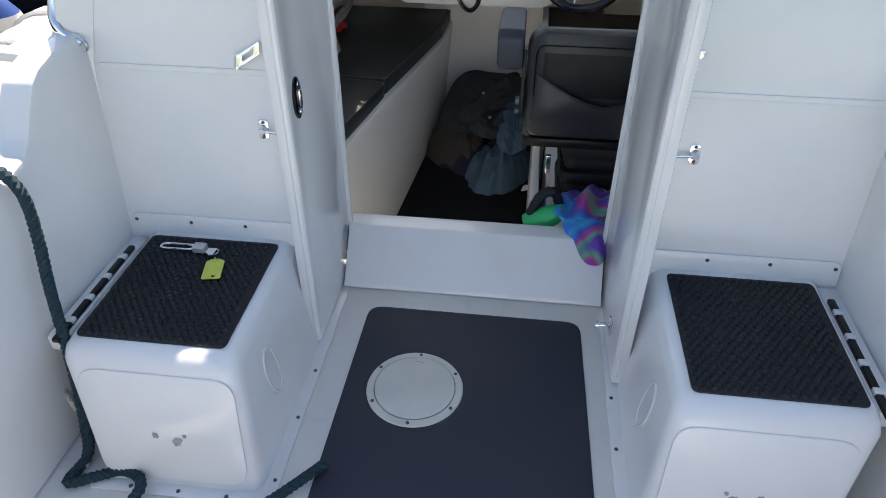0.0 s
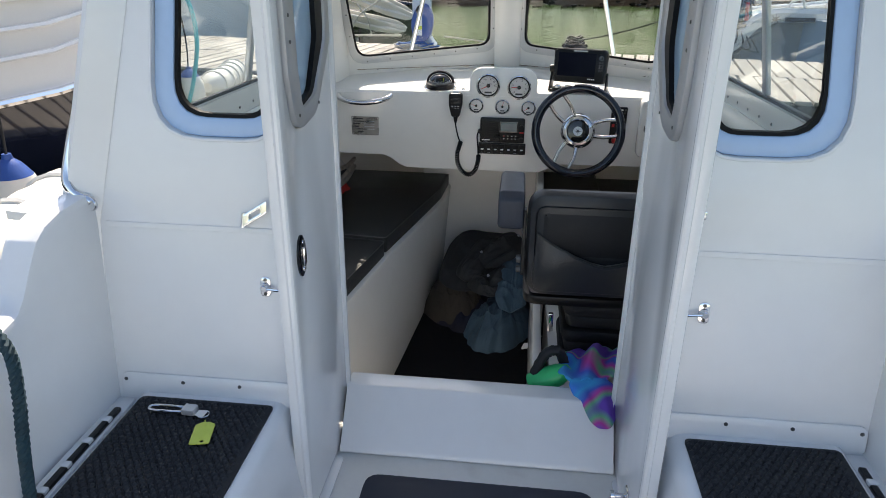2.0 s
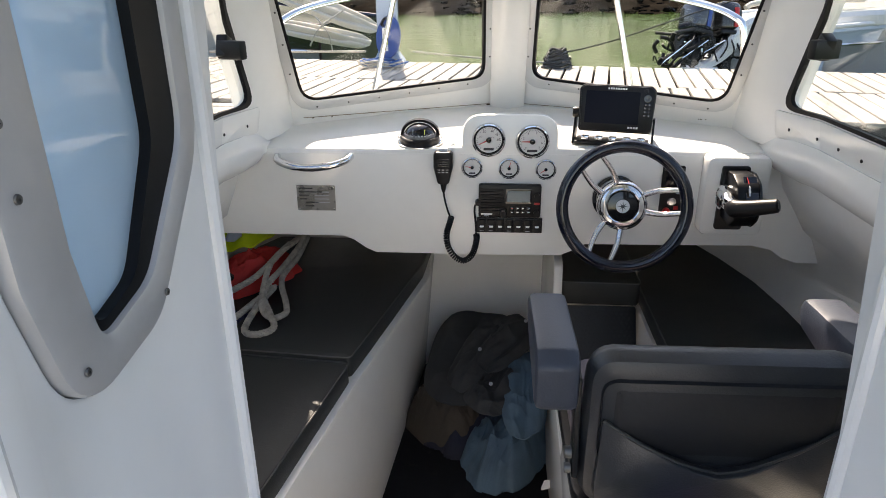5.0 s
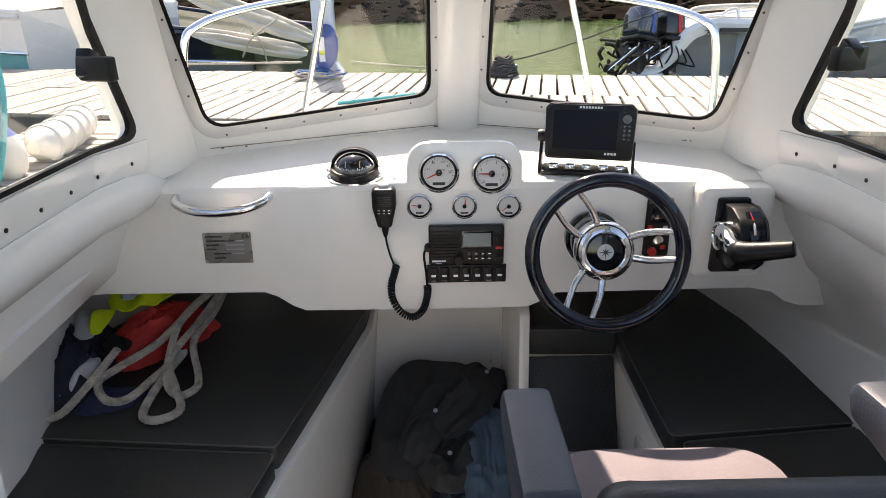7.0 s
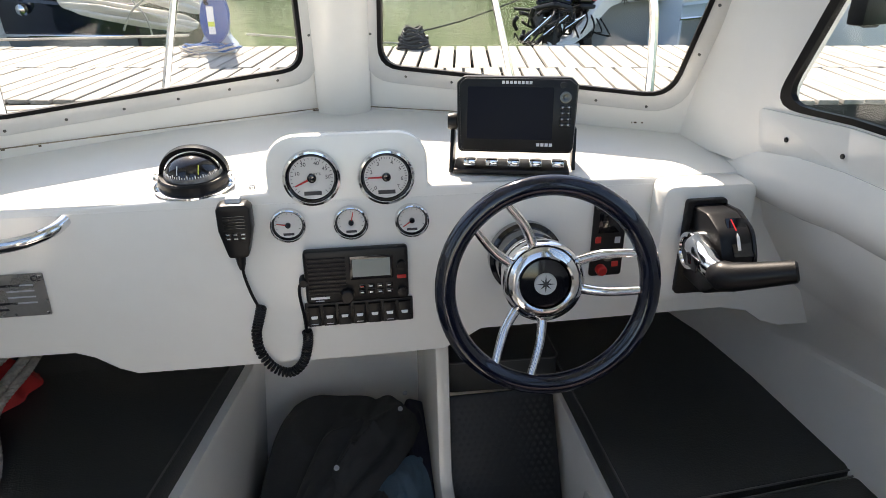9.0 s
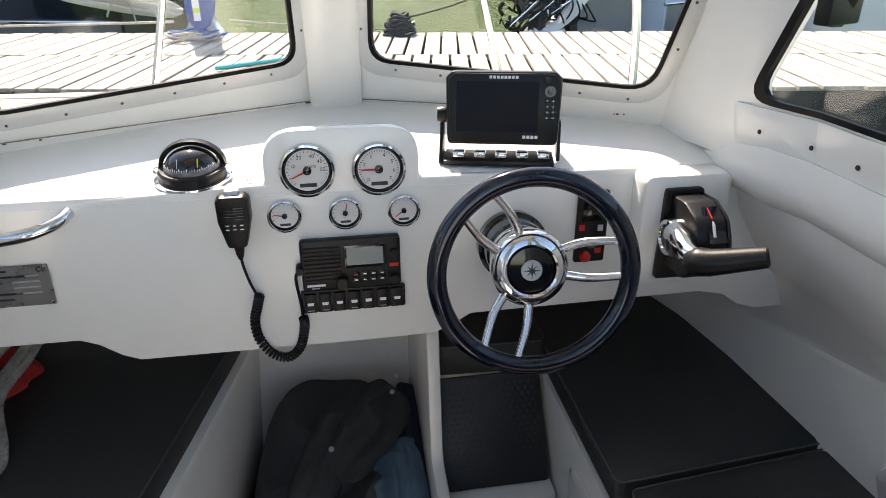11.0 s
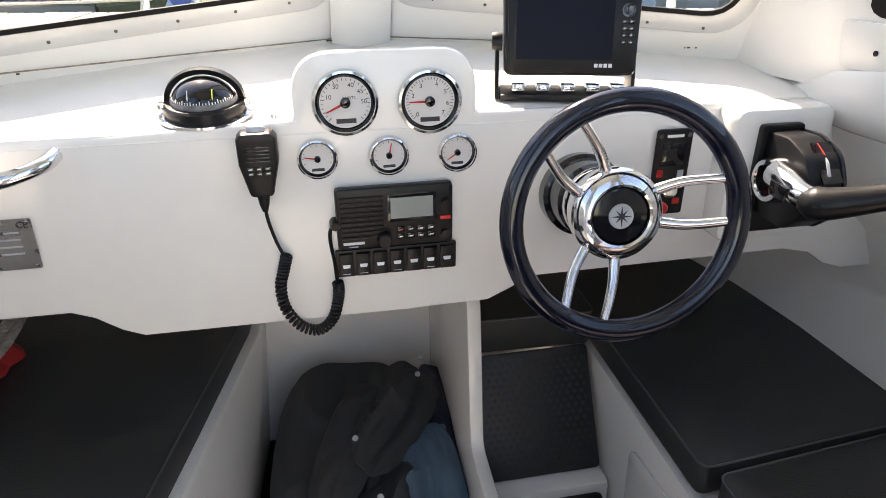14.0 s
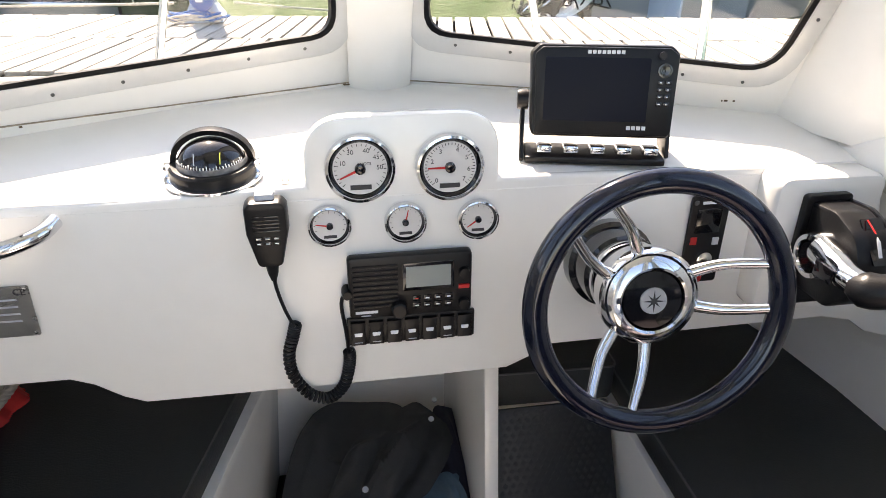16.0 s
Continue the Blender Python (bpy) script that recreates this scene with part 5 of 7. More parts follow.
def chart_plotter():
    m = tilt_aft(0.195, 2.745, 0.785, 9.5, -13.7) @ Matrix.Scale(0.99, 4)
    ob = thing("chart_plotter", "black chart plotter with a dark screen on a tilting bracket", "plotter", m)
    part("body", plate(rounded([(-0.100, -0.060), (0.100, -0.060), (0.104, 0.058), (0.092, 0.070), (-0.092, 0.070), (-0.104, 0.058)], 0.010), [], 0.05, lambda u, v, w: (u, v, w - 0.05), 0.006), BLACKP, ob)
    part("front", plate(rounded([(-0.094, -0.056), (0.099, -0.056), (0.101, 0.056), (0.088, 0.066), (-0.088, 0.066), (-0.099, 0.056)], 0.008), [], 0.005, lambda u, v, w: (u, v, w), 0.002), BLACKP, ob)
    part("screen", plate(rounded(rect(-0.084, 0.062, -0.036, 0.052), 0.003), [], 0.0015, lambda u, v, w: (u, v, 0.005 + w)), SCREEN, ob, "dark glossy screen")
    part("key_pad", lathe([(0.0105, 0.004), (0.010, 0.008), (0.004, 0.0085), (0, 0.007)], Matrix.Translation((0.082, 0.036, 0)), 22), GLOSSBLACK, ob)
    part("knob", lathe([(0.0055, 0.004), (0.005, 0.010), (0, 0.010)], Matrix.Translation((0.077, 0.056, 0)), 16), BLACKP, ob)
    for i in range(2):
        for j in range(4):
            x, y = 0.0735 + i * 0.0105, 0.0165 - j * 0.010
            part("key", box(x, x + 0.0085, y, y + 0.0065, 0.0045, 0.0072, 0.001), GLOSSBLACK, ob)
            part("legend", box(x + 0.003, x + 0.0055, y + 0.0025, y + 0.004, 0.0072, 0.0075), LABELW, ob)
    for k in range(8):
        part("brand_bar", box(-0.026 + k * 0.0066, -0.0212 + k * 0.0066, 0.0570, 0.0620, 0.0048, 0.0056), LABELW, ob)
    for k in range(4):
        part("model_bar", box(0.036 + k * 0.0072, 0.0414 + k * 0.0072, -0.0475, -0.0420, 0.0048, 0.0056), LABELW, ob)
    part("knob", lathe([(0.015, 0), (0.016, 0.006), (0.014, 0.016), (0, 0.017)], Matrix.Translation((-0.104, -0.010, -0.03)) @ Matrix.Rotation(radians(-90), 4, "Y"), 14), BLACKP, ob, "ribbed clamp knob")
    br = thing("plotter_bracket", "black and bright metal bracket on the dashboard shelf", "bracket", Matrix.Translation((0.197, 2.755, 0.690)) @ Matrix.Rotation(radians(-14), 4, "Z"))
    part("base", box(-0.105, 0.095, -0.035, 0.035, 0, 0.010, 0.003), BLACKP, br)
    part("arm", plate(rounded([(-0.033, 0.0), (0.033, 0.0), (0.036, 0.02), (0.012, 0.085), (-0.008, 0.085)], 0.006), [], 0.006, lambda u, v, w: (-0.113 + w, u + 0.012 * v / 0.08 * 2, v), 0.001), BLACKP, br)
    part("arm", plate(rounded([(-0.033, 0.0), (0.033, 0.0), (0.012, 0.07), (-0.008, 0.07)], 0.006), [], 0.006, lambda u, v, w: (0.101 + w, u + 0.03, v), 0.001), BLACKP, br)
    for k in range(5):
        part("rib", box(-0.088 + k * 0.038, -0.066 + k * 0.038, -0.030, 0.0, 0.010, 0.022, 0.003, m=Matrix.Rotation(radians(-6), 4, "X")), CHROME, br)


chart_plotter()


def steering_wheel():
    m = Matrix.Translation((0.188, 2.485, 0.5945)) @ Matrix.Rotation(radians(-4.3), 4, "Z") @ Matrix.Rotation(radians(90 - 11.5), 4, "X")
    ob = thing("steering_wheel", "black glossy steering wheel with paired chrome spokes and chrome hub", "steering wheel", m)
    R, D = 0.1528, -0.037
    part("rim", tube([(R * math.cos(k * math.tau / 72), R * math.sin(k * math.tau / 72), 0) for k in range(72)], 0.0155, 16, True), CARBON, ob, "gloss black carbon-look rim")
    for base in (128, 8, -112):
        for d in (-12, 12):
            a0, a1 = radians(base + d * 1.9), radians(base + d * 0.95)
            am = a0 * 0.6 + a1 * 0.4
            pts = curve([(0.050 * math.cos(a0), 0.050 * math.sin(a0), D - 0.004), (0.095 * math.cos(am), 0.095 * math.sin(am), D + 0.012), (0.146 * math.cos(a1), 0.146 * math.sin(a1), 0.0)], 9)
            part("spoke", tube(pts, [0.0085 - 0.0025 * i / (len(pts) - 1) for i in range(len(pts))], 12), CHROME, ob, "chrome spoke")
    hub = part("hub", lathe([(r, h + D) for r, h in ((0.045, -0.045), (0.059, -0.036), (0.0635, -0.012), (0.063, 0.004), (0.058, 0.012), (0.050, 0.017), (0.043, 0.019), (0.040, 0.017), (0.038, 0.010))], None, 48), CHROME, ob, "polished chrome hub")
    part("horn_pad", lathe([(0.039, D + 0.008), (0.037, D + 0.014), (0.02, D + 0.016), (0, D + 0.016)], None, 32), GLOSSBLACK, hub)
    part("emblem", lathe([(0.0175, D + 0.015), (0.0165, D + 0.0185), (0, D + 0.0185)], None, 28), ALU, hub, "round silver emblem")
    star = [((0.0145 if k % 4 == 0 else 0.0115 if k % 4 == 2 else 0.0036) * math.cos(k * math.tau / 16), (0.0145 if k % 4 == 0 else 0.0115 if k % 4 == 2 else 0.0036) * math.sin(k * math.tau / 16)) for k in range(16)]
    part("star", plate(star, [], 0.0008, lambda u, v, w: (u, v, D + 0.0186 + w)), LABELD, hub)
    part("column", lathe([(0.044, D - 0.040), (0.050, D - 0.046), (0.052, D - 0.085), (0.056, D - 0.090), (0.058, D - 0.135), (0.064, D - 0.140), (0.064, D - 0.172)], None, 36), GLOSSBLACK, ob, "gloss black steering column cover")
    part("collar", lathe([(0.0525, D - 0.062), (0.0545, D - 0.066), (0.0545, D - 0.072), (0.0525, D - 0.076)], None, 36), CHROME, ob, "bright collar")


steering_wheel()


def key_switch():
    m = Matrix.Translation(face(0.357, 0.575)) @ AFT
    ob = thing("ignition_panel", "black engine key panel with red switches on the dashboard", "key panel", m)
    part("face", plate(rounded(rect(-0.030, 0.030, -0.072, 0.072), 0.006), [], 0.006, lambda u, v, w: (u, v, w), 0.001), BLACKP, ob)
    part("recess", box(-0.020, 0.020, 0.012, 0.052, 0.005, 0.0068, 0.001), GLOSSBLACK, ob)
    part("brand_bar", box(-0.014, 0.014, 0.0590, 0.0635, 0.006, 0.0066), LABELW, ob)
    for x in (-0.024, 0.024):
        screw(ob, Matrix.Translation((x, 0.062, 0.006)), 0.004)
    part("lamp", box(-0.024, -0.014, -0.006, 0.006, 0.006, 0.0075), RED, ob)
    part("lamp", box(0.012, 0.022, -0.008, 0.004, 0.006, 0.0075), GREYREF, ob)
    part("key_barrel", lathe([(0.013, 0.005), (0.012, 0.012), (0.006, 0.013), (0, 0.012)], Matrix.Translation((0.002, -0.030, 0)), 20), CHROME, ob)
    part("kill_switch", lathe([(0.010, 0.005), (0.010, 0.016), (0.007, 0.02), (0, 0.02)], Matrix.Translation((-0.010, -0.058, 0)), 20), RED, ob, "red kill switch")
    part("lamp", box(0.010, 0.022, -0.054, -0.044, 0.006, 0.008), RED, ob)


key_switch()


def throttle():
    y = 2.640
    ob = thing("throttle", "black side-mount throttle with chrome pivot arm and black grip", "throttle")
    part("mount_plate", plate(rounded(rect(0.468, 0.540, 0.484, 0.662), 0.008), [], 0.012, facing_aft(y), 0.002), BLACKP, ob)
    arch = rounded([(y - 0.008, 0.520), (y - 0.008, 0.652), (y - 0.055, 0.656), (y - 0.100, 0.640), (y - 0.122, 0.600), (y - 0.112, 0.548), (y - 0.080, 0.520)], [0.0, 0.004, 0.03, 0.04, 0.04, 0.03, 0.02], 5)
    part("housing", plate(arch, [], 0.056, lambda u, v, w: (0.478 + w, u, v), 0.006), BLACKP, ob, "black arched drum housing")
    outer = [(y - 0.062 + (u - y + 0.062) * 1.03, 0.585 + (v - 0.585) * 1.03) for u, v in arch]
    part("drum_rim", plate(outer, [], 0.007, lambda u, v, w: (0.532 + w, u, v), 0.002), GLOSSBLACK, ob, "gloss rim of the drum")
    def shell(u, v, w):
        a = radians(12 + v * 62)
        return (0.497 + u, y - 0.062 - (0.0605 + w) * math.cos(a), 0.594 + (0.0605 + w) * math.sin(a))
    part("scale_plate", plate(rect(0.0, 0.032, 0.0, 1.0), [], 0.003, shell), GLOSSBLACK, ob, "gloss black scale plate")
    part("mark", plate(rect(0.007, 0.009, 0.62, 0.95), [], 0.0008, lambda u, v, w: shell(u, v, w + 0.0032)), RED, ob, "red scale line")
    part("mark", plate(rounded([(0.0055, 0.15), (0.0105, 0.15), (0.0105, 0.45), (0.008, 0.58), (0.0055, 0.45)], 0.001), [], 0.0008, lambda u, v, w: shell(u, v, w + 0.0032)), LABELW, ob, "white pointer mark")
    pivot = Matrix.Translation((0.480, y - 0.058, 0.592)) @ Matrix.Rotation(radians(-90), 4, "Y")
    part("boss", lathe([(0.034, 0.0), (0.034, 0.018), (0.031, 0.027), (0.024, 0.029), (0.022, 0.024)], pivot, 32), CHROME, ob, "chrome pivot ring")
    part("boss_cap", lathe([(0.022, 0.022), (0.020, 0.026), (0, 0.026)], pivot, 24), GLOSSBLACK, ob)
    arm = curve([(0.463, y - 0.070, 0.606), (0.455, y - 0.105, 0.606), (0.450, y - 0.135, 0.603), (0.452, y - 0.158, 0.602)], 6)
    part("lever_arm", tube(arm, [0.021 - 0.004 * i / (len(arm) - 1) for i in range(len(arm))], 14), CHROME, ob, "polished lever arm")
    part("arm_inset", box(0.4285, 0.4325, y - 0.135, y - 0.100, 0.590, 0.612, 0.002), GLOSSBLACK, ob, "black badge on the arm")
    grip = curve([(0.442, y - 0.150, 0.600), (0.458, y - 0.172, 0.601), (0.480, y - 0.188, 0.608), (0.508, y - 0.205, 0.618), (0.536, y - 0.222, 0.628)], 6)
    n = len(grip)
    part("lever_grip", tube(grip, [0.012 + 0.011 * min(1.0, i / 4) - 0.0065 * max(0.0, (i - 6) / (n - 7)) for i in range(n - 1)] + [0.013], 16), BLACKP, ob, "black contoured lever grip")


throttle()


def helm_seat():
    ob = thing("helm_seat", "charcoal vinyl helm seat with armrests, storage pocket and mauve cushion", "seat")
    x0, x1 = 0.012, 0.452
    # backrest: a padded shell, rounded and slightly curved
    def shell(x0, x1, z0, z1, y0, y1, r, name, mat, label="", lean=0.12):
        pts = rounded(rect(x0, x1, z0, z1), r, 6)
        bm = plate(pts, [], y1 - y0, lambda u, v, w: (u, y0 + w + lean * (v - z0) * -0.3 + 0.10 * ((u - (x0 + x1) / 2) / (x1 - x0)) ** 2, v), 0.028)
        return part(name, bm, mat, ob, label)
    shell(x0, x1, 0.27, 0.592, 1.775, 1.845, 0.06, "backrest", SEATBACK)
    shell(x0 + 0.022, x1 - 0.022, 0.385, 0.556, 1.765, 1.785, 0.035, "back_panel", RUBBER, "smooth black upper back panel")
    pocket = [(x0 + 0.02, 0.295), (x1 - 0.02, 0.295), *[(x1 - 0.028 - (x1 - x0 - 0.056) * k / 10, 0.388 + 0.085 * abs(k / 5 - 1) ** 1.5) for k in range(11)]]
    part("pocket", plate(rounded(pocket, [0.03, 0.03] + [0.006] * 11, 2), [], 0.012, lambda u, v, w: (u, 1.765 + w - 0.016 * math.sin(max(0.0, min(1.0, (v - 0.29) / 0.15)) * math.pi) * (1 if w < 0.006 else 0) + 0.10 * ((u - 0.232) / 0.44) ** 2, v), 0.003), SEATBACK, ob, "grey elastic storage pocket")
    part("pocket_hem", tube(curve([(p[0], 1.763 + 0.10 * ((p[0] - 0.232) / 0.44) ** 2, p[1]) for p in pocket[2:]], 6), 0.0035, 8), VINYL, ob)
    part("cushion", plate(rounded(rect(x0 + 0.012, x1 - 0.012, 1.83, 2.215), [0.03, 0.03, 0.10, 0.10], 6), [], 0.085, flat(0.25), 0.026), SEATFAB, ob, "mauve-grey fabric seat cushion")
    part("pan", plate(rounded(rect(x0, x1, 1.83, 2.20), 0.05), [], 0.03, flat(0.222), 0.006), BLACKP, ob)
    for a0, a1 in ((-0.072, 0.002), (0.455, 0.531)):
        arm = part("armrest", plate(rounded([(1.80, 0.468), (2.055, 0.505), (2.075, 0.540), (2.06, 0.566), (1.83, 0.578), (1.80, 0.560)], 0.018), [], a1 - a0, lambda u, v, w: (a0 + w, u, v), 0.012), VINYLGREY, ob, "slate grey padded armrest")
        ix = 0.008 if a0 < 0.2 else 0.449
        part("hinge", plate(rounded([(1.80, 0.33), (1.84, 0.33), (1.87, 0.52), (1.83, 0.52)], 0.008), [], 0.010, lambda u, v, w: (ix - 0.008 + w, u, v), 0.002), BLACKP, arm)
        part("pivot", lathe([(0.012, 0), (0.011, 0.012), (0, 0.013)], Matrix.Translation((ix - 0.010, 1.82, 0.375)) @ Matrix.Rotation(radians(-90), 4, "Y"), 14), PLATE, arm)
        part("pivot", lathe([(0.010, 0), (0.009, 0.011), (0, 0.012)], Matrix.Translation((ix - 0.010, 1.815, 0.345)) @ Matrix.Rotation(radians(-90), 4, "Y"), 14), PLATE, arm)
    for k in range(5):
        z = -0.015 + k * 0.046
        g = 0.012 * (k % 2)
        part("bellows_fold", plate(rounded(rect(0.138 + g, 0.415 - g, 1.86 + g, 2.14 - g), 0.04), [], 0.046, flat(z), 0.014), RUBBER, ob, "black rubber suspension bellows")
    part("lever", box(0.09, 0.105, 1.80, 1.815, 0.15, 0.21, 0.003), CHROME, ob)
    part("bolt", lathe([(0.008, 0), (0.007, 0.008), (0, 0.008)], Matrix.Translation((0.36, 1.845, 0.18)) @ AFT, 10), CHROME, ob)


helm_seat()


def starboard_base():
    ob = thing("seat_base", "white moulded base under the helm seat", "base")
    part("body", plate(rounded([(0.108, 1.56), (0.80, 1.56), (0.80, 2.36), (0.108, 2.36)], 0.03), [], 0.40, flat(-0.43), 0.012), GELIN, ob)
    ob = thing("berth_locker", "cream moulded base of the starboard berth", "base")
    part("body", plate(rounded([(0.365, 2.37), (0.90, 2.37), (0.78, 3.34), (0.365, 3.34)], 0.02), [], 0.50, flat(-0.43), 0.008), GELIN, ob)
    part("side_panel", plate(rounded([(2.45, -0.36), (2.66, -0.36), (2.68, 0.0), (2.47, 0.02)], 0.03), [], 0.005, lambda u, v, w: (0.365 - w, u, v), 0.002), GELIN, ob, "raised panel on the side")
    ob = thing("foot_rest", "black ribbed footrest panel below the wheel", "footrest")
    board = Matrix.Translation((0.094, 2.782, -0.146)) @ Matrix.Rotation(radians(60), 4, "X")
    part("board", plate(rounded(rect(0.0, 0.258, 0.0, 0.270), 0.01), [], 0.012, lambda u, v, w: tuple(board @ Vector((u, v, w))), 0.003), FOOTRUBBER, ob)
    bm = bmesh.new()
    for i in range(15):
        for j in range(18):
            cx, cy = 0.012 + i * 0.0165 + (0.008 if j % 2 else 0), 0.012 + j * 0.0145
            if cx > 0.250:
                continue
            box(-0.0042, 0.0042, -0.0042, 0.0042, 0.012, 0.0138, 0, bm=bm, m=board @ Matrix.Translation((cx, cy, 0)) @ Matrix.Rotation(radians(45), 4, "Z"))
    tagged(part("tread", bm, FOOTRUBBER, ob, smooth=False), kind="stuff")
    ob = thing("foot_step", "cream moulded step below the footrest", "step")
    part("body", box(0.10, 0.362, 2.735, 2.93, -0.43, -0.150, 0.012), GELIN, ob)
    part("kick_mat", plate(rounded(rect(0.122, 0.345, -0.425, -0.172), 0.02), [], 0.008, facing_aft(2.735), 0.002), FOOTRUBBER, ob, "black rubber mat on the step front")


starboard_base()
cushion("bench_cushion", rounded([(0.365, 2.462), (0.83, 2.50), (0.80, 2.80), (0.75, 3.10), (0.70, 3.34), (0.365, 3.34)], 0.02), 0.085, 0.155, "black vinyl cushion on the starboard berth under the dashboard")
cushion("bench_cushion", rounded([(0.385, 1.95), (0.83, 1.95), (0.845, 2.49), (0.385, 2.448)], 0.02), 0.08, 0.150, "black vinyl cushion beside the helm seat")
cushion("roll_cushion", rounded([(0.096, 2.915), (0.362, 2.905), (0.362, 3.33), (0.096, 3.33)], 0.02), 0.092, 0.182, "black vinyl cushion above the footrest")


def draped(name, label, category, cx, cy, rx, ry, z0, h, material, seed, folds=3.0, turn=0.0, n=84, lift=0.0):
    """A crumpled garment: a heap of folds with an uneven outline, closed underneath."""
    bm = bmesh.new()
    grid = {}
    rot = Matrix.Rotation(turn, 3, "Z")
    for i in range(n + 1):
        for j in range(n + 1):
            u, v = i / n * 2 - 1, j / n * 2 - 1
            edge = 1.0 + 0.20 * noise.noise((math.atan2(v, u) * 1.3, seed, 0)) + 0.10 * noise.noise((math.atan2(v, u) * 4, seed, 5))
            rr = math.hypot(u, v) / edge
            if rr > 1.0:
                continue
            wr = 0.0
            for k, (fq, amp) in enumerate(((1.1, 0.30), (1.9, 0.22), (3.1, 0.13), (5.0, 0.06))):
                th = seed * 1.7 + k * 1.1 + 0.8 * noise.noise((u * 0.8, v * 0.8, seed + k))
                a, c = u * math.cos(th) + v * math.sin(th), -u * math.sin(th) + v * math.cos(th)
                nz = noise.noise((a * fq * folds * 0.55, c * fq * folds * 0.16, seed + 7 * k))
                wr += amp * (1 - min(1.0, abs(nz) * 2.4)) ** 2
            hgt = (1 - rr ** 3) * h * (0.62 + 0.45 * wr + 0.16 * noise.noise((u * 1.2, v * 1.2, seed + 50)))
            p = rot @ Vector((u * rx, v * ry, 0))
            grid[i, j] = bm.verts.new((cx + p.x, cy + p.y, z0 + lift * (p.y / ry) + max(0.004, hgt)))
    for i in range(n):
        for j in range(n):
            q = [grid.get(k) for k in ((i, j), (i + 1, j), (i + 1, j + 1), (i, j + 1))]
            if all(q):
                bm.faces.new(q)
    bmesh.ops.recalc_face_normals(bm, faces=bm.faces)
    ext = bmesh.ops.extrude_edge_only(bm, edges=[e for e in bm.edges if e.is_boundary])
    for v in ext["geom"]:
        if isinstance(v, bmesh.types.BMVert):
            v.co.z = z0
    ob = thing(name, label, category)
    part("cloth", bm, material, ob)
    return ob


def sheet(bm, corners, waves, amp, seed, thick=0.006, n=26, crease=0.0):
    """Adds a soft panel of cloth between four corners, with folds along its length."""
    p00, p10, p11, p01 = [Vector(c) for c in corners]
    own = bmesh.new()
    nor = (p10 - p00).cross(p01 - p00).normalized()
    nor = nor if nor.z > 0 else -nor
    rows = []
    for i in range(n + 1):
        row = []
        for j in range(n + 1):
            s, t = i / n, j / n
            e = 0.05 * noise.noise((s * 2, t * 2, seed))
            ss = 0.5 + (s - 0.5) * (1 - 0.30 * abs(2 * t - 1) ** 4 * (0.7 + 0.6 * noise.noise((t * 2, seed, 3))))
            tt = 0.5 + (t - 0.5) * (1 - 0.30 * abs(2 * s - 1) ** 4 * (0.7 + 0.6 * noise.noise((s * 2, seed, 6))))
            p = p00.lerp(p10, ss).lerp(p01.lerp(p11, ss), tt)
            fold = math.sin(s * waves * math.pi + 2.2 * noise.noise((s * 1.2, t * 1.4, seed)) + 1.2 * t)
            fine = noise.noise((s * 7, t * 3, seed + 4))
            arch = math.sin(s * math.pi) * math.sin(t * math.pi)
            if crease:
                for q, (fq, am) in enumerate(((1.3, 1.5), (2.6, 0.9), (5.2, 0.28))):
                    w = Vector((s + 0.22 * noise.noise((s * 2, t * 2, seed + q)), t + 0.22 * noise.noise((s * 2, t * 2, seed + 9 + q)), 0))
                    th = seed + q * 1.3
                    a, c = w.x * math.cos(th) + w.y * math.sin(th), -w.x * math.sin(th) + w.y * math.cos(th)
                    fine += crease / amp * 2.9 * am * ((1 - min(1.0, 2.6 * abs(noise.noise((a * fq, c * fq * 0.35, seed + 20 * q))))) ** 2 - 0.25)
            hem = min(1.0, 5.0 * min(s, 1 - s, t, 1 - t) + 0.15)
            fine *= hem
            row.append(own.verts.new(p + nor * (amp * fold * (0.35 + 0.65 * arch) + amp * 0.35 * fine + 0.03 * arch) + (p10 - p00) * e * 0.5))
        rows.append(row)
    for r0, r1 in zip(rows, rows[1:]):
        for k in range(n):
            own.faces.new((r0[k], r1[k], r1[k + 1], r0[k + 1]))
    bmesh.ops.recalc_face_normals(own, faces=own.faces)
    bmesh.ops.solidify(own, geom=own.faces[:], thickness=thick)
    return join(bm, own)


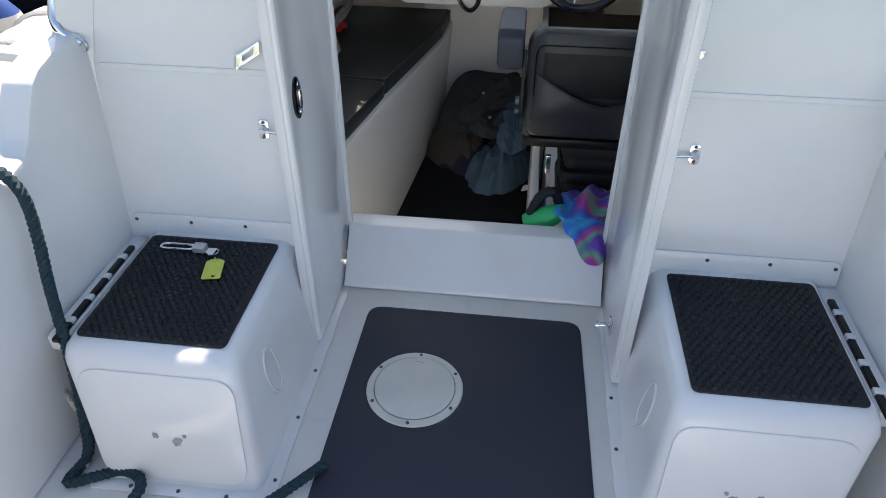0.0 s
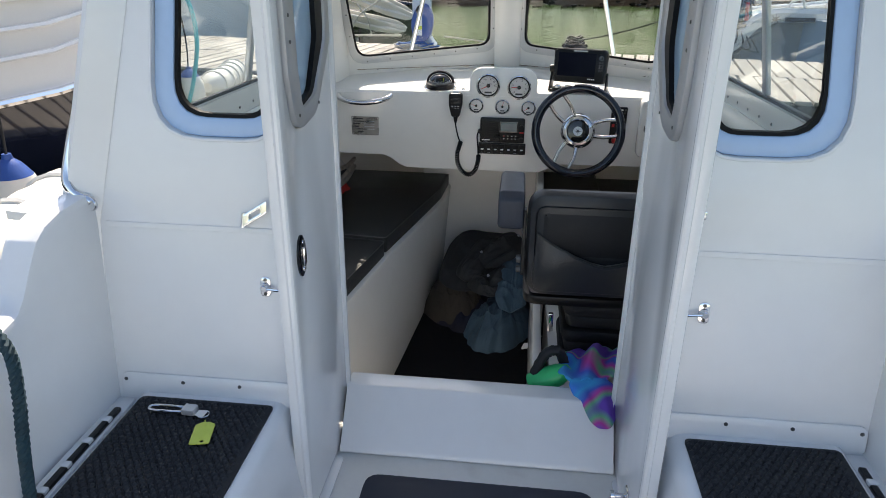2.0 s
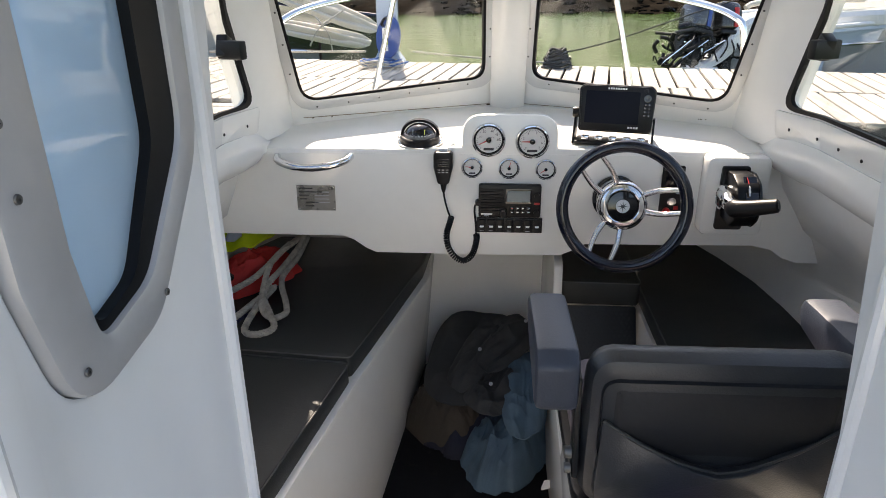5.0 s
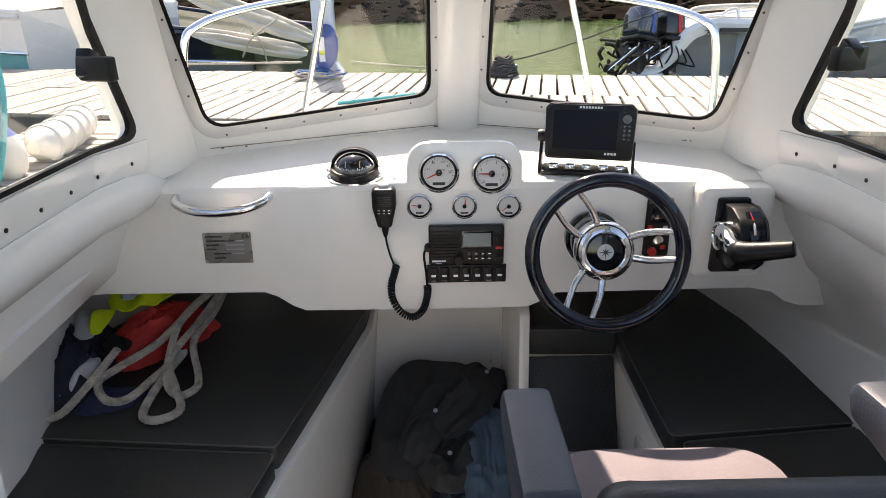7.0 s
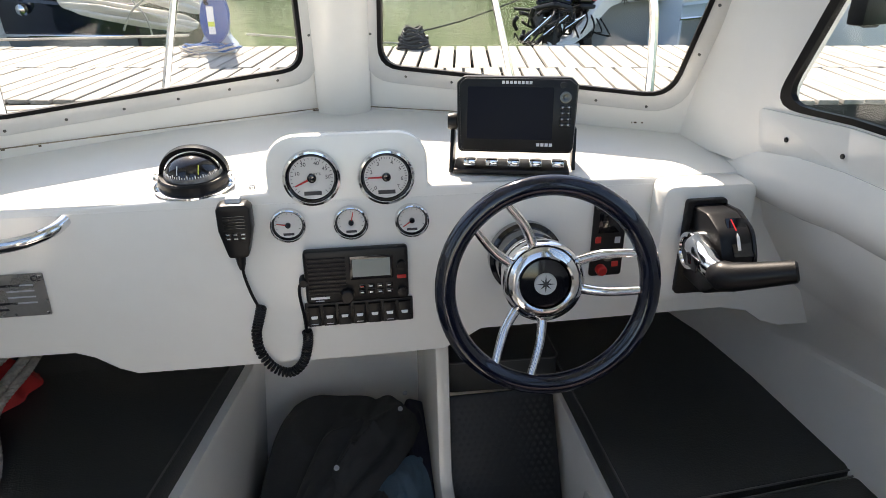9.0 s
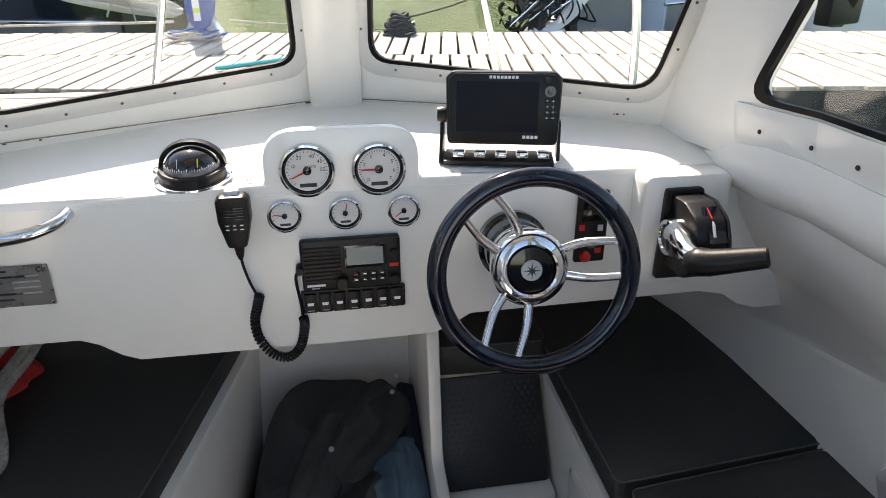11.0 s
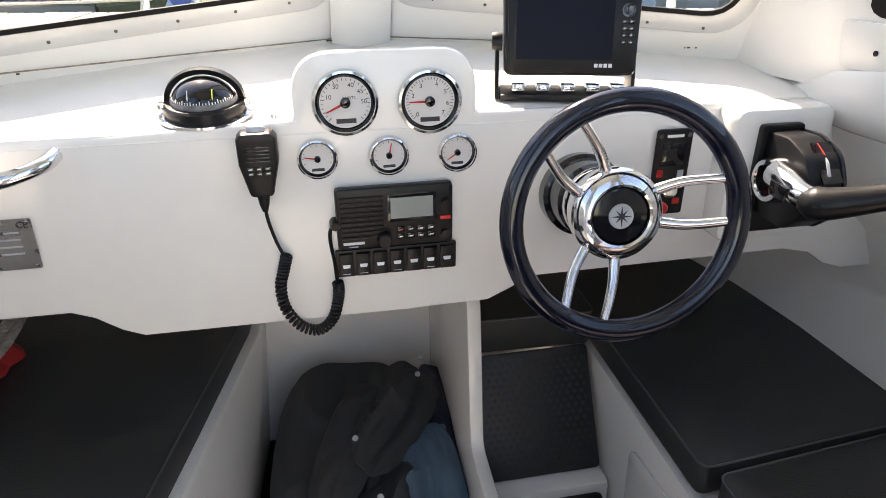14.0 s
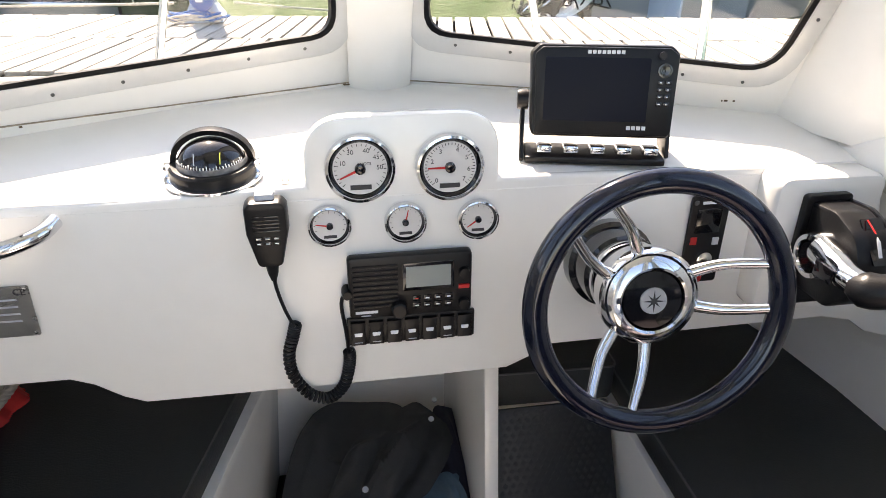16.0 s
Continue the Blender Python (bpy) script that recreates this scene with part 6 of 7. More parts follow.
def jackets():
    draped("jacket", "black jacket lining heaped on the cabin sole", "jacket", -0.16, 2.97, 0.21, 0.30, -0.43, 0.20, NAVYCLOTH, 3.0, 1.6)
    ob = thing("jacket", "black waterproof jacket crumpled on the cabin sole", "jacket")
    bm = bmesh.new()
    sheet(bm, [(-0.39, 2.80, -0.24), (-0.13, 2.74, -0.22), (0.0, 3.22, -0.135), (-0.31, 3.27, -0.12)], 2.4, 0.016, 3.0, 0.006, 64, 0.015)
    part("back", bm, CLOTHBLACK, ob)
    bm = bmesh.new()
    sheet(bm, [(-0.20, 2.92, -0.135), (-0.12, 2.82, -0.155), (0.075, 3.08, -0.13), (-0.05, 3.23, -0.10)], 2.4, 0.012, 9.0, 0.006, 44, 0.012)
    part("lapel", bm, CLOTHBLACK, ob)
    bm = bmesh.new()
    sheet(bm, [(-0.30, 2.84, -0.19), (-0.20, 2.76, -0.19), (-0.06, 3.05, -0.11), (-0.16, 3.14, -0.09)], 2.2, 0.014, 40.0, 0.006, 44, 0.014)
    part("front", bm, CLOTHBLACK, ob)
    bm = bmesh.new()
    sheet(bm, [(-0.25, 2.80, -0.20), (-0.03, 2.94, -0.16), (0.0, 2.78, -0.205), (-0.15, 2.66, -0.215)], 3.0, 0.018, 14.0, 0.006, 52, 0.016)
    part("hood", bm, CLOTHBLACK, ob)
    for bx, by, bz in ((0.0, 3.10, -0.080), (-0.17, 2.92, -0.098), (-0.13, 2.80, -0.160), (0.02, 3.18, -0.09)):
        part("press_stud", lathe([(0.007, 0), (0.006, 0.004), (0, 0.005)], Matrix.Translation((bx, by, bz)) @ Matrix.Rotation(radians(25), 4, "X"), 12), GREYREF, ob, "metal press stud")
    draped("jacket", "worn brown-black jacket crumpled on the cabin sole", "jacket", -0.285, 2.91, 0.135, 0.19, -0.43, 0.255, CLOTHBROWN, 5.0, 3.0, 0.9, 120)
    ob = draped("jacket", "slate blue-grey jacket crumpled on the cabin sole", "jacket", -0.055, 2.81, 0.15, 0.255, -0.43, 0.205, CLOTHBLUE, 9.0, 2.2, -0.35, 120)
    bm = bmesh.new()
    sheet(bm, [(-0.10, 2.92, -0.16), (0.055, 3.02, -0.14), (0.06, 2.66, -0.24), (-0.08, 2.60, -0.25)], 2.4, 0.020, 29.0, 0.006, 56, 0.013)
    part("sleeve", bm, CLOTHBLUE, ob)
    bm = bmesh.new()
    sheet(bm, [(0.0, 3.22, -0.14), (0.092, 3.20, -0.135), (0.092, 2.74, -0.24), (0.03, 2.78, -0.20)], 2.0, 0.010, 33.0, 0.006, 40, 0.012)
    part("side", bm, NAVYCLOTH, ob, "dark navy side panel")
    part("label_patch", plate(rounded([(0.0, 2.475), (0.055, 2.49), (0.05, 2.51), (0.015, 2.505)], 0.005), [], 0.003, lambda u, v, w: (u + 0.03, v + 0.07, -0.372 + w + 0.5 * (v - 2.5)), 0.001), LABELW, ob, "white label")


jackets()


def berth_pile():
    draped("navy_jacket", "navy sailing jacket with grey panels heaped on the berth", "jacket", -1.125, 2.80, 0.115, 0.21, 0.148, 0.15, NAVYCLOTH, 21.0, 3.0, 0.25)
    ob = thing("grey_cloth", "pale grey reflective cloth folded over the heaped jacket", "cloth")
    bm = bmesh.new()
    sheet(bm, [(-1.185, 2.93, 0.250), (-1.09, 2.93, 0.268), (-1.045, 2.775, 0.262), (-1.105, 2.755, 0.262)], 2.0, 0.006, 61.0, 0.004, 16)
    part("panel", bm, GREYREF, ob)
    ob = thing("grey_cloth", "small pale grey cloth beside the heaped jacket", "cloth")
    bm = bmesh.new()
    sheet(bm, [(-1.075, 2.76, 0.235), (-1.01, 2.72, 0.215), (-1.045, 2.635, 0.18), (-1.10, 2.615, 0.18)], 3.0, 0.006, 67.0, 0.004, 16)
    part("panel", bm, GREYREF, ob)
    draped("pouch", "dark navy pouch under the mooring line", "pouch", -0.985, 2.645, 0.095, 0.055, 0.150, 0.035, NAVYBAG, 71.0, 1.6, 0.25)
    draped("life_vest", "red life vest lying on the berth cushion", "life vest", -0.955, 2.91, 0.085, 0.185, 0.152, 0.14, REDCLOTH, 27.0, 2.0, -0.72)
    draped("vest_buckle", "black buckle and strap of the life vest", "buckle", -1.005, 2.775, 0.05, 0.03, 0.235, 0.035, BLACKP, 73.0, 1.6, -0.5)
    ob = thing("hi_vis_vest", "yellow hi-vis vest with reflective band on the heaped clothes", "vest")
    bm = bmesh.new()
    sheet(bm, [(-1.10, 2.985, 0.300), (-0.865, 3.05, 0.318), (-0.885, 2.885, 0.312), (-1.035, 2.825, 0.298)], 4.0, 0.011, 31.0, 0.005, 30)
    sheet(bm, [(-1.095, 2.87, 0.285), (-1.03, 2.87, 0.300), (-1.03, 2.79, 0.272), (-1.075, 2.775, 0.258)], 2.0, 0.008, 37.0, 0.006, 16)
    part("cloth", bm, HIVIS, ob)
    bm = bmesh.new()
    sheet(bm, [(-1.03, 2.99, 0.330), (-0.95, 3.01, 0.338), (-0.965, 2.865, 0.332), (-1.015, 2.845, 0.326)], 1.5, 0.007, 31.5, 0.003, 20)
    sheet(bm, [(-0.925, 3.01, 0.345), (-0.885, 3.02, 0.345), (-0.895, 2.935, 0.340), (-0.925, 2.92, 0.340)], 1.5, 0.005, 33.5, 0.003, 14)
    part("reflective_band", bm, REFBAND, ob, "pale blue-grey reflective band")
    z = 0.163
    pts = [(-0.835, 3.22, z + 0.08), (-0.83, 3.07, z + 0.09), (-0.845, 2.95, z + 0.10), (-0.905, 2.81, z + 0.06), (-0.985, 2.72, z + 0.035), (-1.01, 2.665, z + 0.03), (-0.975, 2.615, z + 0.012), (-0.925, 2.625, z + 0.006), (-0.885, 2.715, z + 0.015), (-0.85, 2.82, z + 0.02), (-0.865, 2.72, z + 0.014), (-0.875, 2.615, z), (-0.86, 2.555, z), (-0.815, 2.548, z), (-0.785, 2.59, z), (-0.82, 2.66, z + 0.014), (-0.865, 2.76, z + 0.035), (-0.835, 2.90, z + 0.06), (-0.815, 3.05, z + 0.08), (-0.83, 3.14, z + 0.09)]
    rp = laid_rope(pts, 0.0105, "mooring_line", "worn white braided mooring line looped on the berth", ROPEWHITE, 4, 0.045)
    laid_rope([(-1.095, 2.555, z), (-1.06, 2.575, z + 0.005), (-1.02, 2.64, z + 0.04), (-0.985, 2.74, z + 0.08)], 0.010, "mooring_line", "worn white braided mooring line looped on the berth", ROPEWHITE, 4, 0.045, rp)
    laid_rope([(-0.82, 3.16, z + 0.06), (-0.815, 2.99, z + 0.05), (-0.835, 2.86, z + 0.03), (-0.79, 2.74, z), (-0.775, 2.675, z), (-0.81, 2.64, z + 0.004), (-0.855, 2.70, z + 0.02), (-0.87, 2.86, z + 0.08), (-0.84, 3.0, z + 0.10)], 0.010, "mooring_line", "worn white braided mooring line looped on the berth", ROPEWHITE, 4, 0.045, rp)


berth_pile()


def towel_and_torch():
    ob = thing("towel", "blue, pink and green patterned towel crumpled on the seat base", "towel")
    bm = bmesh.new()
    sheet(bm, [(0.09, 1.54, 0.165), (0.27, 1.54, 0.165), (0.34, 1.79, 0.115), (0.16, 1.80, 0.095)], 5.0, 0.020, 51.0, 0.008, 40)
    sheet(bm, [(0.12, 1.79, 0.09), (0.35, 1.78, 0.11), (0.36, 1.88, 0.0), (0.14, 1.86, -0.02)], 4.0, 0.016, 54.0, 0.008, 30)
    sheet(bm, [(0.20, 1.432, 0.09), (0.255, 1.432, 0.10), (0.27, 1.55, 0.165), (0.12, 1.55, 0.165)], 3.0, 0.008, 57.0, 0.008, 30)
    part("cloth", bm, TOWEL, ob)
    ob = thing("torch", "bright green plastic lamp with black ribbed handle beside the towel", "torch")
    part("shell", lathe([(0.0, 0.0), (0.032, 0.004), (0.036, 0.03), (0.030, 0.09), (0.016, 0.12), (0, 0.125)], Matrix.Translation((0.042, 1.60, 0.092)) @ Matrix.Rotation(radians(60), 4, "Y"), 20), GREENP, ob)
    part("handle", tube(curve([(0.05, 1.60, 0.13), (0.08, 1.62, 0.185), (0.115, 1.63, 0.19), (0.135, 1.64, 0.14)], 6), [0.013 + 0.002 * (k % 2) for k in range(19)], 12), RUBBER, ob, "black ribbed handle")


towel_and_torch()

# ---- the harbour ----
def water_sheet():
    """Water to the horizon, open where the boat floats."""
    outer = [(-900, -900), (900, -900), (900, 1500), (-900, 1500)]
    side = [(0.88, -1.3), (0.9, 0.0), (0.9, 2.4), (0.80, 3.2), (0.55, 3.8), (0.15, 4.45)]
    hole = [(XC + x, y) for x, y in side] + [(XC - x, y) for x, y in side[::-1]]
    bm = bmesh.new()
    edges = []
    for loop in (outer, hole):
        vs = [bm.verts.new((p[0], p[1], -0.32)) for p in loop]
        edges += [bm.edges.new((vs[i - 1], vs[i])) for i in range(len(vs))]
    bmesh.ops.triangle_fill(bm, use_beauty=True, use_dissolve=False, edges=edges)
    setting("water", bm, WATER, "green rippled harbour water", "water")


water_sheet()


def planked(name, label, m, length, width, along, count, pitch):
    d = thing(name, label, "dock", m, kind="structure")
    mat = WOOD if along == "y" else WOODX
    me = None
    for k in range(count):
        c = -length / 2 + (k + 0.5) * pitch
        h = pitch / 2 - 0.011
        if me is None:
            bm = box(-h, h, -width / 2, width / 2, -0.03, 0.0, 0.004, 1) if along == "y" else box(-width / 2, width / 2, -h, h, -0.03, 0.0, 0.004, 1)
            ob = part("plank", bm, mat, d, smooth=False)
            me = ob.data
        else:
            ob = new("plank", me)
            ob.parent = d
        j = random.uniform(-0.02, 0.02)
        ob.matrix_basis = Matrix.Translation((c, j, random.uniform(-0.004, 0.003)) if along == "y" else (j, c, random.uniform(-0.004, 0.003))) @ Matrix.Rotation(random.uniform(-0.005, 0.005), 4, "Z")
    for s in (-1, 1):
        e = s * (width / 2 - 0.03)
        bm = box(-length / 2, length / 2, e - 0.03, e + 0.03, -0.42, -0.031) if along == "y" else box(e - 0.03, e + 0.03, -length / 2, length / 2, -0.42, -0.031)
        part("beam", bm, DARKWOOD, d, "dark wet timber beam")
    return d


DOCK_Z = 0.15
TURN_DOCK = Matrix.Rotation(radians(-9.5), 4, "Z")
for off in (-0.595, 0.595):
    planked("dock_1" if off < 0 else "dock_2", "weathered pale timber dock with gaps between its planks", Matrix.Translation((0.3, 7.06, DOCK_Z)) @ TURN_DOCK @ Matrix.Translation((0.06 * off, off, 0)), 26.0, 1.18, "y", 178, 0.146)
planked("finger_pontoon", "weathered timber finger pontoon running beside the boat", Matrix.Translation((-1.86, 0.75, DOCK_Z - 0.004)) @ Matrix.Rotation(radians(2), 4, "Z"), 7.3, 0.78, "x", 50, 0.146)
planked("pontoon_gusset", "weathered timber planking where the finger meets the dock", Matrix.Translation((-2.25, 5.28, DOCK_Z - 0.008)) @ Matrix.Rotation(radians(-4), 4, "Z"), 1.75, 1.5, "x", 12, 0.146)


def boat_hull(name, label, stations, material, lower, split, deck_material=WHITEHULL, flare=0.0):
    """A hull lofted over (y, half width, sheer height) stations about x = 0, with a coloured lower band."""
    ob = thing(name, label, "boat")
    for side in (-1, 1):
        top = [[(side * hw, y, z), (side * hw * 1.02, y, z - 0.06), (side * hw * 0.99, y, z - 0.10), (side * hw * 0.97, y, split)] for y, hw, z in stations]
        part("topside", loft(top), material, ob)
        low = [[(side * hw * 0.97, y, split), (side * hw * (0.93 - flare), y, split * 0.3 - 0.1), (side * hw * (0.8 - 2 * flare), y, -0.5)] for y, hw, z in stations]
        part("lower_hull", loft(low), lower, ob)
        part("rub_rail", tube([(side * hw * 0.99, y, split + 0.012) for y, hw, z in stations], 0.022, 8), CHROME, ob, "bright rubbing strake")
        part("gunwale", tube([(side * hw, y, z) for y, hw, z in stations], 0.03, 8), deck_material, ob)
    deck = loft([[(-hw, y, z - 0.01), (-hw * 0.5, y, z + 0.03), (0, y, z + 0.05), (hw * 0.5, y, z + 0.03), (hw, y, z - 0.01)] for y, hw, z in stations])
    part("deck", deck, deck_material, ob)
    y, hw, z = stations[0]
    part("transom", plate([(-hw, -0.4), (hw, -0.4), (hw, z), (-hw, z)], [], 0.04, lambda u, v, w: (u, y + w, v)), material, ob)
    return ob


def port_neighbour():
    ob = boat_hull("motor_boat", "large white motor boat with navy lower hull moored beyond the pontoon", [(-3.5, 1.35, 1.05), (-1, 1.4, 1.08), (1.0, 1.36, 1.12), (2.4, 1.15, 1.18), (3.4, 0.72, 1.26), (4.1, 0.12, 1.34)], WHITEHULL, NAVY, 0.50, WHITEHULL, 0.06)
    ob.matrix_world = Matrix.Translation((-4.28, 1.42, 0.0)) @ Matrix.Rotation(radians(-19), 4, "Z")
    cab = loft([[(-1.0 * s, y, 1.1), (-0.9 * s, y, 1.1 + h * 0.6), (-0.6 * s, y, 1.1 + h), (0.6 * s, y, 1.1 + h), (0.9 * s, y, 1.1 + h * 0.6), (1.0 * s, y, 1.1)] for y, s, h in ((-2.5, 1.0, 1.1), (-0.5, 1.0, 1.15), (0.6, 0.95, 0.9), (1.6, 0.8, 0.25), (2.4, 0.55, 0.05))])
    part("cabin", cab, WHITEHULL, ob)
    for k in range(3):
        part("strake", tube([(1.36, -3.4, 0.62 + k * 0.13), (1.41, -1, 0.64 + k * 0.13), (1.37, 1.0, 0.68 + k * 0.13), (1.16, 2.4, 0.72 + k * 0.13), (0.74, 3.35, 0.80 + k * 0.13)], 0.014, 6), WHITEHULL, ob)
    m = Matrix.Translation((1.37, 1.05, 0.86)) @ Matrix.Rotation(radians(92), 4, "Y") @ Matrix.Rotation(radians(6), 4, "X")
    port = part("porthole", lathe([(0.10, 0), (0.10, 0.012), (0.085, 0.02), (0.078, 0.012)], m @ Matrix.Diagonal((0.55, 1.5, 1, 1)), 28), CHROME, ob, "oval chrome-rimmed porthole")
    part("pane", lathe([(0.08, 0.008), (0, 0.008)], m @ Matrix.Diagonal((0.55, 1.5, 1, 1)), 28), GLOSSBLACK, port)
    part("rail", tube(curve([(1.15, 2.3, 1.2), (1.12, 2.35, 1.6), (0.7, 3.3, 1.75), (0.0, 4.2, 1.8)], 6), 0.014, 8), CHROME, ob, "stainless bow rail")


port_neighbour()


def fender(x, y, z, r, h, label):
    ob = thing("fender", label, "fender", (x, y, z), group="fenders by the pontoon")
    part("body", lathe([(0, 0), (r * 0.55, 0.02 * h), (r * 0.9, 0.15 * h), (r, 0.4 * h), (r * 0.93, 0.62 * h), (r * 0.72, 0.78 * h)], None, 24), TUBE, ob, "white inflated body")
    part("cap", lathe([(r * 0.72, 0.78 * h), (r * 0.42, 0.90 * h), (r * 0.2, 0.95 * h), (r * 0.16, h), (0, h)], None, 24), BLUEP, ob, "blue cap")
    part("lanyard", tube(curve([(0, 0, h), (0.01, 0.0, h + 0.2), (-0.04, 0.03, h + 0.5), (-0.12, 0.05, h + 0.75)], 5), 0.006, 6), ROPEBLACK, ob)


fender(-2.40, 4.72, 0.13, 0.095, 0.30, "white fender with a blue cap standing on the pontoon")
fender(-2.22, 2.62, -0.06, 0.12, 0.44, "blue-capped white fender hanging by the motor boat")


def dock_roll(name, pts, r, label, bands):
    """A long white inflated roll with raised bands."""
    line = curve(pts, 10)
    n = len(line)
    ob = thing(name, label, "float")
    rad = [r * (0.35 + 0.65 * min(1.0, min(i, n - 1 - i) / 4.0)) * (1 + 0.03 * math.sin(i * 1.3)) for i in range(n)]
    part("tube", tube(line, rad, 20), TUBE, ob)
    for k in range(bands):
        i = int((k + 1) * n / (bands + 1))
        t = (line[min(i + 1, n - 1)] - line[i - 1]).normalized()
        u = t.orthogonal().normalized()
        v = t.cross(u)
        part("band", tube([line[i] + (u * math.cos(a * math.tau / 20) + v * math.sin(a * math.tau / 20)) * (r * 1.01) for a in range(20)], 0.012, 6, True), TUBE, ob)
    return ob


dock_roll("float_roll", [(-1.62, 0.9, 0.285), (-1.64, 1.5, 0.29), (-1.69, 2.05, 0.285), (-1.77, 2.45, 0.28)], 0.14, "dirty white plastic float lying along the pontoon edge", 4)
dock_roll("float_roll", [(-2.36, 4.90, 0.25), (-2.37, 5.18, 0.25), (-2.42, 5.47, 0.25), (-2.49, 5.75, 0.25)], 0.10, "white plastic float lying along the pontoon edge", 5)
laid_rope([(-2.92, 5.22, 1.36), (-2.55, 4.85, 1.10), (-2.27, 4.58, 0.90), (-2.21, 4.52, 0.65), (-2.27, 4.52, 0.38), (-2.36, 4.53, 0.17), (-2.45, 4.62, 0.162)], 0.015, "mooring_rope", "turquoise mooring rope from the motor boat to the pontoon", ROPECYAN, 3, 0.04)
laid_rope([(-0.90, 6.60, 0.168), (-0.70, 6.74, 0.165), (-0.50, 6.86, 0.165), (-0.30, 6.97, 0.168)], 0.016, "dock_line", "teal rope lying on the dock", ROPECYAN, 3, 0.04)


def pedestal():
    ob = thing("service_pedestal", "pale grey-blue dock power pedestal with a blue hose reel", "pedestal", (-1.21, 8.2, DOCK_Z))
    part("column", box(-0.105, 0.105, -0.09, 0.09, 0.08, 1.15, 0.02), PALEBLUE, ob, "pale grey-blue column")
    part("base", loft([[(s * sx, t * sy, z) for s, t in ((-1, -1), (1, -1), (1, 1), (-1, 1), (-1, -1))] for z, sx, sy in ((0, 0.16, 0.14), (0.05, 0.16, 0.14), (0.10, 0.125, 0.11), (0.14, 0.105, 0.09))]), BLUEGREY, ob, "flared foot")
    m = Matrix.Translation((0.02, -0.09, 0.30)) @ AFT @ Matrix.Rotation(radians(-6), 4, "Z") @ Matrix.Diagonal((0.58, 1.0, 1, 1))
    reel = part("hose_reel", lathe([(0.20, 0), (0.215, 0.01), (0.215, 0.03), (0.19, 0.045), (0.185, 0.07), (0.21, 0.085), (0.205, 0.10), (0, 0.10)], m, 32), BLUEP, ob, "dark blue hose reel")
    part("reel_label", box(-0.035, 0.022, -0.196, -0.191, 0.17, 0.40), LABELW, reel)
    part("label_band", box(-0.035, 0.022, -0.199, -0.1962, 0.235, 0.275), TAGYEL, reel)
    part("reel_handle", tube(curve([(-0.02, -0.19, 0.42), (-0.03, -0.235, 0.44), (0.0, -0.235, 0.49), (0.02, -0.19, 0.49)], 6), 0.014, 8), BLACKP, reel)
    for name, mat, seed, count, r0 in (("hose_coil", ROPEBLUE, 3, 7, 0.20), ("hose_coil", ROPEWHITE, 9, 5, 0.24)):
        loop = bmesh.new()
        for k in range(count):
            cx, cy = -0.10 + 0.10 * noise.noise((k * 2.3, seed, 0)) + 0.05 * (k % 3), -0.20 + 0.08 * noise.noise((k, seed, 4))
            r = r0 * (0.8 + 0.4 * abs(noise.noise((k * 1.7, seed, 8))))
            tube([(cx + r * math.cos(a * math.tau / 30), cy + 0.5 * r * math.sin(a * math.tau / 30), 0.02 + 0.008 * k + 0.03 * abs(math.sin(a * math.tau / 30 * 1.5 + k))) for a in range(30)], 0.0085, 6, True, bm=loop)
        part(name, loop, mat, ob, "loose thin hose at its foot")
    laid_rope([(-0.95, 8.15, 0.30), (-0.4, 8.5, 0.20), (0.2, 8.7, 0.13), (0.6, 8.75, 0.10)], 0.010, "dock_line", "pale rope slung along the dock edge", ROPEWHITE, 3, 0.04)
    laid_rope([(-1.45, 8.15, 0.30), (-2.2, 8.45, 0.26), (-3.4, 8.8, 0.22)], 0.012, "dock_line", "pale rope slung along the dock edge", ROPEWHITE, 3, 0.04)


pedestal()


def cleat_coil():
    ob = thing("dock_cleat", "black rope coiled round a dock cleat", "cleat", (0.55, 8.05, DOCK_Z))
    part("cleat", tube(curve([(-0.14, 0, 0.10), (-0.05, 0, 0.08), (0.05, 0, 0.08), (0.14, 0, 0.10)], 5), 0.02, 8), BLACKP, ob)
    part("foot", box(-0.05, 0.05, -0.03, 0.03, 0, 0.08, 0.01), BLACKP, ob)
    bm = bmesh.new()
    for k in range(7):
        tube([((0.15 - 0.012 * k) * math.cos(a * math.tau / 22) , (0.12 - 0.01 * k) * math.sin(a * math.tau / 22), 0.015 + 0.028 * k + 0.012 * math.sin(a + k)) for a in range(22)], 0.013, 6, True, bm=bm)
    part("coil", bm, ROPEBLACK, ob)
    laid_rope([(0.62, 8.05, 0.30), (1.2, 8.6, 0.36), (2.3, 9.4, 0.60), (3.2, 9.6, 0.85)], 0.008, "stern_line", "dark stern line from the dock to the moored boat", ROPEBLACK, 3, 0.04)


cleat_coil()


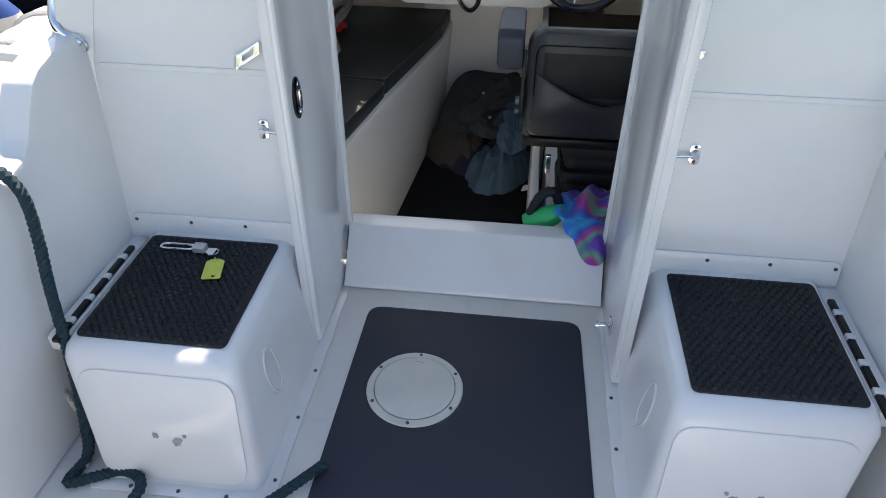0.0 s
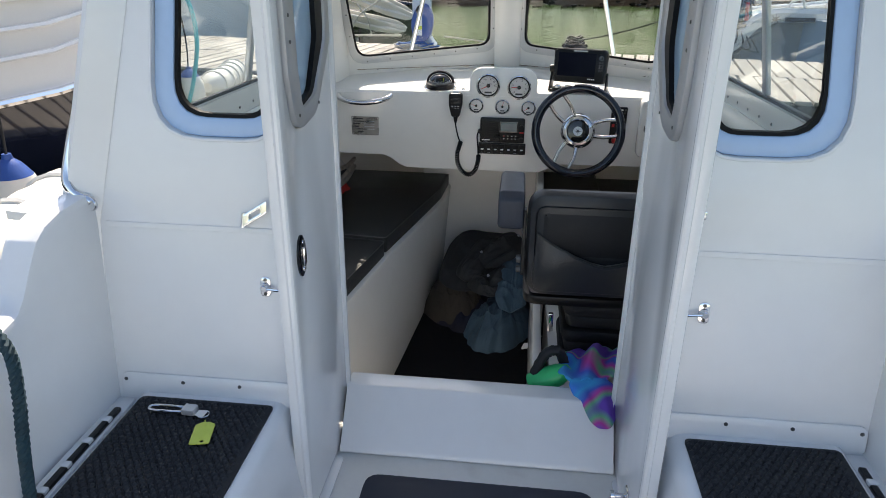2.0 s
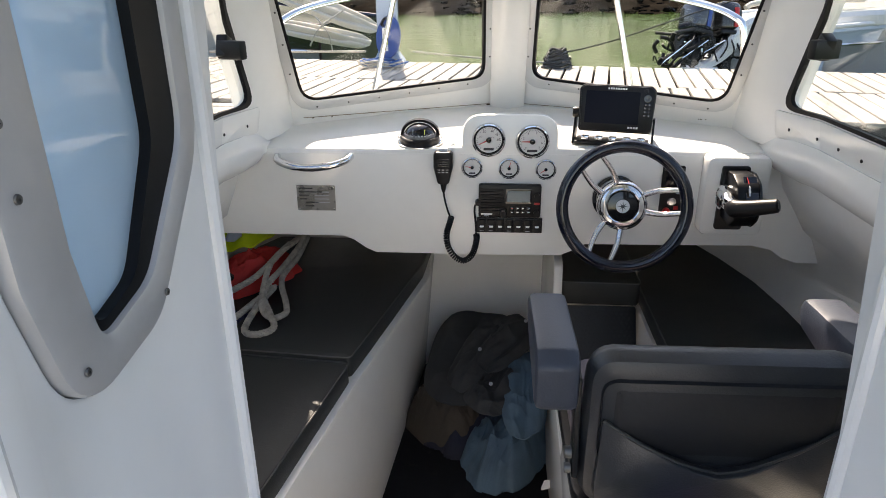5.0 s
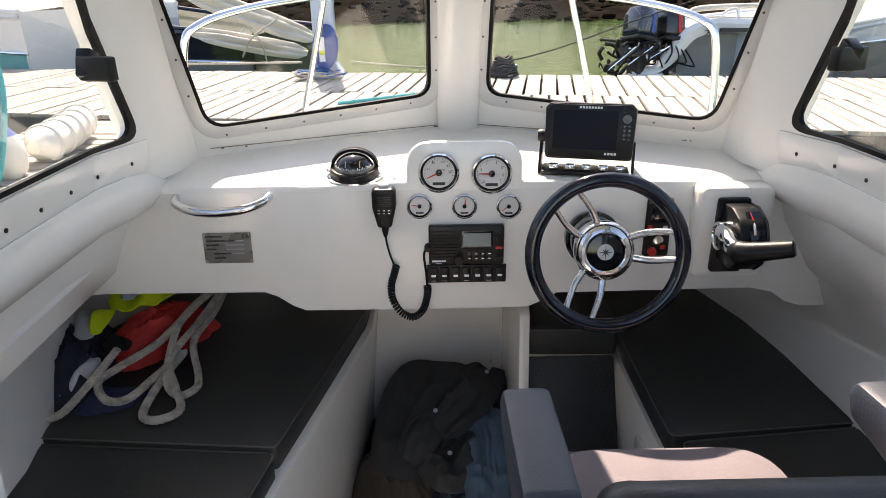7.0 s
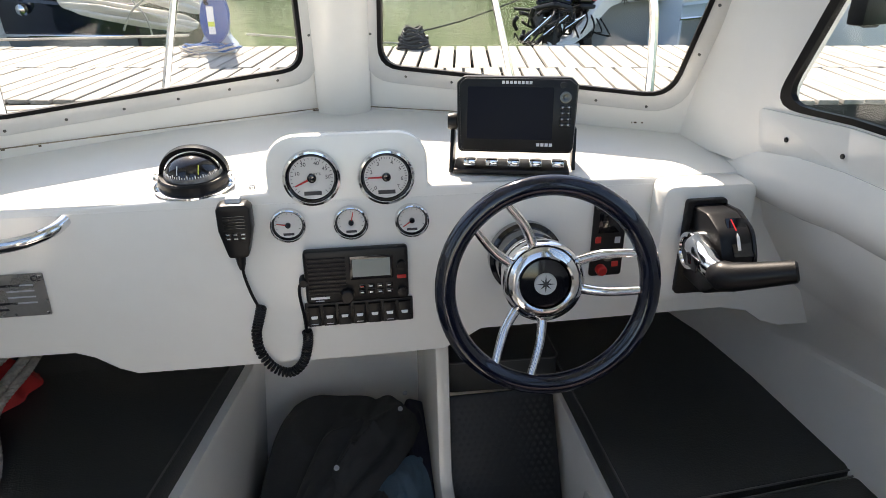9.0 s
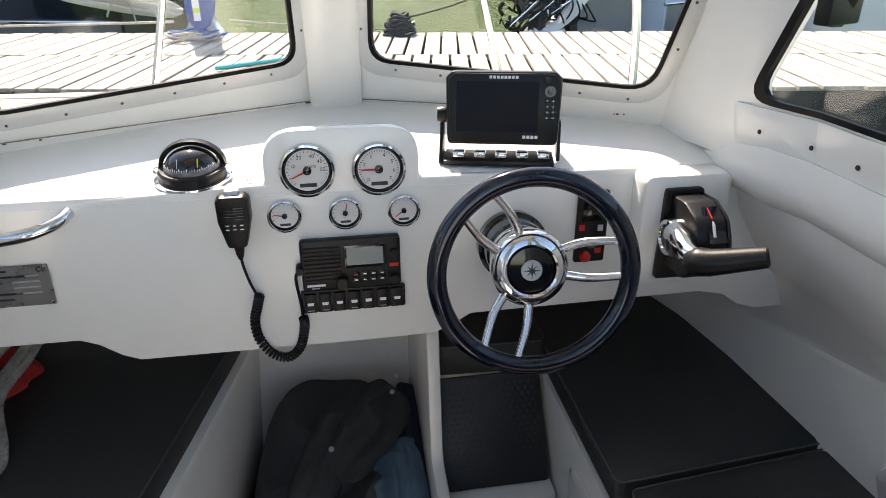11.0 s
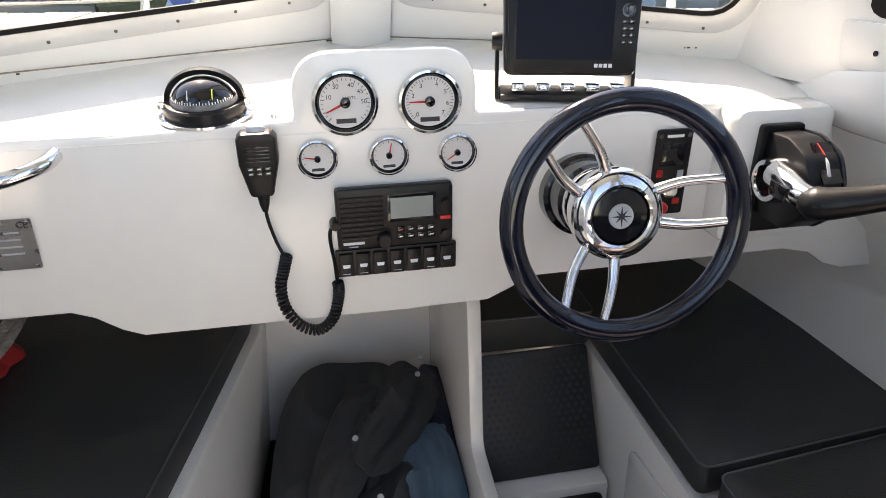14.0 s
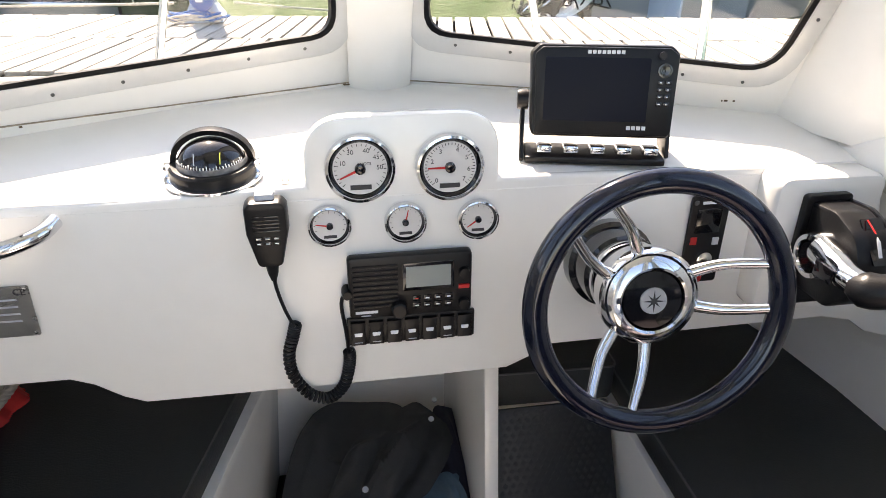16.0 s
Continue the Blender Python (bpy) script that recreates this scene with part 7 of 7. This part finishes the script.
def outboard(x, y, z, turn, roll, cowl, band, label):
    ob = thing("outboard_motor", label, "outboard motor", Matrix.Translation((x, y, z)) @ Matrix.Rotation(radians(roll), 4, "Y") @ Matrix.Rotation(radians(turn), 4, "Z") @ Matrix.Rotation(radians(-18), 4, "X"))
    part("cowl", plate(rounded([(-0.17, 0.0), (0.17, 0.0), (0.16, 0.28), (0.07, 0.36), (-0.12, 0.35), (-0.18, 0.22)], 0.06), [], 0.30, lambda u, v, w: ((w - 0.15) * (1 - 0.6 * max(0, v - 0.15)), u, v), 0.05), cowl, ob, "glossy dark engine cowl")
    part("stripe", box(0.02, 0.075, -0.186, -0.165, 0.04, 0.27, 0.006), band, ob, "plain stripe down the cowl")
    part("cowl_base", plate(rounded(rect(-0.155, 0.155, -0.19, 0.19), 0.05), [], 0.05, flat(-0.05), 0.012), BLACKP, ob)
    part("midsection", box(-0.065, 0.065, -0.11, 0.09, -0.52, -0.05, 0.03), BLACKP, ob)
    for s in (-1, 1):
        part("bracket", plate(rounded([(-0.02, -0.30), (0.20, -0.34), (0.24, -0.06), (0.06, -0.02)], 0.03), [], 0.025, lambda u, v, w: (s * 0.10 + w - 0.012, u, v), 0.005), BLACKP, ob)
        part("clamp_screw", tube([(s * 0.10, 0.10, -0.14), (s * 0.10, -0.06, -0.15)], 0.012, 8), CHROME, ob)
    part("gearcase", tube([(0, 0.14, -0.70), (0, 0.05, -0.70), (0, -0.18, -0.70), (0, -0.28, -0.70)], [0.02, 0.05, 0.055, 0.035], 12), BLACKP, ob)
    part("cavitation_plate", box(-0.09, 0.09, -0.28, 0.10, -0.55, -0.53, 0.004), BLACKP, ob)
    part("tiller", tube(curve([(0.05, 0.16, -0.04), (-0.05, 0.36, 0.0), (-0.12, 0.55, 0.03)], 5), 0.02, 8), BLACKP, ob)
    for k in range(5):
        c = (-0.10 + 0.05 * k, -0.13, -0.06)
        part("cable", tube(curve([c, (c[0] - 0.10 + 0.05 * k, -0.22, -0.18 - 0.03 * k), (c[0] - 0.16 + 0.09 * k, -0.10, -0.30 - 0.03 * (k % 3)), (c[0] - 0.05, 0.05, -0.24)], 6), 0.011, 6), BLACKP, ob)


def far_boats():
    # white and pale blue boat with two motors, beyond the dock
    ob = boat_hull("sport_boat", "white and pale blue boat with star emblem beyond the dock", [(0, 1.0, 0.42), (1.5, 1.1, 0.46), (3.2, 1.0, 0.55), (4.6, 0.5, 0.68), (5.2, 0.06, 0.75)], PALEBLUE, GREYHULLSHADE, 0.20)
    ob.matrix_world = Matrix.Translation((3.35, 10.3, 0)) @ Matrix.Rotation(radians(-62), 4, "Z")
    arch = thing("stern_arch", "white moulded stern arch and bathing platform of the boat", "stern arch")
    line = curve([(2.24, 9.45, -0.05), (2.50, 9.50, -0.02), (2.70, 9.55, 0.10), (2.85, 9.6, 0.28), (3.0, 9.63, 0.41), (3.25, 9.66, 0.47), (3.7, 9.7, 0.46), (4.6, 9.75, 0.50)], 8)
    n = len(line)
    def section(i):
        p = line[i]
        t = (line[min(i + 1, n - 1)] - line[max(i - 1, 0)]).normalized()
        up = Vector((-t.z, 0, t.x))
        w = 0.035 + 0.075 * min(1.0, i / (n * 0.4))
        return [tuple(p + up * a * w + Vector((0, b, 0))) for a, b in ((-0.6, -0.06), (0.4, -0.07), (0.9, -0.03), (1.0, 0.10), (0.9, 0.35), (-0.6, 0.35), (-0.6, -0.06))]
    part("band", loft([section(i) for i in range(n)]), WHITEHULL, arch)
    part("platform", plate(rounded([(2.20, 9.35), (2.62, 9.38), (2.75, 9.9), (2.22, 9.9)], 0.10), [], 0.06, flat(-0.10), 0.02), WHITEHULL, arch, "white bathing platform")
    # flat grey panel: the shadow under the arch is put into its colour
    part("shaded_side", plate([(2.80, -0.35), (4.9, -0.35), (4.9, 0.40), (3.3, 0.38), (3.0, 0.30), (2.85, 0.12)], [], 0.03, lambda u, v, w: (u, 9.80 + w, v)), GREYHULLSHADE, arch, "grey panel coloured as the shaded underside of the hull")
    star = [((0.085 if k % 2 == 0 else 0.022) * math.cos(k * math.tau / 16), (0.085 if k % 2 == 0 else 0.022) * math.sin(k * math.tau / 16)) for k in range(16)]
    part("emblem", plate(star, [], 0.004, lambda u, v, w: (3.17 + u, 9.555 - w, 0.435 + v)), LABELD, arch, "dark star emblem")
    part("emblem_bar", box(3.30, 3.66, 9.556, 9.60, 0.41, 0.46), LABELD, arch)
    part("deck_edge", tube(curve([(2.95, 9.75, 0.62), (3.2, 9.8, 0.68), (4.4, 9.9, 0.70)], 6), 0.035, 8), CANVAS, arch, "cream deck edge")
    part("grab_rail", tube(curve([(3.40, 9.7, 0.47), (3.36, 9.7, 0.60), (3.42, 9.7, 0.66), (3.52, 9.7, 0.66), (3.56, 9.7, 0.48)], 6), 0.016, 8), WHITEHULL, arch)
    outboard(2.34, 9.62, 0.36, 24, 14, NAVY, BLUEP, "dark blue outboard motor tilted up behind the moored boat")
    outboard(2.72, 9.72, 0.33, 18, 6, GLOSSBLACK, RED, "black outboard motor with red stripe tilted up behind the boat")
    clutter = thing("motor_linkage", "tangle of black steering links and hoses on the motors", "linkage")
    bm = bmesh.new()
    rnd = random.Random(8)
    for k in range(26):
        a = Vector((rnd.uniform(1.85, 2.6), rnd.uniform(9.4, 9.6), rnd.uniform(-0.05, 0.36)))
        b = a + Vector((rnd.uniform(-0.25, 0.25), rnd.uniform(-0.08, 0.08), rnd.uniform(-0.22, 0.12)))
        tube(curve([a, (a + b) / 2 + Vector((rnd.uniform(-0.08, 0.08), 0, rnd.uniform(-0.08, 0.08))), b], 5), rnd.uniform(0.008, 0.03), 7, bm=bm)
    part("links", bm, BLACKP, clutter)
    for k in range(3):
        part("rod", tube([(1.95 + 0.22 * k, 9.38, 0.02 + 0.05 * k), (2.25 + 0.20 * k, 9.38, 0.28)], 0.010, 8), CHROME, clutter, "bright steel rod")
    # dark boat with a furled sail
    ob = boat_hull("sail_boat", "dark navy boat with a cream furled sail beyond the dock", [(0, 0.9, 0.40), (1.5, 1.0, 0.52), (3.0, 0.85, 0.70), (4.2, 0.4, 0.86), (4.8, 0.05, 0.92)], NAVY, GREYHULLSHADE, 0.06, NAVY)
    ob.matrix_world = Matrix.Translation((-2.1, 10.9, 0)) @ Matrix.Rotation(radians(72), 4, "Z")
    part("ball", lathe([(0.07, 0), (0.06, 0.04), (0.03, 0.06), (0, 0.065)], Matrix.Translation((-1.0, 1.35, 0.36)) @ Matrix.Rotation(radians(-90), 4, "Y"), 16), CHROME, ob, "bright round fitting")
    sail = thing("furled_sail", "cream folded sail draped over the dark boat", "sail")
    for k, (corners, waves) in enumerate((([(-3.75, 9.95, 1.28), (-3.0, 9.75, 0.78), (-1.6, 9.70, 0.28), (-1.5, 9.85, 0.46)], 5.0),
                                          ([(-3.15, 9.80, 0.56), (-2.95, 9.65, 0.36), (-1.7, 9.62, 0.13), (-1.6, 9.72, 0.30)], 5.0))):
        bm = bmesh.new()
        sheet(bm, corners, waves, 0.035, 80.0 + k, 0.01, 60, 0.02)
        part("fold", bm, CANVAS, sail, "creased cream canvas")
    part("tie", tube(curve([(-2.40, 9.55, 0.20), (-2.25, 9.5, 0.42), (-1.95, 9.55, 0.62)], 6), 0.012, 6), ROPEWHITE, sail)
    part("tie", tube(curve([(-2.30, 9.55, 0.55), (-2.15, 9.5, 0.36), (-2.12, 9.55, 0.15)], 6), 0.010, 6), ROPEWHITE, sail)
    # white boat further along the dock
    ob = boat_hull("sail_boat", "white boat with turquoise band moored past the pontoon", [(0, 1.1, 0.75), (2, 1.25, 0.80), (4, 1.0, 0.90), (5.6, 0.1, 1.05)], WHITEHULL, ROPECYAN, 0.28)
    ob.matrix_world = Matrix.Translation((-4.2, 10.2, 0)) @ Matrix.Rotation(radians(60), 4, "Z")
    ob = boat_hull("sail_boat", "white boat with a dark lower hull moored to starboard", [(0, 1.0, 0.95), (2, 1.2, 1.0), (4, 1.0, 1.1), (5.4, 0.1, 1.2)], WHITEHULL, NAVY, 0.42)
    ob.matrix_world = Matrix.Translation((6.2, 8.9, 0)) @ Matrix.Rotation(radians(-78), 4, "Z")


far_boats()


def pulpit():
    """The boat's own bow rail, seen through the windscreen."""
    for side in (-1, 1):
        X = lambda x: x if side < 0 else 2 * XC - x
        ob = thing("bow_rail", "bright stainless bow rail with posts on the foredeck", "rail")
        top = curve([(X(-1.03), 3.62, 0.56), (X(-1.01), 3.62, 0.88), (X(-0.96), 3.66, 0.97), (X(-0.80), 3.85, 1.02), (X(-0.55), 4.15, 1.05), (X(-0.30), 4.40, 1.07), (XC, 4.50, 1.08)], 8)
        part("rail", tube(top, 0.0135, 12), CHROME, ob)
        part("post", tube([(X(-0.70), 4.0, 0.55), (X(-0.575), 4.0, 1.03)], 0.0125, 12), CHROME, ob)


pulpit()


def shore():
    bm = bmesh.new()
    rows = []
    n = 150
    for j in range(26):
        y = 22.0 + j * 0.55 + (j ** 2) * 0.02
        rows.append([bm.verts.new((-45 + i * 0.6, y + 0.9 * noise.noise((i * 0.07, 3, 1)) + 0.25 * noise.noise((i * 0.9, j * 0.8, 4)), -0.40 + 0.055 * j + 0.22 * noise.noise((i * 0.45, j * 0.45, 7)) + 0.16 * noise.noise((i * 1.3, j * 1.3, 2)))) for i in range(n)])
    for a, c in zip(rows, rows[1:]):
        for k in range(n - 1):
            bm.faces.new((a[k], a[k + 1], c[k + 1], c[k]))
    setting("shore", bm, ROCK, "wet dark stony shore across the water", "shore")
    rocks = bmesh.new()
    for k in range(900):
        x, y = random.uniform(-26, 26), 22.4 + random.random() ** 1.6 * 9
        r = random.uniform(0.05, 0.19)
        tmp = bmesh.new()
        bmesh.ops.create_icosphere(tmp, subdivisions=1, radius=r)
        for v in tmp.verts:
            v.co *= 1 + 0.35 * noise.noise(v.co * 6 + Vector((k, 0, 0)))
            v.co = Vector((v.co.x * 1.3, v.co.y, v.co.z * 0.6)) + Vector((x, y, -0.36 + 0.09 * (y - 22)))
        vs = [rocks.verts.new(v.co) for v in tmp.verts]
        tmp.verts.index_update()
        for f in tmp.faces:
            rocks.faces.new([vs[v.index] for v in f.verts])
        tmp.free()
    tagged(part("shore_stones", rocks, ROCK, None, "", False), "scattered dark stones along the shore", "stones", "", "stuff")
    # high bank out of view, added so the water mirrors dark green, not sky
    bank = bmesh.new()
    rows = []
    for j in range(9):
        rows.append([bank.verts.new((-160 + i * 6, 40 + j * 4 + 2 * noise.noise((i * 0.4, j, 2)), 1.4 + j * 2.6 + 0.8 * noise.noise((i * 0.5, j * 0.7, 9)))) for i in range(56)])
    for a, c in zip(rows, rows[1:]):
        for k in range(55):
            bank.faces.new((a[k], a[k + 1], c[k + 1], c[k]))
    setting("backdrop", bank, paint("far_bank", (0.07, 0.09, 0.035), 0.9, vary=0.5, scale=0.3, fine=2, bump=0.0), "unseen green bank, raised beyond the shore to darken the water's reflection", "bank")


shore()
